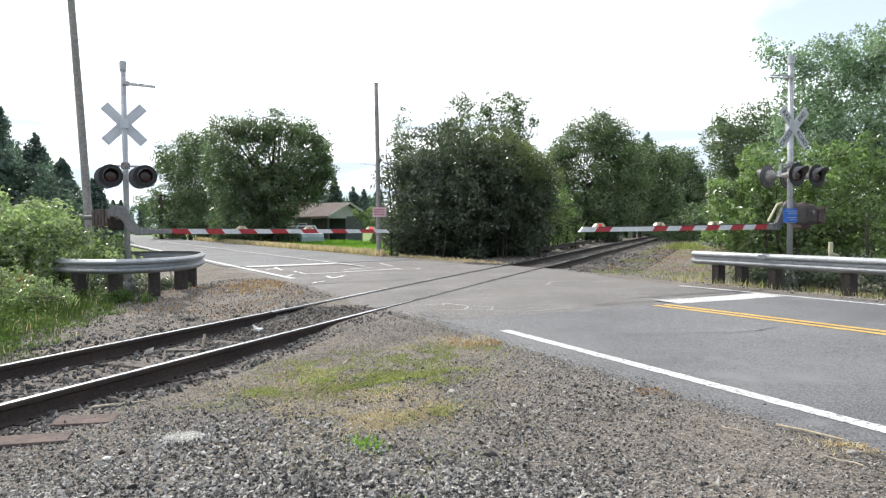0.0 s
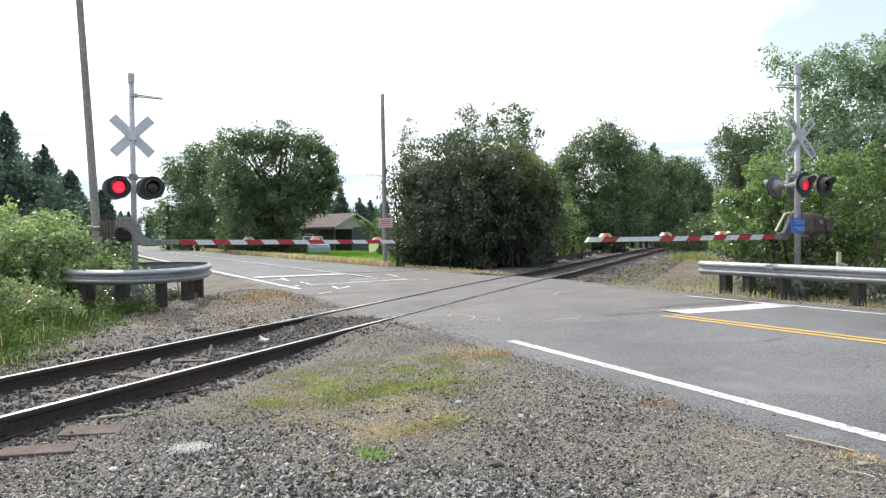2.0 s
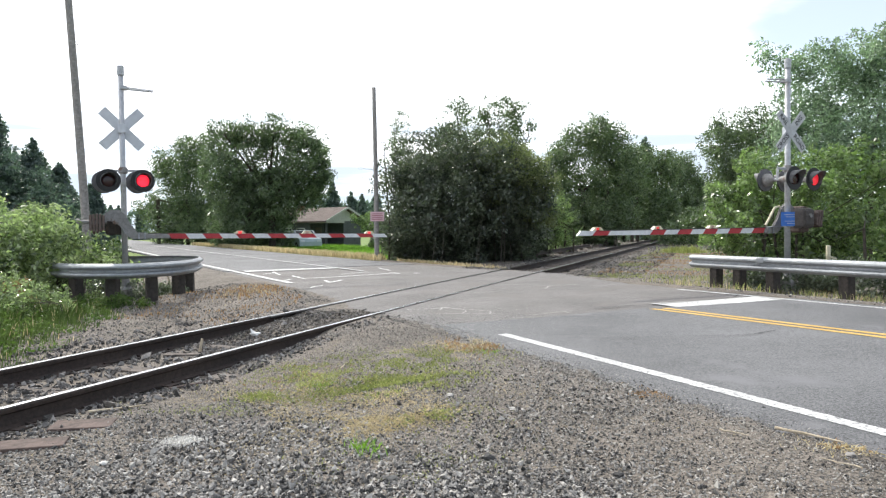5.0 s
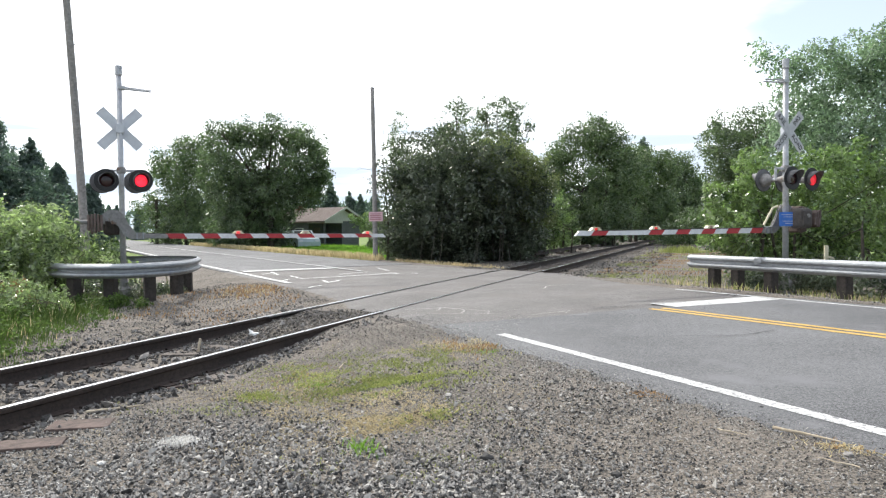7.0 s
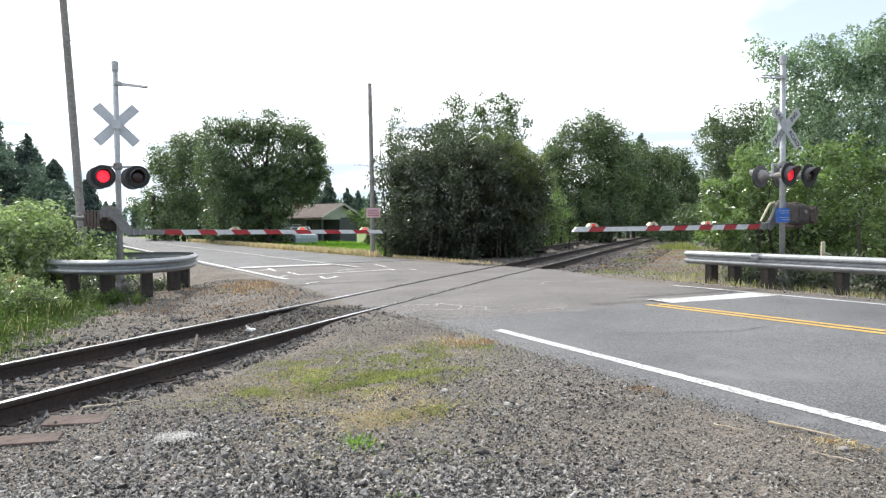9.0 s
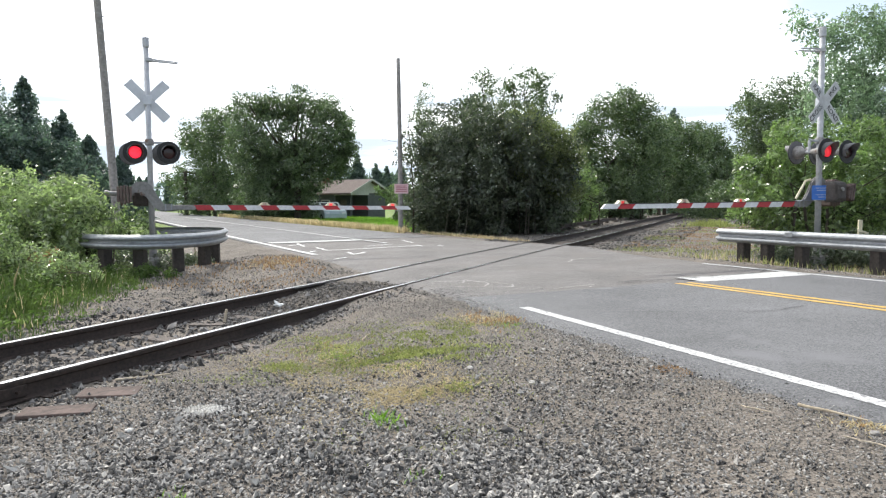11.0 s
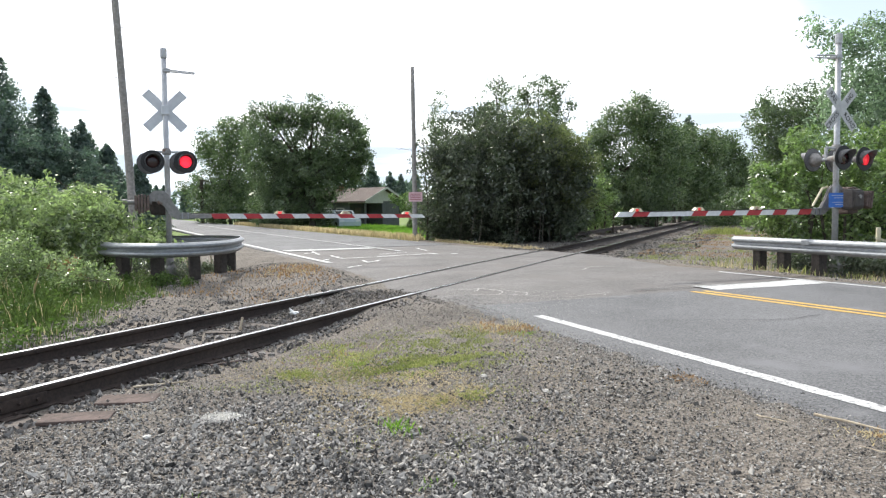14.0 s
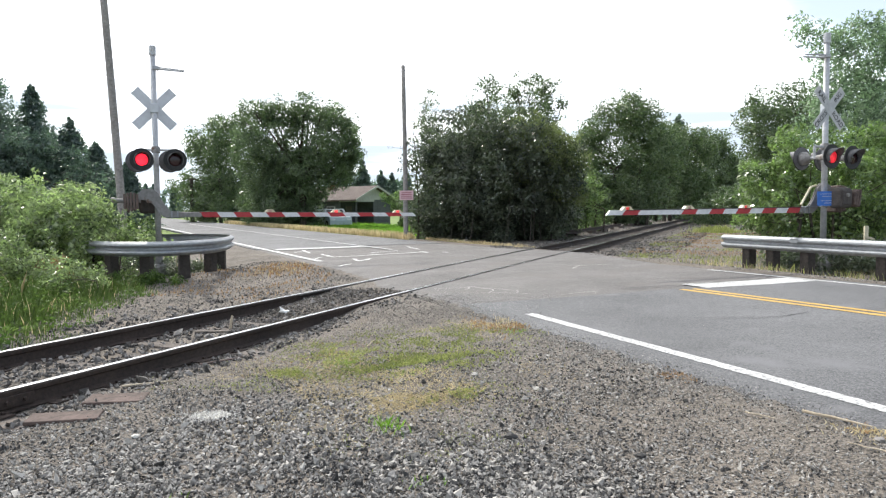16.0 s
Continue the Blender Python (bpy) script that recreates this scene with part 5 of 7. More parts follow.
        bm.faces.new(a)
        bm.faces.new(b[::-1])
        for k in range(len(a)):
            bm.faces.new((a[k], b[k], b[(k + 1) % len(a)], a[(k + 1) % len(a)]))
        bmesh.ops.recalc_face_normals(bm, faces=bm.faces)
        bmesh.ops.bevel(bm, geom=[e for e in bm.edges if e.calc_face_angle(0) > 1.2], offset=0.004, segments=1, affect="EDGES")
        part("swing_plate", bm, M["cast"], sig, "grey swing plate")
    tall = 0.20 if blue else 0.0
    for k in range(5):
        bm = BM()
        box(bm, (-0.70 + 0.066 * k, -0.17, az + 0.31 - 0.35 * tall), (0.054, 0.27 + 0.3 * tall, 0.42 + tall - 0.03 * abs(k - 2)), None, 0.012)
        part("counterweight", bm, M["rust"], sig, "rusty counterweight slab")
    for k in range(3):
        bm = BM()
        box(bm, (-0.66 + 0.075 * k, 0.27, az + 0.25), (0.06, 0.25, 0.40 - 0.05 * k), Matrix.Rotation(radians(-8), 4, "Y"), 0.025)
        part("counterweight", bm, M["rust"], sig, "rusty counterweight slab")
    bm = BM()
    rod(bm, (-0.98, -0.17, az + 0.33), (-0.36, -0.17, az + 0.33), 0.05, 0.05, 12)
    rod(bm, (-0.98, -0.17, az + 0.33), (-0.90, -0.17, az + 0.33), 0.075, 0.075, 12)
    part("counterweight_bar", bm, M["cast"], sig)
    # gate arm with alternating slanted bands
    gate = new("gate_arm")
    gate.parent = sig
    gate.matrix_basis = pose(0, -0.178, az, 0, droop, 0)
    tagged(gate, "red and white striped gate arm, lowered")
    bm = BM()
    box(bm, ((0.35 + start) / 2, 0, 0), (start - 0.35, 0.05, 0.105), None, 0.006)
    part("arm_sleeve", bm, M["cast"], gate, "bare grey arm sleeve")
    s, k, wide = start, 0, (arm_len - start) / 14
    while s < arm_len - 0.01:
        e = s + wide
        lean = 0.045
        h0, h1 = 0.064 - 0.0028 * s, 0.064 - 0.0028 * e
        bm = BM()
        vs = [bm.verts.new((u, y, v)) for y in (-0.025, 0.025) for u, v in ((s + lean, -h0), (e + lean, -h1), (e - lean, h1), (s - lean, h0))]
        for f in ((0, 1, 2, 3), (7, 6, 5, 4), (0, 4, 5, 1), (1, 5, 6, 2), (2, 6, 7, 3), (3, 7, 4, 0)):
            bm.faces.new([vs[i] for i in f])
        bmesh.ops.recalc_face_normals(bm, faces=bm.faces)
        part("stripe", bm, M["white_sheet"] if k % 2 or (blue and k == 10) else M["red_sheet"], gate)
        s, k = e + 0.0015, k + 1
    for q, ph in zip(lamp_s, (phases[1], phases[0], "steady")):
        arm_lamp(gate, q, 0.064 - 0.0028 * q, ph, M["small_side_glow"] if blue else M["small_glow"])
    bm = BM()
    rod(bm, (0.5, 0.03, 0.064), (lamp_s[2], 0.03, 0.048), 0.008, 0.008, 6)
    part("lamp_cable", bm, M["black"], gate)
    if blue:
        bm = BM()
        box(bm, (0.06, -0.178, az + 0.075), (0.66, 0.16, 0.022), None, 0.005)
        box(bm, (0.06, 0.10, az + 0.075), (0.30, 0.09, 0.022), None, 0.005)
        part("shelf_plate", bm, M["galv"], sig, "grey shelf plate across the mast")
        # pale rod added to show the slanting edge of the swing plate
        bm = BM()
        rod(bm, (0.40, -0.26, az + 0.12), (0.10, -0.26, az + 0.52), 0.026, 0.026, 8)
        rod(bm, (0.10, -0.26, az + 0.52), (-0.06, -0.26, az + 0.55), 0.026, 0.026, 8)
        part("leaning_strut", bm, M["lamp_shell"], sig, "pale bent strut for the swing plate's edge")
    # straps holding the arm in its plates
    for x in (0.30, 0.43):
        bm = BM()
        box(bm, (x, -0.178, az), (0.035, 0.11, 0.155), None, 0.006)
        part("strap", bm, M["galv"], sig)
    if blue:
        bm = BM()
        m = Matrix.Translation((0.06, 0.14, Z(1.50))) @ Matrix.Rotation(radians(-38), 4, "Z")
        box(bm, m.translation, (0.42, 0.006, 0.32), Matrix.Rotation(radians(-38), 4, "Z"), 0.0)
        plate = part("emergency_sign", bm, M["sign_blue"], sig, "small blue sign with white lines of writing")
        for v, w in ((0.10, 0.30), (0.05, 0.22), (-0.05, 0.26), (-0.10, 0.16)):
            bm = BM()
            box(bm, m @ Vector((0, 0.005, v)), (w, 0.004, 0.010), Matrix.Rotation(radians(-38), 4, "Z"))
            part("writing_bar", bm, M["sign_white_shaded"], plate)
    return sig


LEFT_SIGNAL = crossing_signal((-7.35, 16.5), 25.1, 3.78, 2.56, 5.22, 1.29, (2.58, 4.25, 5.92), 6.38, ("b", "a"), False, False,
                              "silver crossing signal with crossbuck, flashers and lowered gate", 0.7)
RIGHT_SIGNAL = crossing_signal((7.98, 16.3), 205.1, 3.50, 2.40, 5.16, 1.25, (2.17, 3.72, 5.27), 5.70, ("a", "b"), True, True,
                               "silver crossing signal with blue plate and lowered gate", start=0.56)


# ---- guardrails ----
def beam_profile():
    """Two-wave steel beam, 0.31 high, as a closed thin section (side, up) with its face to the right of the way."""
    out = [(-0.0, 0.155), (-0.02, 0.145), (-0.075, 0.105), (-0.08, 0.075), (-0.07, 0.05), (-0.01, 0.02), (-0.01, -0.02), (-0.07, -0.05), (-0.08, -0.075), (-0.075, -0.105), (-0.02, -0.145), (-0.0, -0.155)]
    return out + [(u + 0.012, v) for u, v in reversed(out)]


def smooth_path(pts, n=8):
    """Catmull-Rom through points."""
    P = [Vector(p) for p in pts]
    P = [P[0] * 2 - P[1]] + P + [P[-1] * 2 - P[-2]]
    out = []
    for i in range(1, len(P) - 2):
        a, b, c, d = P[i - 1:i + 3]
        for k in range(n):
            t = k / n
            out.append(0.5 * ((2 * b) + (c - a) * t + (2 * a - 5 * b + 4 * c - d) * t * t + (3 * b - a - 3 * c + d) * t ** 3))
    out.append(P[-2])
    return out


def guardrail(label, pts, beam_z, posts, flip, post_size=(0.23, 0.2)):
    rail = thing("guardrail", label, "guardrail", "guardrails", Matrix.Identity(4))
    bm = BM()
    prof = [(u * flip, v) for u, v in beam_profile()]
    sweep(bm, prof, [Vector((p.x, p.y, beam_z)) for p in pts])
    bmesh.ops.recalc_face_normals(bm, faces=bm.faces)
    beam = part("beam", bm, M["galv"], rail, "dull galvanised two-wave beam")
    for x, y, turn, top in posts:
        zb = float(ground_z(x, y))
        bm = BM()
        box(bm, (0, 0, (top + zb - 0.3) / 2), (post_size[0], post_size[1], top - zb + 0.3), None, 0.012)
        part("post", bm, M["post"], rail, "dark wooden post", at=pose(x, y, 0, 0, 0, turn))
    return rail, beam


def make_guardrails():
    loop = smooth_path([(-8.95, 16.3, 0), (-8.35, 15.35, 0), (-7.6, 14.75, 0), (-6.7, 14.5, 0), (-6.08, 14.85, 0), (-5.72, 15.75, 0), (-5.9, 17.2, 0), (-6.4, 18.5, 0), (-7.4, 19.1, 0), (-8.6, 19.0, 0)])
    rail, beam = guardrail("low galvanised guardrail curving round the signal mast", loop, 0.585,
                           [(-7.72, 14.98, -30, 0.66), (-6.83, 14.72, 0, 0.66), (-6.14, 15.0, 30, 0.66), (-5.92, 15.95, 75, 0.66), (-6.08, 17.1, 100, 0.66), (-8.5, 15.75, -50, 0.66)], 1)
    # the far guardrail runs straight along the road
    start = Vector((6.12, 17.25, 0))
    d = Vector((D1.x, D1.y, 0)) * -1
    pts = [start + d * s for s in np.linspace(0.0, 22, 40)]
    pts = [start - d * 0.10 + Vector((0.10, 0.08, 0))] + pts
    posts = []
    for s in (0.62, 1.30, 2.2, 3.9, 5.8, 7.7, 9.6, 11.5, 13.4, 15.3, 17.2):
        p = start + d * s + Vector((N1.x, N1.y, 0)) * 0.15
        posts.append((p.x, p.y, 25, 0.58))
    rail, beam = guardrail("straight galvanised guardrail on dark posts along the road", pts, 0.515, posts, 1)
    bm = BM()
    c = start + d * 2.05 - Vector((N1.x, N1.y, 0)) * 0.085
    box(bm, Vector((c.x, c.y, 0.60)), (0.010, 0.20, 0.10), Matrix.Rotation(math.atan2(N1.y, N1.x), 4, "Z"), 0.004)
    part("splice_plate", bm, M["galv"], rail)


make_guardrails()


# ---- poles and signs ----
def utility_pole(base, height, r0, r1, lean, label, arm=True):
    zb = float(ground_z(*base))
    pole = thing("utility_pole", label, "utility pole", "utility poles", Matrix.Translation((*base, zb)))
    top = Vector((lean, 0, height))
    bm = BM()
    pts = [(Vector((0, 0, -0.5)), r0)]
    for k in range(1, 9):
        t = k / 8
        nxt = Vector((lean * t + 0.02 * math.sin(3 * t), 0, -0.5 + (height + 0.5) * t))
        pts.append((nxt, r0 + (r1 - r0) * t))
    rings = [[bm.verts.new(p + Vector((r * math.cos(a * math.pi / 8), r * math.sin(a * math.pi / 8), 0))) for a in range(16)] for p, r in pts]
    for a, b in zip(rings, rings[1:]):
        for k in range(16):
            bm.faces.new((a[k], a[(k + 1) % 16], b[(k + 1) % 16], b[k]))
    bm.faces.new(rings[-1])
    part("shaft", bm, M["pole"], pole, smooth=True)
    if arm:
        # a slack wire loop near the top and two stub bolts
        z = 11.05
        x = lean * z / height
        for a, b, sag in (((x - 0.55, -0.1, z + 0.16), (x, -0.14, z - 0.02), 0.08), ((x, -0.14, z - 0.02), (x + 0.6, -0.1, z + 0.22), 0.08)):
            bm = BM()
            prev = Vector(a)
            for k in range(1, 7):
                t = k / 6
                nxt = Vector(a).lerp(Vector(b), t) - Vector((0, 0, sag * 4 * t * (1 - t)))
                rod(bm, prev, nxt, 0.011, 0.011, 5, False)
                prev = nxt
            part("wire", bm, M["galv"], pole, "slack wire loop")
        for z, sd in ((9.15, 1), (7.2, -1)):
            bm = BM()
            x = lean * z / height
            rod(bm, (x, -0.03, z), (x + sd * 0.26, -0.03, z + 0.01), 0.018, 0.018, 6)
            part("step_bolt", bm, M["galv"], pole)
    return pole


utility_pole((-13.85, 28.0), 12.6, 0.165, 0.125, -0.68, "tall weathered wooden utility pole leaning a little", True)
utility_pole((-2.9, 32.0), 7.75, 0.115, 0.085, -0.03, "plain grey wooden pole beside the thicket", False)


def pole_sign():
    zb = 1.95
    sign = thing("notice_sign", "faded pink notice sign nailed to a wooden pole", "sign", "", pose(-2.84, 31.86, zb, 0, 0, 4))
    bm = BM()
    box(bm, (0, 0, 0), (0.62, 0.012, 0.43), None, 0.003)
    part("panel", bm, M["sign_pink"], sign)
    for v, w in ((0.12, 0.44), (0.04, 0.50), (-0.04, 0.46), (-0.12, 0.50)):
        bm = BM()
        box(bm, (0, -0.009, v), (w, 0.006, 0.032))
        part("writing_bar", bm, M["sign_ink"], sign)


pole_sign()


def marker_post():
    zb = float(ground_z(9.3, 16.6))
    post = thing("marker_post", "short cream marker post among the weeds", "post", "", Matrix.Translation((9.25, 16.9, zb)))
    bm = BM()
    box(bm, (0, 0, 0.45), (0.085, 0.07, 1.22), None, 0.01)
    part("shaft", bm, M["lamp_shell"], post)
    bm = BM()
    box(bm, (0.05, -0.05, 0.78), (0.26, 0.02, 0.05), Matrix.Rotation(radians(18), 4, "Y"), 0.004)
    part("arm", bm, M["lamp_shell"], post)


marker_post()


# ---- house beyond the field ----
def make_house():
    """Long low house: local x runs from the gable end away along the ridge, local y across it."""
    gz, length, wide, eave, ridge = -0.45, 8.2, 5.6, 2.75, 3.98
    house = thing("house", "single-storey grey house with a brown shingle roof", "house", "", pose(-11.3, 70.0, gz, 0, 0, 146))
    # local +x points left and away, local -y points right and away from the near corner
    bm = BM()
    box(bm, (5.3, -wide / 2, eave / 2), (5.8, wide - 0.3, eave))
    body = part("wall", bm, M["shaded_wall_paint"], house, "grey siding")
    bm = BM()
    box(bm, (1.3, -4.1, eave / 2), (2.2, 2.6, eave))
    part("wall", bm, M["shaded_wall_paint"], house, "grey corner wall beside the porch")
    for k in range(12):
        bm = BM()
        box(bm, (5.3, -0.135, 0.15 + 0.215 * k), (5.8, 0.02, 0.20), Matrix.Rotation(radians(3), 4, "X"))
        part("siding_board", bm, M["shaded_wall_paint"], body)
    over = 0.45
    for side in (0, 1):
        y0 = over if side == 0 else -wide - over
        bm = BM()
        drop = (ridge - eave) / (wide / 2) * over
        a = [Vector((-over, -wide / 2, ridge)), Vector((length + over, -wide / 2, ridge)), Vector((length + over, y0, eave - drop)), Vector((-over, y0, eave - drop))]
        vs = [bm.verts.new(p) for p in a] + [bm.verts.new(p + Vector((0, 0, 0.14))) for p in a]
        for f in ((0, 1, 2, 3), (7, 6, 5, 4), (0, 4, 5, 1), (1, 5, 6, 2), (2, 6, 7, 3), (3, 7, 4, 0)):
            bm.faces.new([vs[i] for i in f])
        bmesh.ops.recalc_face_normals(bm, faces=bm.faces)
        roof = part("roof", bm, M["shingle"], house, "brown shingle roof slope")
        # courses of shingles stepping up the slope
        for k in range(14):
            t = (k + 0.5) / 14
            p, q = a[3].lerp(a[0], t), a[2].lerp(a[1], t)
            tilt = math.atan2(ridge - eave + drop, wide / 2 + over) * (-1 if side == 0 else 1)
            bm = BM()
            box(bm, (p + q) / 2 + Vector((0, 0, 0.152)), (length + 2 * over, 0.24, 0.022), Matrix.Rotation(tilt, 4, "X"))
            part("shingle_course", bm, M["shingle"], roof)
    bm = BM()
    tri = ((0.1, -wide + 0.1, eave - 0.05), (0.1, -0.1, eave - 0.05), (0.1, -wide / 2, ridge - 0.04))
    a = [bm.verts.new(p) for p in tri]
    c = [bm.verts.new((x + 0.1, y, z)) for x, y, z in tri]
    bm.faces.new(a)
    bm.faces.new(c[::-1])
    for k in range(3):
        bm.faces.new((a[k], c[k], c[(k + 1) % 3], a[(k + 1) % 3]))
    bmesh.ops.recalc_face_normals(bm, faces=bm.faces)
    part("gable", bm, M["gable_paint"], house, "cream boarded gable")
    for side in (-1, 1):
        bm = BM()
        p, q = Vector((-over + 0.02, -wide / 2 + side * (wide / 2 + over), eave - 0.12)), Vector((-over + 0.02, -wide / 2, ridge + 0.08))
        d = q - p
        box(bm, (p + q) / 2, (0.05, d.length, 0.2), Matrix.Rotation(math.atan2(d.z, d.y), 4, "X"))
        part("barge_board", bm, M["gable_paint"], house, "pale barge board")
    bm = BM()
    box(bm, (1.2, -0.12, eave - 0.14), (2.4, 0.12, 0.22))
    box(bm, (0.12, -1.4, eave - 0.14), (0.12, 2.7, 0.22))
    part("porch_beam", bm, M["gable_paint"], house)
    for x, y in ((0.14, -0.14), (2.3, -0.14), (0.14, -2.7)):
        bm = BM()
        box(bm, (x, y, (eave - 0.25) / 2), (0.13, 0.13, eave - 0.25))
        part("porch_post", bm, M["shaded_wall_paint"], house)
    bm = BM()
    box(bm, (5.6, -wide / 2 + 0.5, 4.1), (0.55, 0.55, 0.85), None, 0.02)
    part("chimney", bm, M["brick"], house, "short brick chimney")
    for x in (3.6, 5.4):
        bm = BM()
        box(bm, (x, -0.10, 1.55), (1.15, 0.06, 1.0), None, 0.01)
        w = part("window", bm, M["gable_paint"], house)
        bm = BM()
        box(bm, (x, -0.062, 1.55), (0.98, 0.02, 0.84))
        part("pane", bm, M["glass"], w)
    bm = BM()
    box(bm, (2.37, -1.4, 1.05), (0.05, 0.95, 2.05), None, 0.01)
    part("door", bm, M["tie"], house, "dark front door")


make_house()


def parked_car(m):
    """A small estate car: body with bonnet and cabin, glazing, wheels, lamps."""
    car = thing("car", "pale blue off-road car parked on the grass", "car", "", m)
    outline = [(-2.05, 0.35), (-2.1, 0.75), (-1.95, 0.98), (-1.75, 1.42), (0.35, 1.46), (1.0, 0.98), (1.95, 0.86), (2.1, 0.62), (2.08, 0.32)]
    bm = BM()
    rows = []
    for y, inset in ((-0.82, 0.0), (-0.78, 0.03), (0.78, 0.03), (0.82, 0.0)):
        rows.append([bm.verts.new((x, y * (0.88 if z > 1.1 else 1.0), z + inset * 0.3)) for x, z in outline])
    for a, b in zip(rows, rows[1:]):
        for k in range(len(outline)):
            bm.faces.new((a[k], a[(k + 1) % len(outline)], b[(k + 1) % len(outline)], b[k]))
    bm.faces.new(rows[0][::-1])
    bm.faces.new(rows[-1])
    bmesh.ops.recalc_face_normals(bm, faces=bm.faces)
    body = part("body", bm, M["car_paint"], car)
    for y in (-1, 1):
        for x0, x1 in ((-1.6, -0.75), (-0.68, 0.1)):
            bm = BM()
            vs = [bm.verts.new(p) for p in ((x0, y * 0.80, 1.02), (x1 + 0.25 * (x1 > 0), y * 0.80, 1.02), (x1, y * 0.735, 1.36), (x0 + 0.12, y * 0.735, 1.36))]
            bm.faces.new(vs)
            r = bmesh.ops.solidify(bm, geom=bm.faces[:], thickness=0.02)
            part("side_window", bm, M["glass"], body)
        for x in (-1.3, 1.3):
            bm = BM()
            rod(bm, (x, y * 0.66, 0.31), (x, y * 0.85, 0.31), 0.31, 0.31, 20)
            tyre = part("wheel", bm, M["tyre"], car)
            bm = BM()
            rod(bm, (x, y * 0.85, 0.31), (x, y * 0.862, 0.31), 0.19, 0.17, 16)
            part("rim", bm, M["chrome"], tyre)
        bm = BM()
        box(bm, (-2.06, y * 0.66, 0.82), (0.06, 0.18, 0.26), None, 0.01)
        part("tail_light", bm, M["red_sheet"], car)
        bm = BM()
        box(bm, (2.06, y * 0.6, 0.68), (0.06, 0.3, 0.14), None, 0.01)
        part("headlight", bm, M["white_sheet"], car)
    bm = BM()
    vs = [bm.verts.new(p) for p in ((-1.99, -0.66, 1.02), (-1.99, 0.66, 1.02), (-1.80, 0.6, 1.38), (-1.80, -0.6, 1.38))]
    bm.faces.new(vs)
    bmesh.ops.solidify(bm, geom=bm.faces[:], thickness=0.02)
    part("rear_window", bm, M["glass"], body)
    bm = BM()
    vs = [bm.verts.new(p) for p in ((0.44, -0.62, 1.42), (0.44, 0.62, 1.42), (1.0, 0.68, 1.02), (1.0, -0.68, 1.02))]
    bm.faces.new(vs)
    bmesh.ops.solidify(bm, geom=bm.faces[:], thickness=0.02)
    part("windscreen", bm, M["glass"], body)
    bm = BM()
    box(bm, (-2.12, 0, 0.45), (0.1, 1.5, 0.16), None, 0.02)
    part("bumper", bm, M["chrome"], car)


parked_car(pose(-12.7, 65.0, float(ground_z(-12.7, 65.0)), 0, 0, -62) @ Matrix.Scale(1.24, 4))


# ---- loose ground cover ----
def frame_of(x, y):
    """Track and road offsets of places: along and across each."""
    ts, tl = (x - X0.x) * TD.x + (y - X0.y) * TD.y, (x - X0.x) * TN.x + (y - X0.y) * TN.y
    s1, o1 = (x - X0.x) * D1.x + (y - X0.y) * D1.y, (x - X0.x) * N1.x + (y - X0.y) * N1.y
    s2, o2 = (x - X0.x) * D2.x + (y - X0.y) * D2.y, (x - X0.x) * N2.x + (y - X0.y) * N2.y
    s, o = np.where(s1 < 0, s1, s2), np.where(s1 < 0, o1, o2)
    return ts, tl, s, o


def blotch(x, y, scale, seed):
    """Smooth random field in 0..1 for patchy cover."""
    r = np.random.default_rng(seed)
    v = np.zeros_like(x)
    for k in range(7):
        a, ph, f = r.uniform(0, 2 * math.pi), r.uniform(0, 6.28), scale * r.uniform(0.5, 2.0)
        v += np.sin((x * math.cos(a) + y * math.sin(a)) * f + ph)
    return 1 / (1 + np.exp(-v * 1.1))


OCTA = np.array([(1, 0, 0), (0, 1, 0), (-1, 0, 0), (0, -1, 0), (0, 0, 1), (0, 0, -1)], float)
OCTA_F = np.array([(0, 1, 4), (1, 2, 4), (2, 3, 4), (3, 0, 4), (1, 0, 5), (2, 1, 5), (3, 2, 5), (0, 3, 5)])


def stones(name, label, x, y, size, material, seed, sink=0.25, lift=0.0):
    rng = np.random.default_rng(seed)
    n = len(x)
    r = size * np.exp(rng.normal(0, 0.38, n))
    v = OCTA[None] * rng.uniform(0.65, 1.2, (n, 6, 1)) + rng.normal(0, 0.18, (n, 6, 3))
    q = rng.normal(size=(n, 4))
    q /= np.linalg.norm(q, axis=1)[:, None]
    w, a, b, c = q.T
    Rm = np.stack([1 - 2 * (b * b + c * c), 2 * (a * b - c * w), 2 * (a * c + b * w), 2 * (a * b + c * w), 1 - 2 * (a * a + c * c), 2 * (b * c - a * w),
                   2 * (a * c - b * w), 2 * (b * c + a * w), 1 - 2 * (a * a + b * b)], 1).reshape(n, 3, 3)
    v = np.einsum("nij,nkj->nki", Rm, v * np.array((1.15, 0.82, 0.55))) * r[:, None, None]
    v += np.stack([x, y, ground_z(x, y) + r * sink + lift], 1)[:, None]
    f = (np.arange(n)[:, None, None] * 6 + OCTA_F[None]).reshape(-1, 3)
    me = raw_mesh(name, v.reshape(-1, 3), f, 3, material)
    me.polygons.foreach_set("use_smooth", np.zeros(len(f), bool))   # broken faces stay sharp
    ob = new(name, me)
    return tagged(ob, label, "gravel", kind="stuff")


def scatter(rng, n, x0, x1, y0, y1):
    return rng.uniform(x0, x1, n), rng.uniform(y0, y1, n)


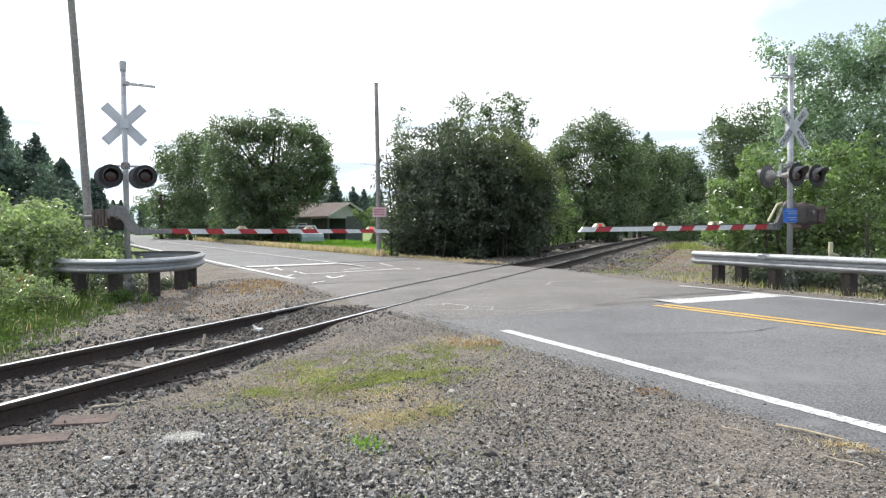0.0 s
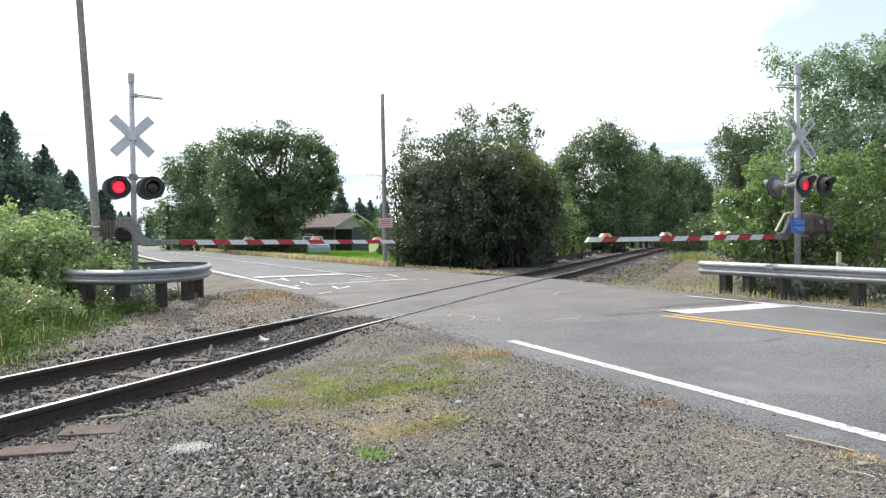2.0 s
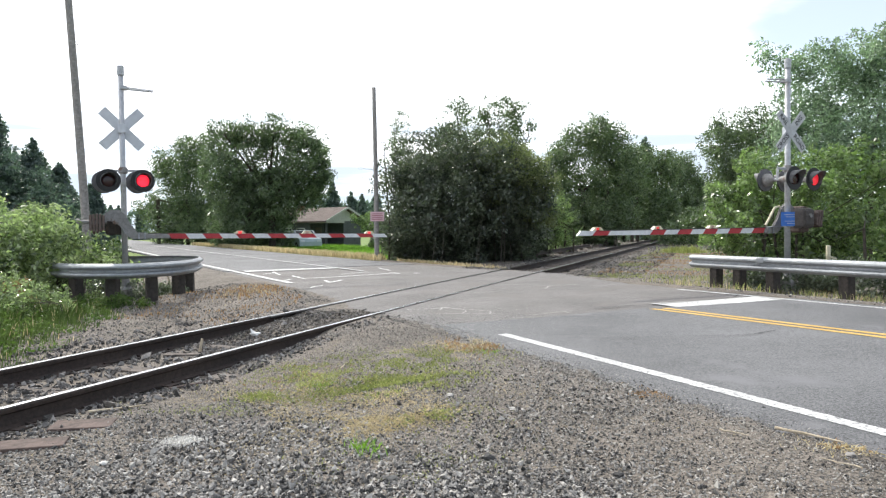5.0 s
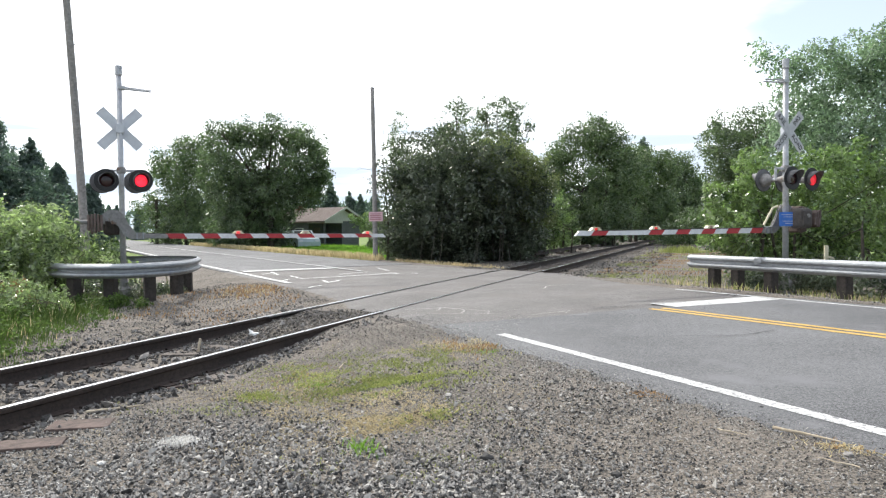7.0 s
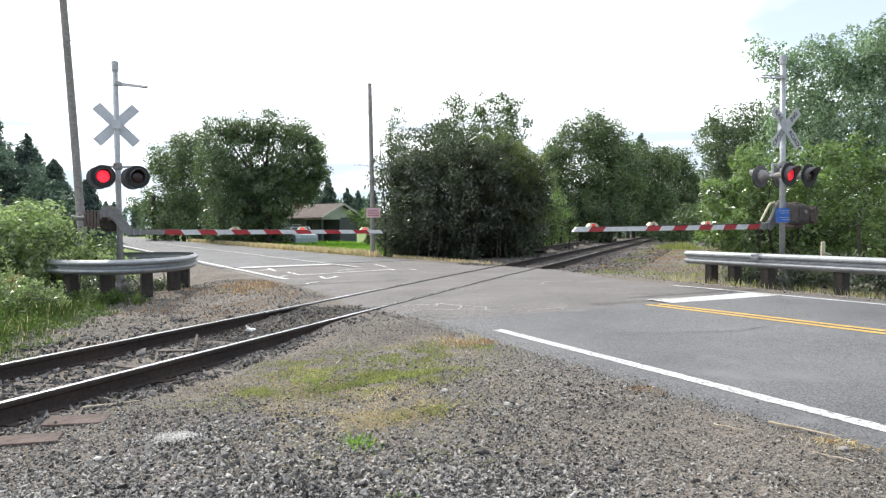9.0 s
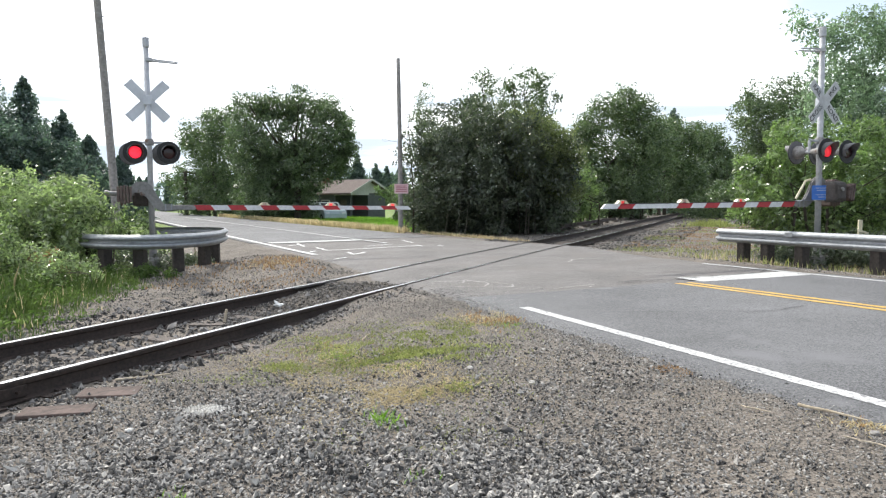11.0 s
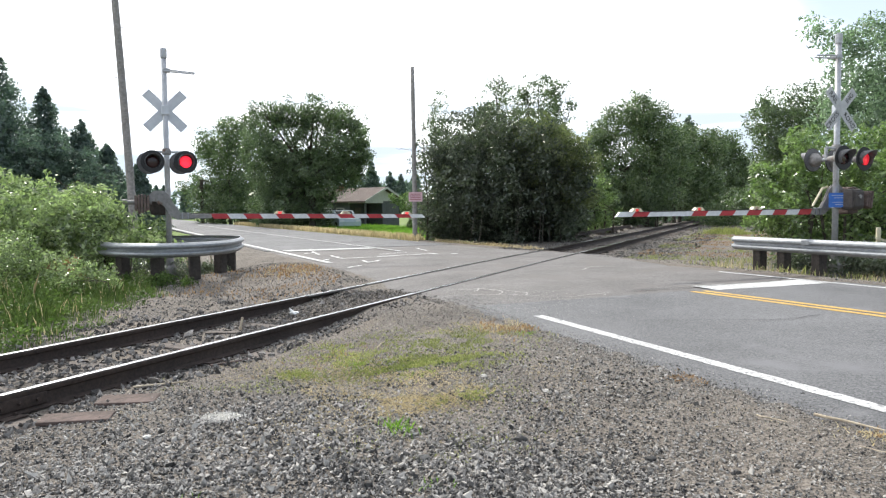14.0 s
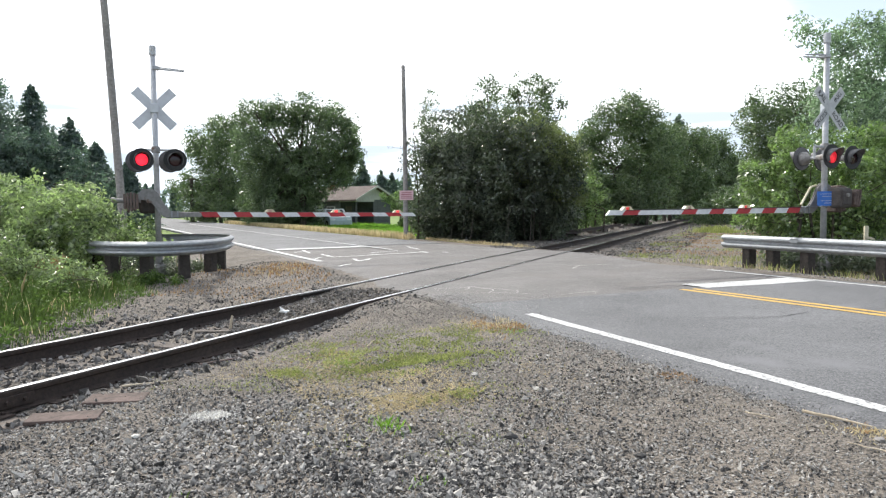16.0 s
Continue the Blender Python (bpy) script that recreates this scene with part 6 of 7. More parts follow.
def make_gravel():
    rng = np.random.default_rng(21)
    X, Y, S = [], [], []
    for y0, y1, dens, size in ((2.6, 4.3, 6600, 0.0115), (4.3, 5.6, 5200, 0.0108), (5.6, 7.4, 4300, 0.0100), (7.4, 10.8, 3000, 0.0102), (-2.5, 2.6, 1100, 0.0115)):
        half = max(0.70 * y1 + 0.2, 3.2)
        n = int(dens * (y1 - y0) * 2 * half)
        x, y = scatter(rng, n, -half, half, y0, y1)
        ts, tl, s, o = frame_of(x, y)
        thin = 0.6 + 0.4 * blotch(x, y, 1.6, 3)
        thin *= np.where((x > -1.6) & (x < 0.9) & (y > 4.6), 0.75 + 0.25 * (blotch(x, y, 3.0, 4) > 0.5), 1.0)
        thin *= np.where(((x + 1.93) / 0.16) ** 2 + ((y - 5.2) / 0.11) ** 2 < 1, 0.15, 1.0)
        thin *= np.where((((x + 0.6) / 0.5) ** 2 + ((y - 6.4) / 0.3) ** 2 < 1) | (((x + 0.4) / 0.35) ** 2 + ((y - 5.3) / 0.3) ** 2 < 1), 0.75, 1.0)
        # coarse stones lie in the middle near at hand; to both sides the ground is finer and sandier
        coarse = np.exp(-((x + 0.3) / 1.7) ** 2) * np.clip((6.8 - y) / 2.6, 0, 1) * (0.6 + 0.6 * blotch(x, y, 1.8, 66))
        thin *= 0.6 + 0.4 * coarse
        thin *= np.where(((x + 0.45) / 0.5) ** 2 + ((y - 5.65) / 0.4) ** 2 < 1, 0.55, 1.0)
        edge = np.clip((-3.7 - o) / 0.7, 0.0, 1.0)
        keep = (tl > 0.95) & (o < -3.62) & (rng.random(n) < thin * (0.25 + 0.75 * edge))
        X.append(x[keep]); Y.append(y[keep]); S.append(np.full(keep.sum(), size) * (0.64 + 0.45 * coarse[keep]) * (0.75 + 0.5 * blotch(x[keep], y[keep], 1.2, 5)))
    stones("gravel", "loose grey crushed gravel on the verge", np.concatenate(X), np.concatenate(Y), np.concatenate(S), M["stone"], 1, 0.3)
    # ballast in and beside the track on the near side
    n = 15000
    ts, tl = rng.uniform(-16, -5.6, n), rng.uniform(-2.5, 1.25, n)
    keep = (np.abs(np.abs(tl) - GAUGE) > 0.085) & (rng.random(n) < np.where(ts > -8.0, 0.35, 1.0)) & (rng.random(n) < np.where(tl < -1.4, 0.45, 1.0))
    ts, tl = ts[keep], tl[keep]
    x, y = X0.x + TD.x * ts + TN.x * tl, X0.y + TD.y * ts + TN.y * tl
    stones("ballast", "dark railway ballast between and beside the rails", x, y, np.full(len(x), 0.021), M["ballast"], 2, 0.3)
    # beyond the crossing
    n = 15000
    ts, tl = 6.2 + 40 * rng.random(n) ** 1.5, rng.uniform(-2.6, 3.6, n)
    keep = np.abs(np.abs(tl) - GAUGE) > 0.09
    ts, tl = ts[keep], tl[keep]
    x, y = X0.x + TD.x * ts + TN.x * tl, X0.y + TD.y * ts + TN.y * tl
    stones("ballast", "dark railway ballast beyond the crossing", x, y, np.full(len(x), 0.024), M["ballast"], 3, 0.3)
    # shoulder around the guardrail loop and beside the far road edge
    n = 16000
    x, y = scatter(rng, n, -9, -1.5, 9.0, 19.0)
    ts, tl, s, o = frame_of(x, y)
    keep = (tl < -1.0) & (o < -3.95) & (tl > -7.5)
    stones("gravel", "fine gravel shoulder round the guardrail", x[keep], y[keep], np.full(keep.sum(), 0.0125), M["ballast"], 4)
    n = 9000
    x, y = scatter(rng, n, 2.5, 12, 12.0, 26.0)
    ts, tl, s, o = frame_of(x, y)
    keep = (tl > 1.0) & (o > 3.9) & (tl < 9)
    stones("gravel", "fine gravel shoulder behind the road edge", x[keep], y[keep], np.full(keep.sum(), 0.015), M["stone"], 5)


make_gravel()


def make_grit():
    """Sand and small stones strayed onto the asphalt edges, and dark fines between the rails at the crossing."""
    rng = np.random.default_rng(91)
    n = 12000
    s, d = rng.uniform(-16.0, -5.0, n), rng.exponential(0.15, n)
    o = -4.0 + d
    p = np.array([road_at(a, b) for a, b in zip(s, o)])
    keep = (d < 0.75) & (rng.random(n) < 0.35 + 0.65 * blotch(p[:, 0], p[:, 1], 2.5, 61)) & (o < -3.40 + 0.5 * (s > -7.2))
    stones("grit", "sandy grit strayed over the asphalt edge", p[keep, 0], p[keep, 1], np.full(keep.sum(), 0.0050), M["stone"], 71, 0.2, np.where(o[keep] > -3.7, 0.066, 0.0))
    n = 9000
    s, o = rng.normal(-6.55, 0.75, n), -3.7 + np.abs(rng.normal(0, 0.9, n))
    p = np.array([road_at(a, b) for a, b in zip(s, o)])
    keep = (rng.random(n) < 0.25 + 0.75 * blotch(p[:, 0], p[:, 1], 3.0, 62)) & (o < -0.6)
    stones("grit", "pale sandy dust on the worn asphalt", p[keep, 0], p[keep, 1], np.full(keep.sum(), 0.0048), M["grit"], 72, 0.0, 0.067)
    n = 5200
    ts, tl = rng.uniform(-9.0, -5.9, n), rng.uniform(-0.68, 0.68, n)
    x, y = X0.x + TD.x * ts + TN.x * tl, X0.y + TD.y * ts + TN.y * tl
    stones("grit", "dark fines between the rails beside the crossing", x, y, np.full(n, 0.011), M["soil_grit"], 73, 0.3, 0.01)


def blades(name, label, x, y, height, width, material, seed, category="grass", lean=0.35):
    """Bent grass blades, three corners each pair of faces."""
    rng = np.random.default_rng(seed)
    n = len(x)
    h = height * rng.uniform(0.45, 1.25, n)
    a = rng.uniform(0, 2 * math.pi, n)
    side = np.stack([np.cos(a), np.sin(a), np.zeros(n)], 1) * (width * rng.uniform(0.6, 1.3, n))[:, None]
    b = rng.uniform(0, 2 * math.pi, n)
    ben = np.stack([np.cos(b), np.sin(b), np.zeros(n)], 1) * (h * lean * rng.uniform(0.2, 1.4, n))[:, None]
    base = np.stack([x, y, ground_z(x, y) - 0.01], 1)
    mid = base + ben * 0.35 + np.stack([np.zeros(n), np.zeros(n), h * 0.6], 1)
    tip = base + ben + np.stack([np.zeros(n), np.zeros(n), h], 1)
    v = np.stack([base - side, base + side, mid + side * 0.7, tip, mid - side * 0.7], 1).reshape(-1, 3)
    f = np.arange(5 * n).reshape(n, 5)
    return tagged(new(name, raw_mesh(name, v, f, 5, material)), label, category, kind="stuff")


make_grit()


def make_grass():
    rng = np.random.default_rng(31)
    # green verge beside the near-side brambles, denser away from the track
    n = 36000
    ts, tl = rng.uniform(-15, -5.0, n), -1.2 - 6.5 * rng.random(n)
    x, y = X0.x + TD.x * ts + TN.x * tl, X0.y + TD.y * ts + TN.y * tl
    edge = 1.35 + 0.62 * np.clip(ts + 11.2, -1.0, 10)
    d = -tl - edge
    keep = (d + 0.5 * (blotch(x, y, 3.5, 8) - 0.5) > 0) & (rng.random(n) < 0.35 + 0.65 * np.clip(d, 0, 1))
    tall = (0.05 + 0.26 * np.clip(d / 2.2, 0, 1)) * (0.45 + 1.1 * blotch(x, y, 5.0, 18))
    blades("grass", "tall green verge grass below the brambles", x[keep], y[keep], tall[keep], 0.007, M["grass"], 1)
    m = keep & (rng.random(n) < 0.04)
    blades("dry_grass", "straw-coloured stems among the verge grass", x[m], y[m], tall[m] * 1.25, 0.006, M["dry_grass"], 2)
    # field strip beyond the road, green behind a straw-coloured edge
    n = 52000
    s, o = 11 + 50 * rng.random(n), 3.75 + 12 * rng.random(n) ** 1.6
    p = np.array([(X0.x + D2.x * a + N2.x * b, X0.y + D2.y * a + N2.y * b) for a, b in zip(s, o)])
    p_ok = p[:, 0] < -2.7
    p, s, o = p[p_ok], s[p_ok], o[p_ok]
    green = o + 0.5 * (blotch(p[:, 0], p[:, 1], 1.5, 9) - 0.5) > 6.2
    blades("field_grass", "bright green field grass beyond the road", p[green, 0], p[green, 1], np.full(green.sum(), 0.46), 0.022, M["field_blade"], 3)
    dry = ~green
    blades("dry_grass", "straw-coloured grass along the road edge", p[dry, 0], p[dry, 1], np.full(dry.sum(), 0.30), 0.02, M["dry_grass"], 4)
    # straw fringe between the crossing and the thicket
    n = 1300
    s, o = rng.uniform(5.5, 13.5, n), 4.55 + np.abs(rng.normal(0, 0.35, n))
    p = np.array([road_at(a, b) for a, b in zip(s, o)])
    blades("dry_grass", "straw fringe at the foot of the thicket", p[:, 0], p[:, 1], np.full(n, 0.16), 0.011, M["dry_grass"], 16)
    # rank tuft beside the track
    n = 1500
    x, y = rng.normal(14.2, 0.5, n), rng.normal(41.5, 0.8, n)
    blades("field_grass", "rank yellow-green grass tuft beside the track", x, y, 0.15 + 0.30 * rng.random(n), 0.014, M["weed"], 6)
    # weeds and dry stalks along the straight guardrail
    n = 6500
    s, o = rng.uniform(-24, -0.2, n), rng.uniform(4.15, 7.5, n)
    p = np.array([(X0.x + D1.x * a + N1.x * b, X0.y + D1.y * a + N1.y * b) for a, b in zip(s, o)])
    keep = blotch(p[:, 0], p[:, 1], 2.0, 10) > 0.42
    dry = rng.random(n) < 0.6
    blades("dry_grass", "dry stalks below the guardrail", p[keep & dry, 0], p[keep & dry, 1], np.full((keep & dry).sum(), 0.13), 0.007, M["dry_grass"], 5)
    blades("grass", "green weeds below the guardrail", p[keep & ~dry, 0], p[keep & ~dry, 1], np.full((keep & ~dry).sum(), 0.18), 0.009, M["weed"], 6)
    # patches on the lineside right of the track
    n = 9000
    ts, tl = rng.uniform(5.5, 30, n), rng.uniform(2.0, 6.5, n)
    x, y = X0.x + TD.x * ts + TN.x * tl, X0.y + TD.y * ts + TN.y * tl
    pat = blotch(x, y, 1.1, 12)
    blades("dry_grass", "dry reddish weeds on the lineside", x[pat > 0.66], y[pat > 0.66], np.full((pat > 0.66).sum(), 0.06), 0.010, M["rusty_weed"], 7)
    blades("grass", "yellow-green grass on the lineside", x[pat < 0.30], y[pat < 0.30], np.full((pat < 0.30).sum(), 0.09), 0.010, M["weed"], 8)
    # reddish patch by the loop guardrail
    n = 1500
    x, y = scatter(rng, n, -6.2, -2.8, 11.6, 16.5)
    ts, tl, s, o = frame_of(x, y)
    keep = (tl < -1.6) & (o < -4.2) & (blotch(x, y, 1.8, 14) > 0.45)
    blades("dry_grass", "dry reddish weeds on the shoulder", x[keep], y[keep], np.full(keep.sum(), 0.06), 0.008, M["rusty_weed"], 9)
    for k, (mt, num) in enumerate((("rusty_weed", 620), ("dry_grass", 260))):
        x, y = rng.normal(-4.45, 0.42, num), rng.normal(16.6, 0.9, num)
        ts, tl, s, o = frame_of(x, y)
        ok = o < -3.95
        blades("dry_grass", "orange dry weeds beside the road edge", x[ok], y[ok], np.full(ok.sum(), 0.07), 0.009, M[mt], 90 + k)
    # thin weeds in the foreground gravel
    n = 26000
    x, y = rng.normal(-1.05, 0.75, n), rng.normal(6.1, 0.7, n)
    ts, tl, s, o = frame_of(x, y)
    b = blotch(x, y, 3.2, 15) - 0.35 * step(-0.1, 0.7, x)
    keep = (tl > 1.0) & (o < -4.3) & (b + rng.normal(0, 0.16, n) > 0.62) & ((x > -1.3) | (y > 5.95)) & (rng.random(n) < 0.4)
    blades("weeds", "thin low weeds in the gravel", x[keep], y[keep], np.full(keep.sum(), 0.026), 0.006, M["weed"], 10, "weeds", 0.9)
    keep = (tl > 1.0) & (o < -4.3) & (b < 0.36)
    blades("dry_grass", "dead straw scattered in the gravel", x[keep], y[keep], np.full(keep.sum(), 0.02), 0.005, M["dry_grass"], 11, "grass", 1.4)
    # straw and chips over the whole foreground
    n = 2600
    x, y = scatter(rng, n, -3.5, 3.5, 2.9, 9.5)
    ts, tl, s, o = frame_of(x, y)
    keep = (tl > 1.0) & (o < -3.9)
    blades("dry_grass", "dead straw scattered over the gravel", x[keep], y[keep], np.full(keep.sum(), 0.018), 0.003, M["dry_grass"], 12, "grass", 2.6)
    # broad-leaved weeds low under the brambles
    n = 15000
    ts, tl = rng.uniform(-15, -4.5, n), -1.5 - 6.0 * rng.random(n)
    x, y = X0.x + TD.x * ts + TN.x * tl, X0.y + TD.y * ts + TN.y * tl
    d = -tl - (1.7 + 0.62 * np.clip(ts + 11.2, -1.0, 10))
    keep = d + 1.6 * (blotch(x, y, 4.0, 19) - 0.5) > 0.3
    x, y, d = x[keep], y[keep], d[keep]
    h = rng.random(len(x)) * np.clip(0.08 + 0.16 * d, 0.05, 0.6)
    P = np.stack([x, y, ground_z(x, y) + 0.02 + h], 1)
    O = np.tile((0.0, -0.3, 0.8), (len(x), 1))
    tagged(new("leafy_weeds", leaves_mesh("leafy_weeds", P, O, 0.034, rng, M["weed_leaf"])), "broad-leaved weeds below the brambles", "weeds", kind="stuff")
    # patches of weeds and straw in the gravel: middle, spread, number, height, width, material, lean
    for k, (cx, cy, sx, sy, num, h, w, mt, label, bend) in enumerate((
            (-0.62, 6.75, 0.46, 0.22, 2900, 0.030, 0.007, "weed", "green mat of low weeds in the gravel", 0.9),
            (-0.66, 6.72, 0.30, 0.14, 260, 0.030, 0.006, "grass", "green mat of low weeds in the gravel", 0.9),
            (-0.75, 6.70, 0.40, 0.22, 900, 0.024, 0.005, "dry_grass", "dead straw among the low weeds", 1.6),
            (-1.25, 7.4, 0.42, 0.48, 2300, 0.026, 0.006, "weed", "yellowish low weeds beside the rail", 0.9),
            (-1.35, 7.2, 0.36, 0.45, 450, 0.022, 0.005, "rusty_weed", "brown dry weeds beside the rail", 1.2),
            (-0.25, 7.75, 0.40, 0.34, 1700, 0.028, 0.006, "weed", "yellow-green low weeds in the gravel", 0.9),
            (0.36, 8.4, 0.20, 0.30, 300, 0.034, 0.007, "rusty_weed", "orange dry weeds near the road edge", 0.9),
            (0.30, 8.4, 0.24, 0.34, 420, 0.03, 0.006, "dry_grass", "orange dry weeds near the road edge", 0.9),
            (-0.45, 5.65, 0.28, 0.20, 2600, 0.022, 0.005, "dry_grass", "trodden dead straw on bare gravel", 2.2),
            (-0.15, 5.55, 0.14, 0.10, 420, 0.026, 0.006, "weed", "yellowish low weeds in the straw", 1.0),
            (2.62, 4.4, 0.16, 0.12, 300, 0.026, 0.005, "dry_grass", "trodden dead straw on bare gravel", 2.0),
            (2.66, 4.42, 0.12, 0.10, 90, 0.03, 0.006, "rusty_weed", "reddish dry weeds on bare gravel", 1.0),
            (1.75, 5.9, 0.18, 0.14, 320, 0.022, 0.005, "rusty_weed", "reddish dry weeds on bare gravel", 1.4),
            (-0.15, 8.3, 0.3, 0.3, 260, 0.022, 0.005, "dry_grass", "trodden dead straw on bare gravel", 2.2),
            (-1.7, 6.6, 0.12, 0.10, 300, 0.03, 0.007, "weed", "green low weeds beside the rail", 0.9),
            (-0.3, 4.55, 0.35, 0.2, 350, 0.024, 0.006, "weed", "thin weeds between the stones", 0.9))):
        num, h = int(num * 1.7), h * 1.2
        x, y = rng.normal(cx, sx, num), rng.normal(cy, sy, num)
        ok = blotch(x, y, 9.0, 100 + k) > 0.35
        blades("dry_grass" if mt in ("dry_grass", "rusty_weed") else "weeds", label, x[ok], y[ok], np.full(ok.sum(), h), w, M[mt], 40 + k, "grass" if mt == "dry_grass" else "weeds", bend)
    # single bright tufts
    for k, (cx, cy, num) in enumerate(((-0.53, 4.88, 44), (-0.66, 4.95, 14), (-0.46, 4.75, 10), (-0.25, 3.9, 24), (0.55, 7.9, 40), (-1.2, 6.9, 40), (-1.5, 3.6, 22), (0.1, 3.55, 16))):
        x, y = rng.normal(cx, 0.05, num), rng.normal(cy, 0.05, num)
        blades("grass_tuft", "small bright green tuft in the gravel", x, y, np.full(num, 0.085 if k < 3 else 0.05), 0.004, M["field_blade"], 20 + k, "grass", 0.7)


make_grass()


# ---- small things lying about ----
def lying_stick(a, b, r, material, label, name="stick", z=0.02):
    za, zb = float(ground_z(*a)) + z, float(ground_z(*b)) + z
    bm = BM()
    p, q = Vector((*a, za)), Vector((*b, zb))
    prev = p
    for k in range(1, 6):
        nxt = p.lerp(q, k / 5) + Vector((noise.noise(p + q * k) * 0.02, noise.noise(q + p * k) * 0.02, 0))
        rod(bm, prev, nxt, r * (1.1 - 0.1 * k), r * (1.0 - 0.1 * k), 7, True)
        prev = nxt
    tagged(part(name, bm, material), label, "stick")


lying_stick((2.25, 4.76), (2.52, 4.42), 0.011, M["dry_wood"], "broken bleached stick lying in the gravel")
lying_stick((-3.02, 6.0), (-2.62, 6.22), 0.012, M["dry_wood"], "pale splinter of wood beside the rail")
lying_stick((-2.70, 6.95), (-2.35, 7.25), 0.014, M["rust"], "reddish strip of bark beside the rail")
lying_stick((1.86, 4.72), (2.0, 4.58), 0.006, M["dry_wood"], "short pale twig in the gravel")
lying_stick((2.36, 3.95), (2.22, 4.12), 0.005, M["dry_wood"], "short pale twig in the gravel")
lying_stick((-1.1, 7.6), (-1.05, 7.9), 0.006, M["dry_wood"], "short pale twig in the gravel")


def upright_stake():
    zb = float(ground_z(-3.05, 9.0))
    bm = BM()
    rod(bm, (0, 0, -0.05), (0.04, 0.02, 0.17), 0.02, 0.016, 7)
    ob = part("stake", bm, M["dry_wood"], at=pose(-3.12, 9.05, zb))
    tagged(ob, "splintered pale stake standing in the ballast", "stick")


upright_stake()
lying_stick((-9.35, 13.9), (-7.95, 15.0), 0.012, M["litter"], "pale cable end hanging in the weeds", "cable", 0.35)


def stakes():
    for x, y, h, lean in ((-7.65, 20.0, 0.75, -0.10), (-8.45, 20.1, 0.5, 0.0)):
        bm = BM()
        rod(bm, (0, 0, -0.1), (lean, 0, h), 0.03, 0.026, 8)
        tagged(part("stake", bm, M["dry_wood"], at=pose(x, y, float(ground_z(x, y)))), "pale leaning stake behind the guardrail", "stake")
    bm = BM()
    box(bm, (0, 0, 0.08), (0.34, 0.2, 0.1), Matrix.Rotation(radians(20), 4, "Y"), 0.03)
    tagged(part("rock", bm, M["chalk"], at=pose(-7.75, 15.6, float(ground_z(-7.75, 15.6)), 0, 0, 25)), "pale rock lying behind the guardrail post", "rock")


stakes()


def crumpled_litter():
    rng = random.Random(3)
    bm = BM()
    bmesh.ops.create_icosphere(bm, subdivisions=2, radius=0.055)
    for v in bm.verts:
        v.co *= rng.uniform(0.55, 1.2)
        v.co.z *= 0.5
        v.co.x *= 1.3
    bm.verts.ensure_lookup_table()
    top = max(bm.verts, key=lambda v: v.co.z)
    top.co += Vector((-0.03, 0, 0.05))
    ob = part("litter", bm, M["litter"], at=pose(-2.70, 10.2, float(ground_z(-2.7, 10.2)) + 0.05, 0, 0, 15))
    tagged(ob, "crumpled white plastic litter between the rails", "litter")


crumpled_litter()


def pale_rubble():
    rng = np.random.default_rng(8)
    n = 1900
    x, y = rng.normal(-1.93, 0.085, n), rng.normal(5.2, 0.06, n)
    ob = stones("rubble", "patch of crushed white rock", x, y, np.full(n, 0.0055), M["chalk"], 9, 0.9)
    r = np.random.default_rng(9)
    for k, (cx, cy, sz, mt) in enumerate(((0.29, 4.60, 0.045, "dark_stone"), (1.02, 4.1, 0.032, "dark_stone"), (2.44, 4.2, 0.03, "ballast"), (-2.3, 4.75, 0.03, "chalk"), (0.06, 6.1, 0.03, "stone"), (0.55, 5.6, 0.03, "stone"))):
        bm = BM()
        bmesh.ops.create_icosphere(bm, subdivisions=2, radius=sz)
        for v in bm.verts:
            v.co *= r.uniform(0.75, 1.15)
            v.co.z *= 0.6
        st = part("stone", bm, M[mt], at=pose(cx, cy, float(ground_z(cx, cy)) + sz * 0.3))
        tagged(st, "single larger stone lying in the gravel", "stone")


pale_rubble()


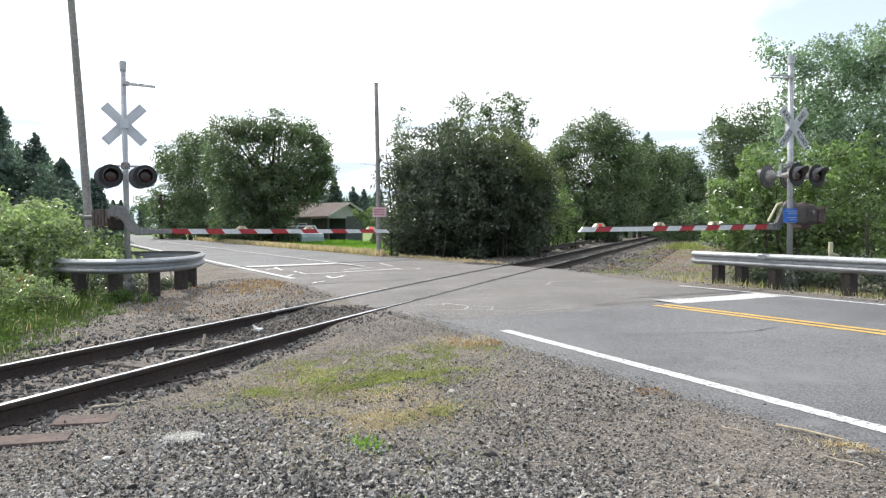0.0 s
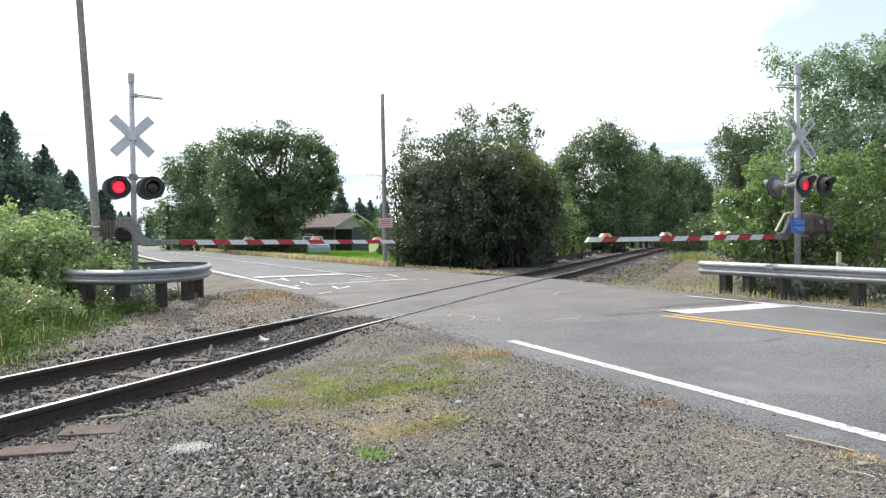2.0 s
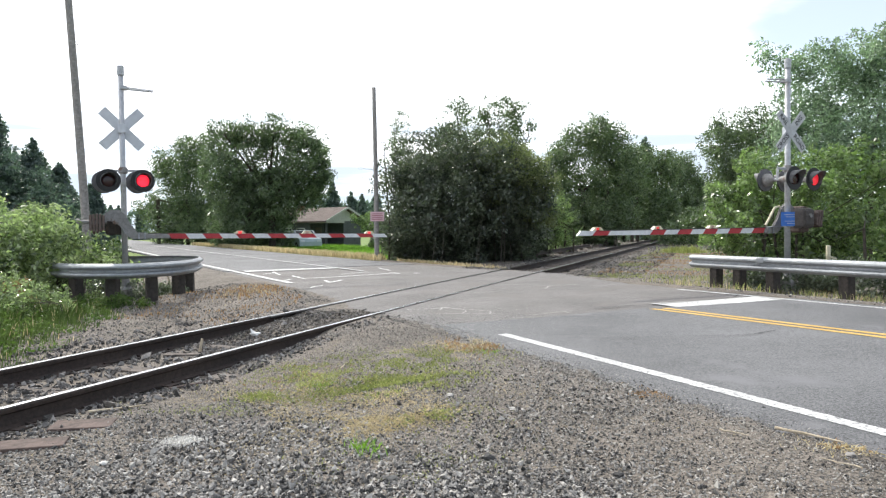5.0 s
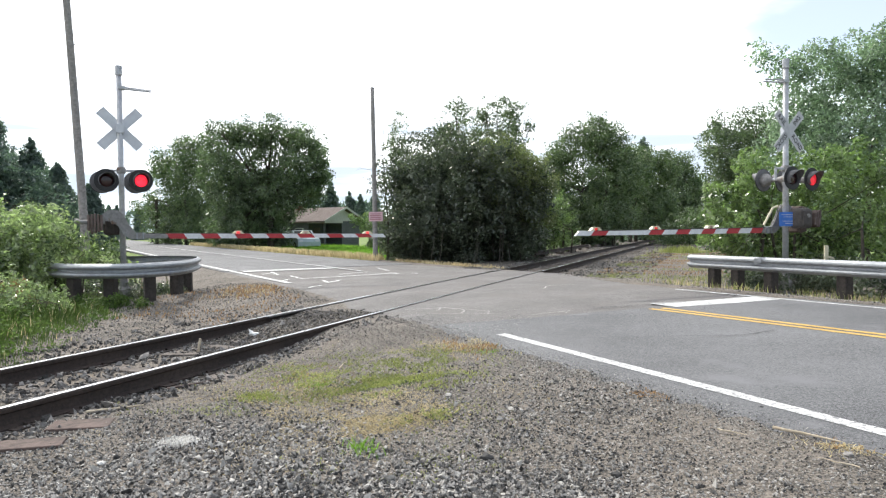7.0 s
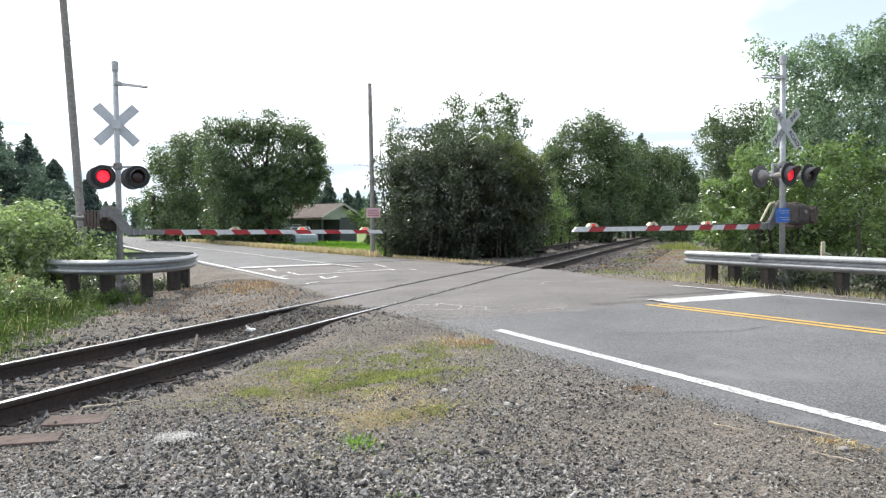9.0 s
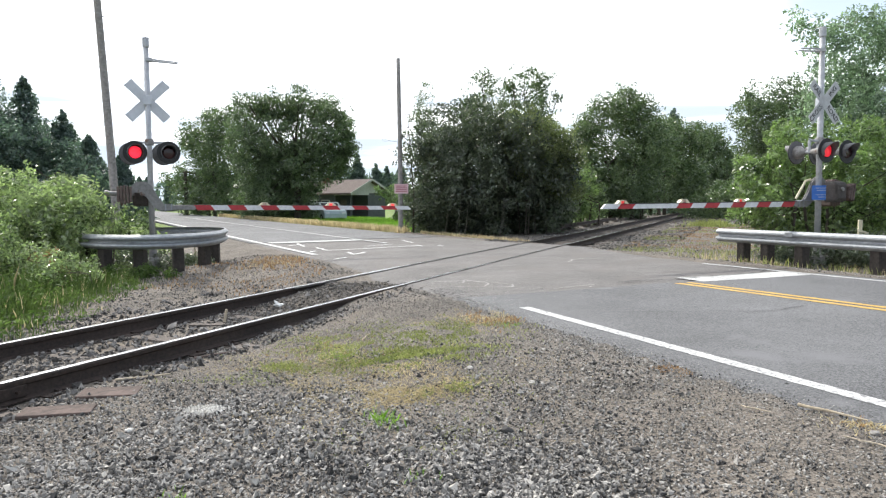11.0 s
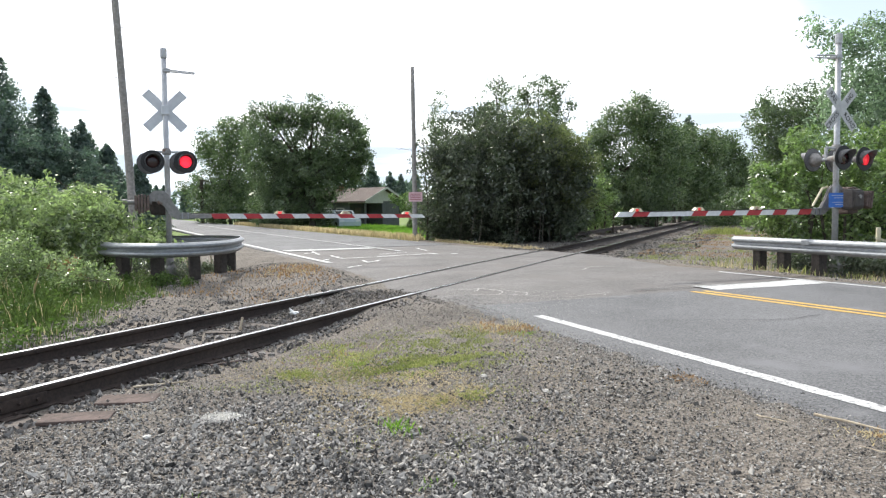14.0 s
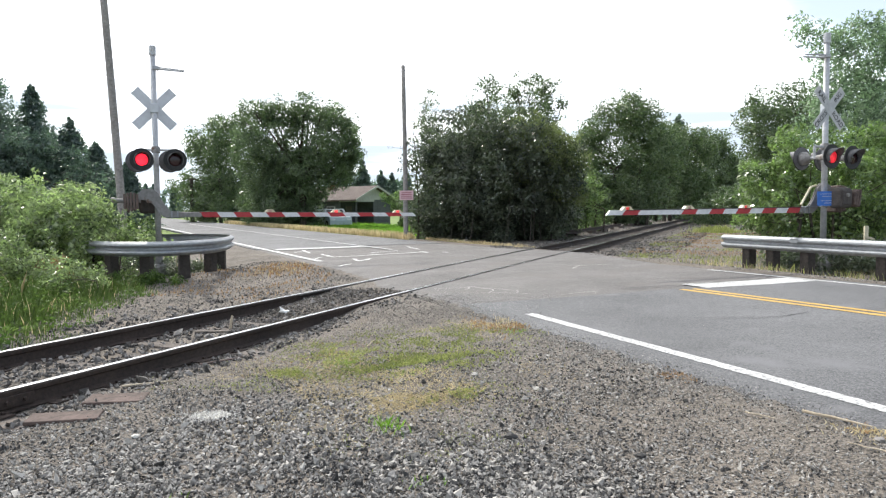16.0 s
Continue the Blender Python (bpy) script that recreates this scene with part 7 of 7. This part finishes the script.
def wood_scraps():
    """Flat weathered boards beside the rail, and old ties with a rail left by the thicket."""
    for x, y, rz, sx, sy, mt, label in ((-2.9, 5.67, 12, 0.46, 0.28, "red_tie", "reddish worn tie end beside the rail"), (-3.02, 5.12, 16, 0.5, 0.24, "red_tie", "split weathered tie end beside the rail"),
                                        (-3.25, 8.85, 8, 0.45, 0.12, "tie", "weathered wood scrap in the ballast")):
        bm = BM()
        box(bm, (0, 0, 0), (sx, sy, 0.03), None, 0.008)
        ob = part("board", bm, M[mt], at=pose(x, y, float(ground_z(x, y)) + 0.008, 0, 1, rz))
        tagged(ob, label, "board")
    rr = random.Random(12)
    for k in range(13):
        bm = BM()
        box(bm, (0, 0, 0), (0.23, 2.5, 0.18), None, 0.012)
        p = track_at(18.5 + 1.75 * k, -2.95 - 0.5 * (k % 2) - rr.uniform(0, 0.25), 0)
        ob = part("old_tie", bm, M["tie"], at=pose(p.x, p.y, float(ground_z(p.x, p.y)) + 0.09, 0, 0, -20 + 5 * (k % 3)))
        tagged(ob, "discarded weathered tie lying beside the track", "railway tie", "discarded ties")
    bm = BM()
    sweep(bm, rail_profile(), [track_at(s, -2.6, 0.17) for s in (18, 24, 33)])
    tagged(part("loose_rail", bm, M["rail_side"]), "rusty spare rail lying on old ties", "rail")


wood_scraps()


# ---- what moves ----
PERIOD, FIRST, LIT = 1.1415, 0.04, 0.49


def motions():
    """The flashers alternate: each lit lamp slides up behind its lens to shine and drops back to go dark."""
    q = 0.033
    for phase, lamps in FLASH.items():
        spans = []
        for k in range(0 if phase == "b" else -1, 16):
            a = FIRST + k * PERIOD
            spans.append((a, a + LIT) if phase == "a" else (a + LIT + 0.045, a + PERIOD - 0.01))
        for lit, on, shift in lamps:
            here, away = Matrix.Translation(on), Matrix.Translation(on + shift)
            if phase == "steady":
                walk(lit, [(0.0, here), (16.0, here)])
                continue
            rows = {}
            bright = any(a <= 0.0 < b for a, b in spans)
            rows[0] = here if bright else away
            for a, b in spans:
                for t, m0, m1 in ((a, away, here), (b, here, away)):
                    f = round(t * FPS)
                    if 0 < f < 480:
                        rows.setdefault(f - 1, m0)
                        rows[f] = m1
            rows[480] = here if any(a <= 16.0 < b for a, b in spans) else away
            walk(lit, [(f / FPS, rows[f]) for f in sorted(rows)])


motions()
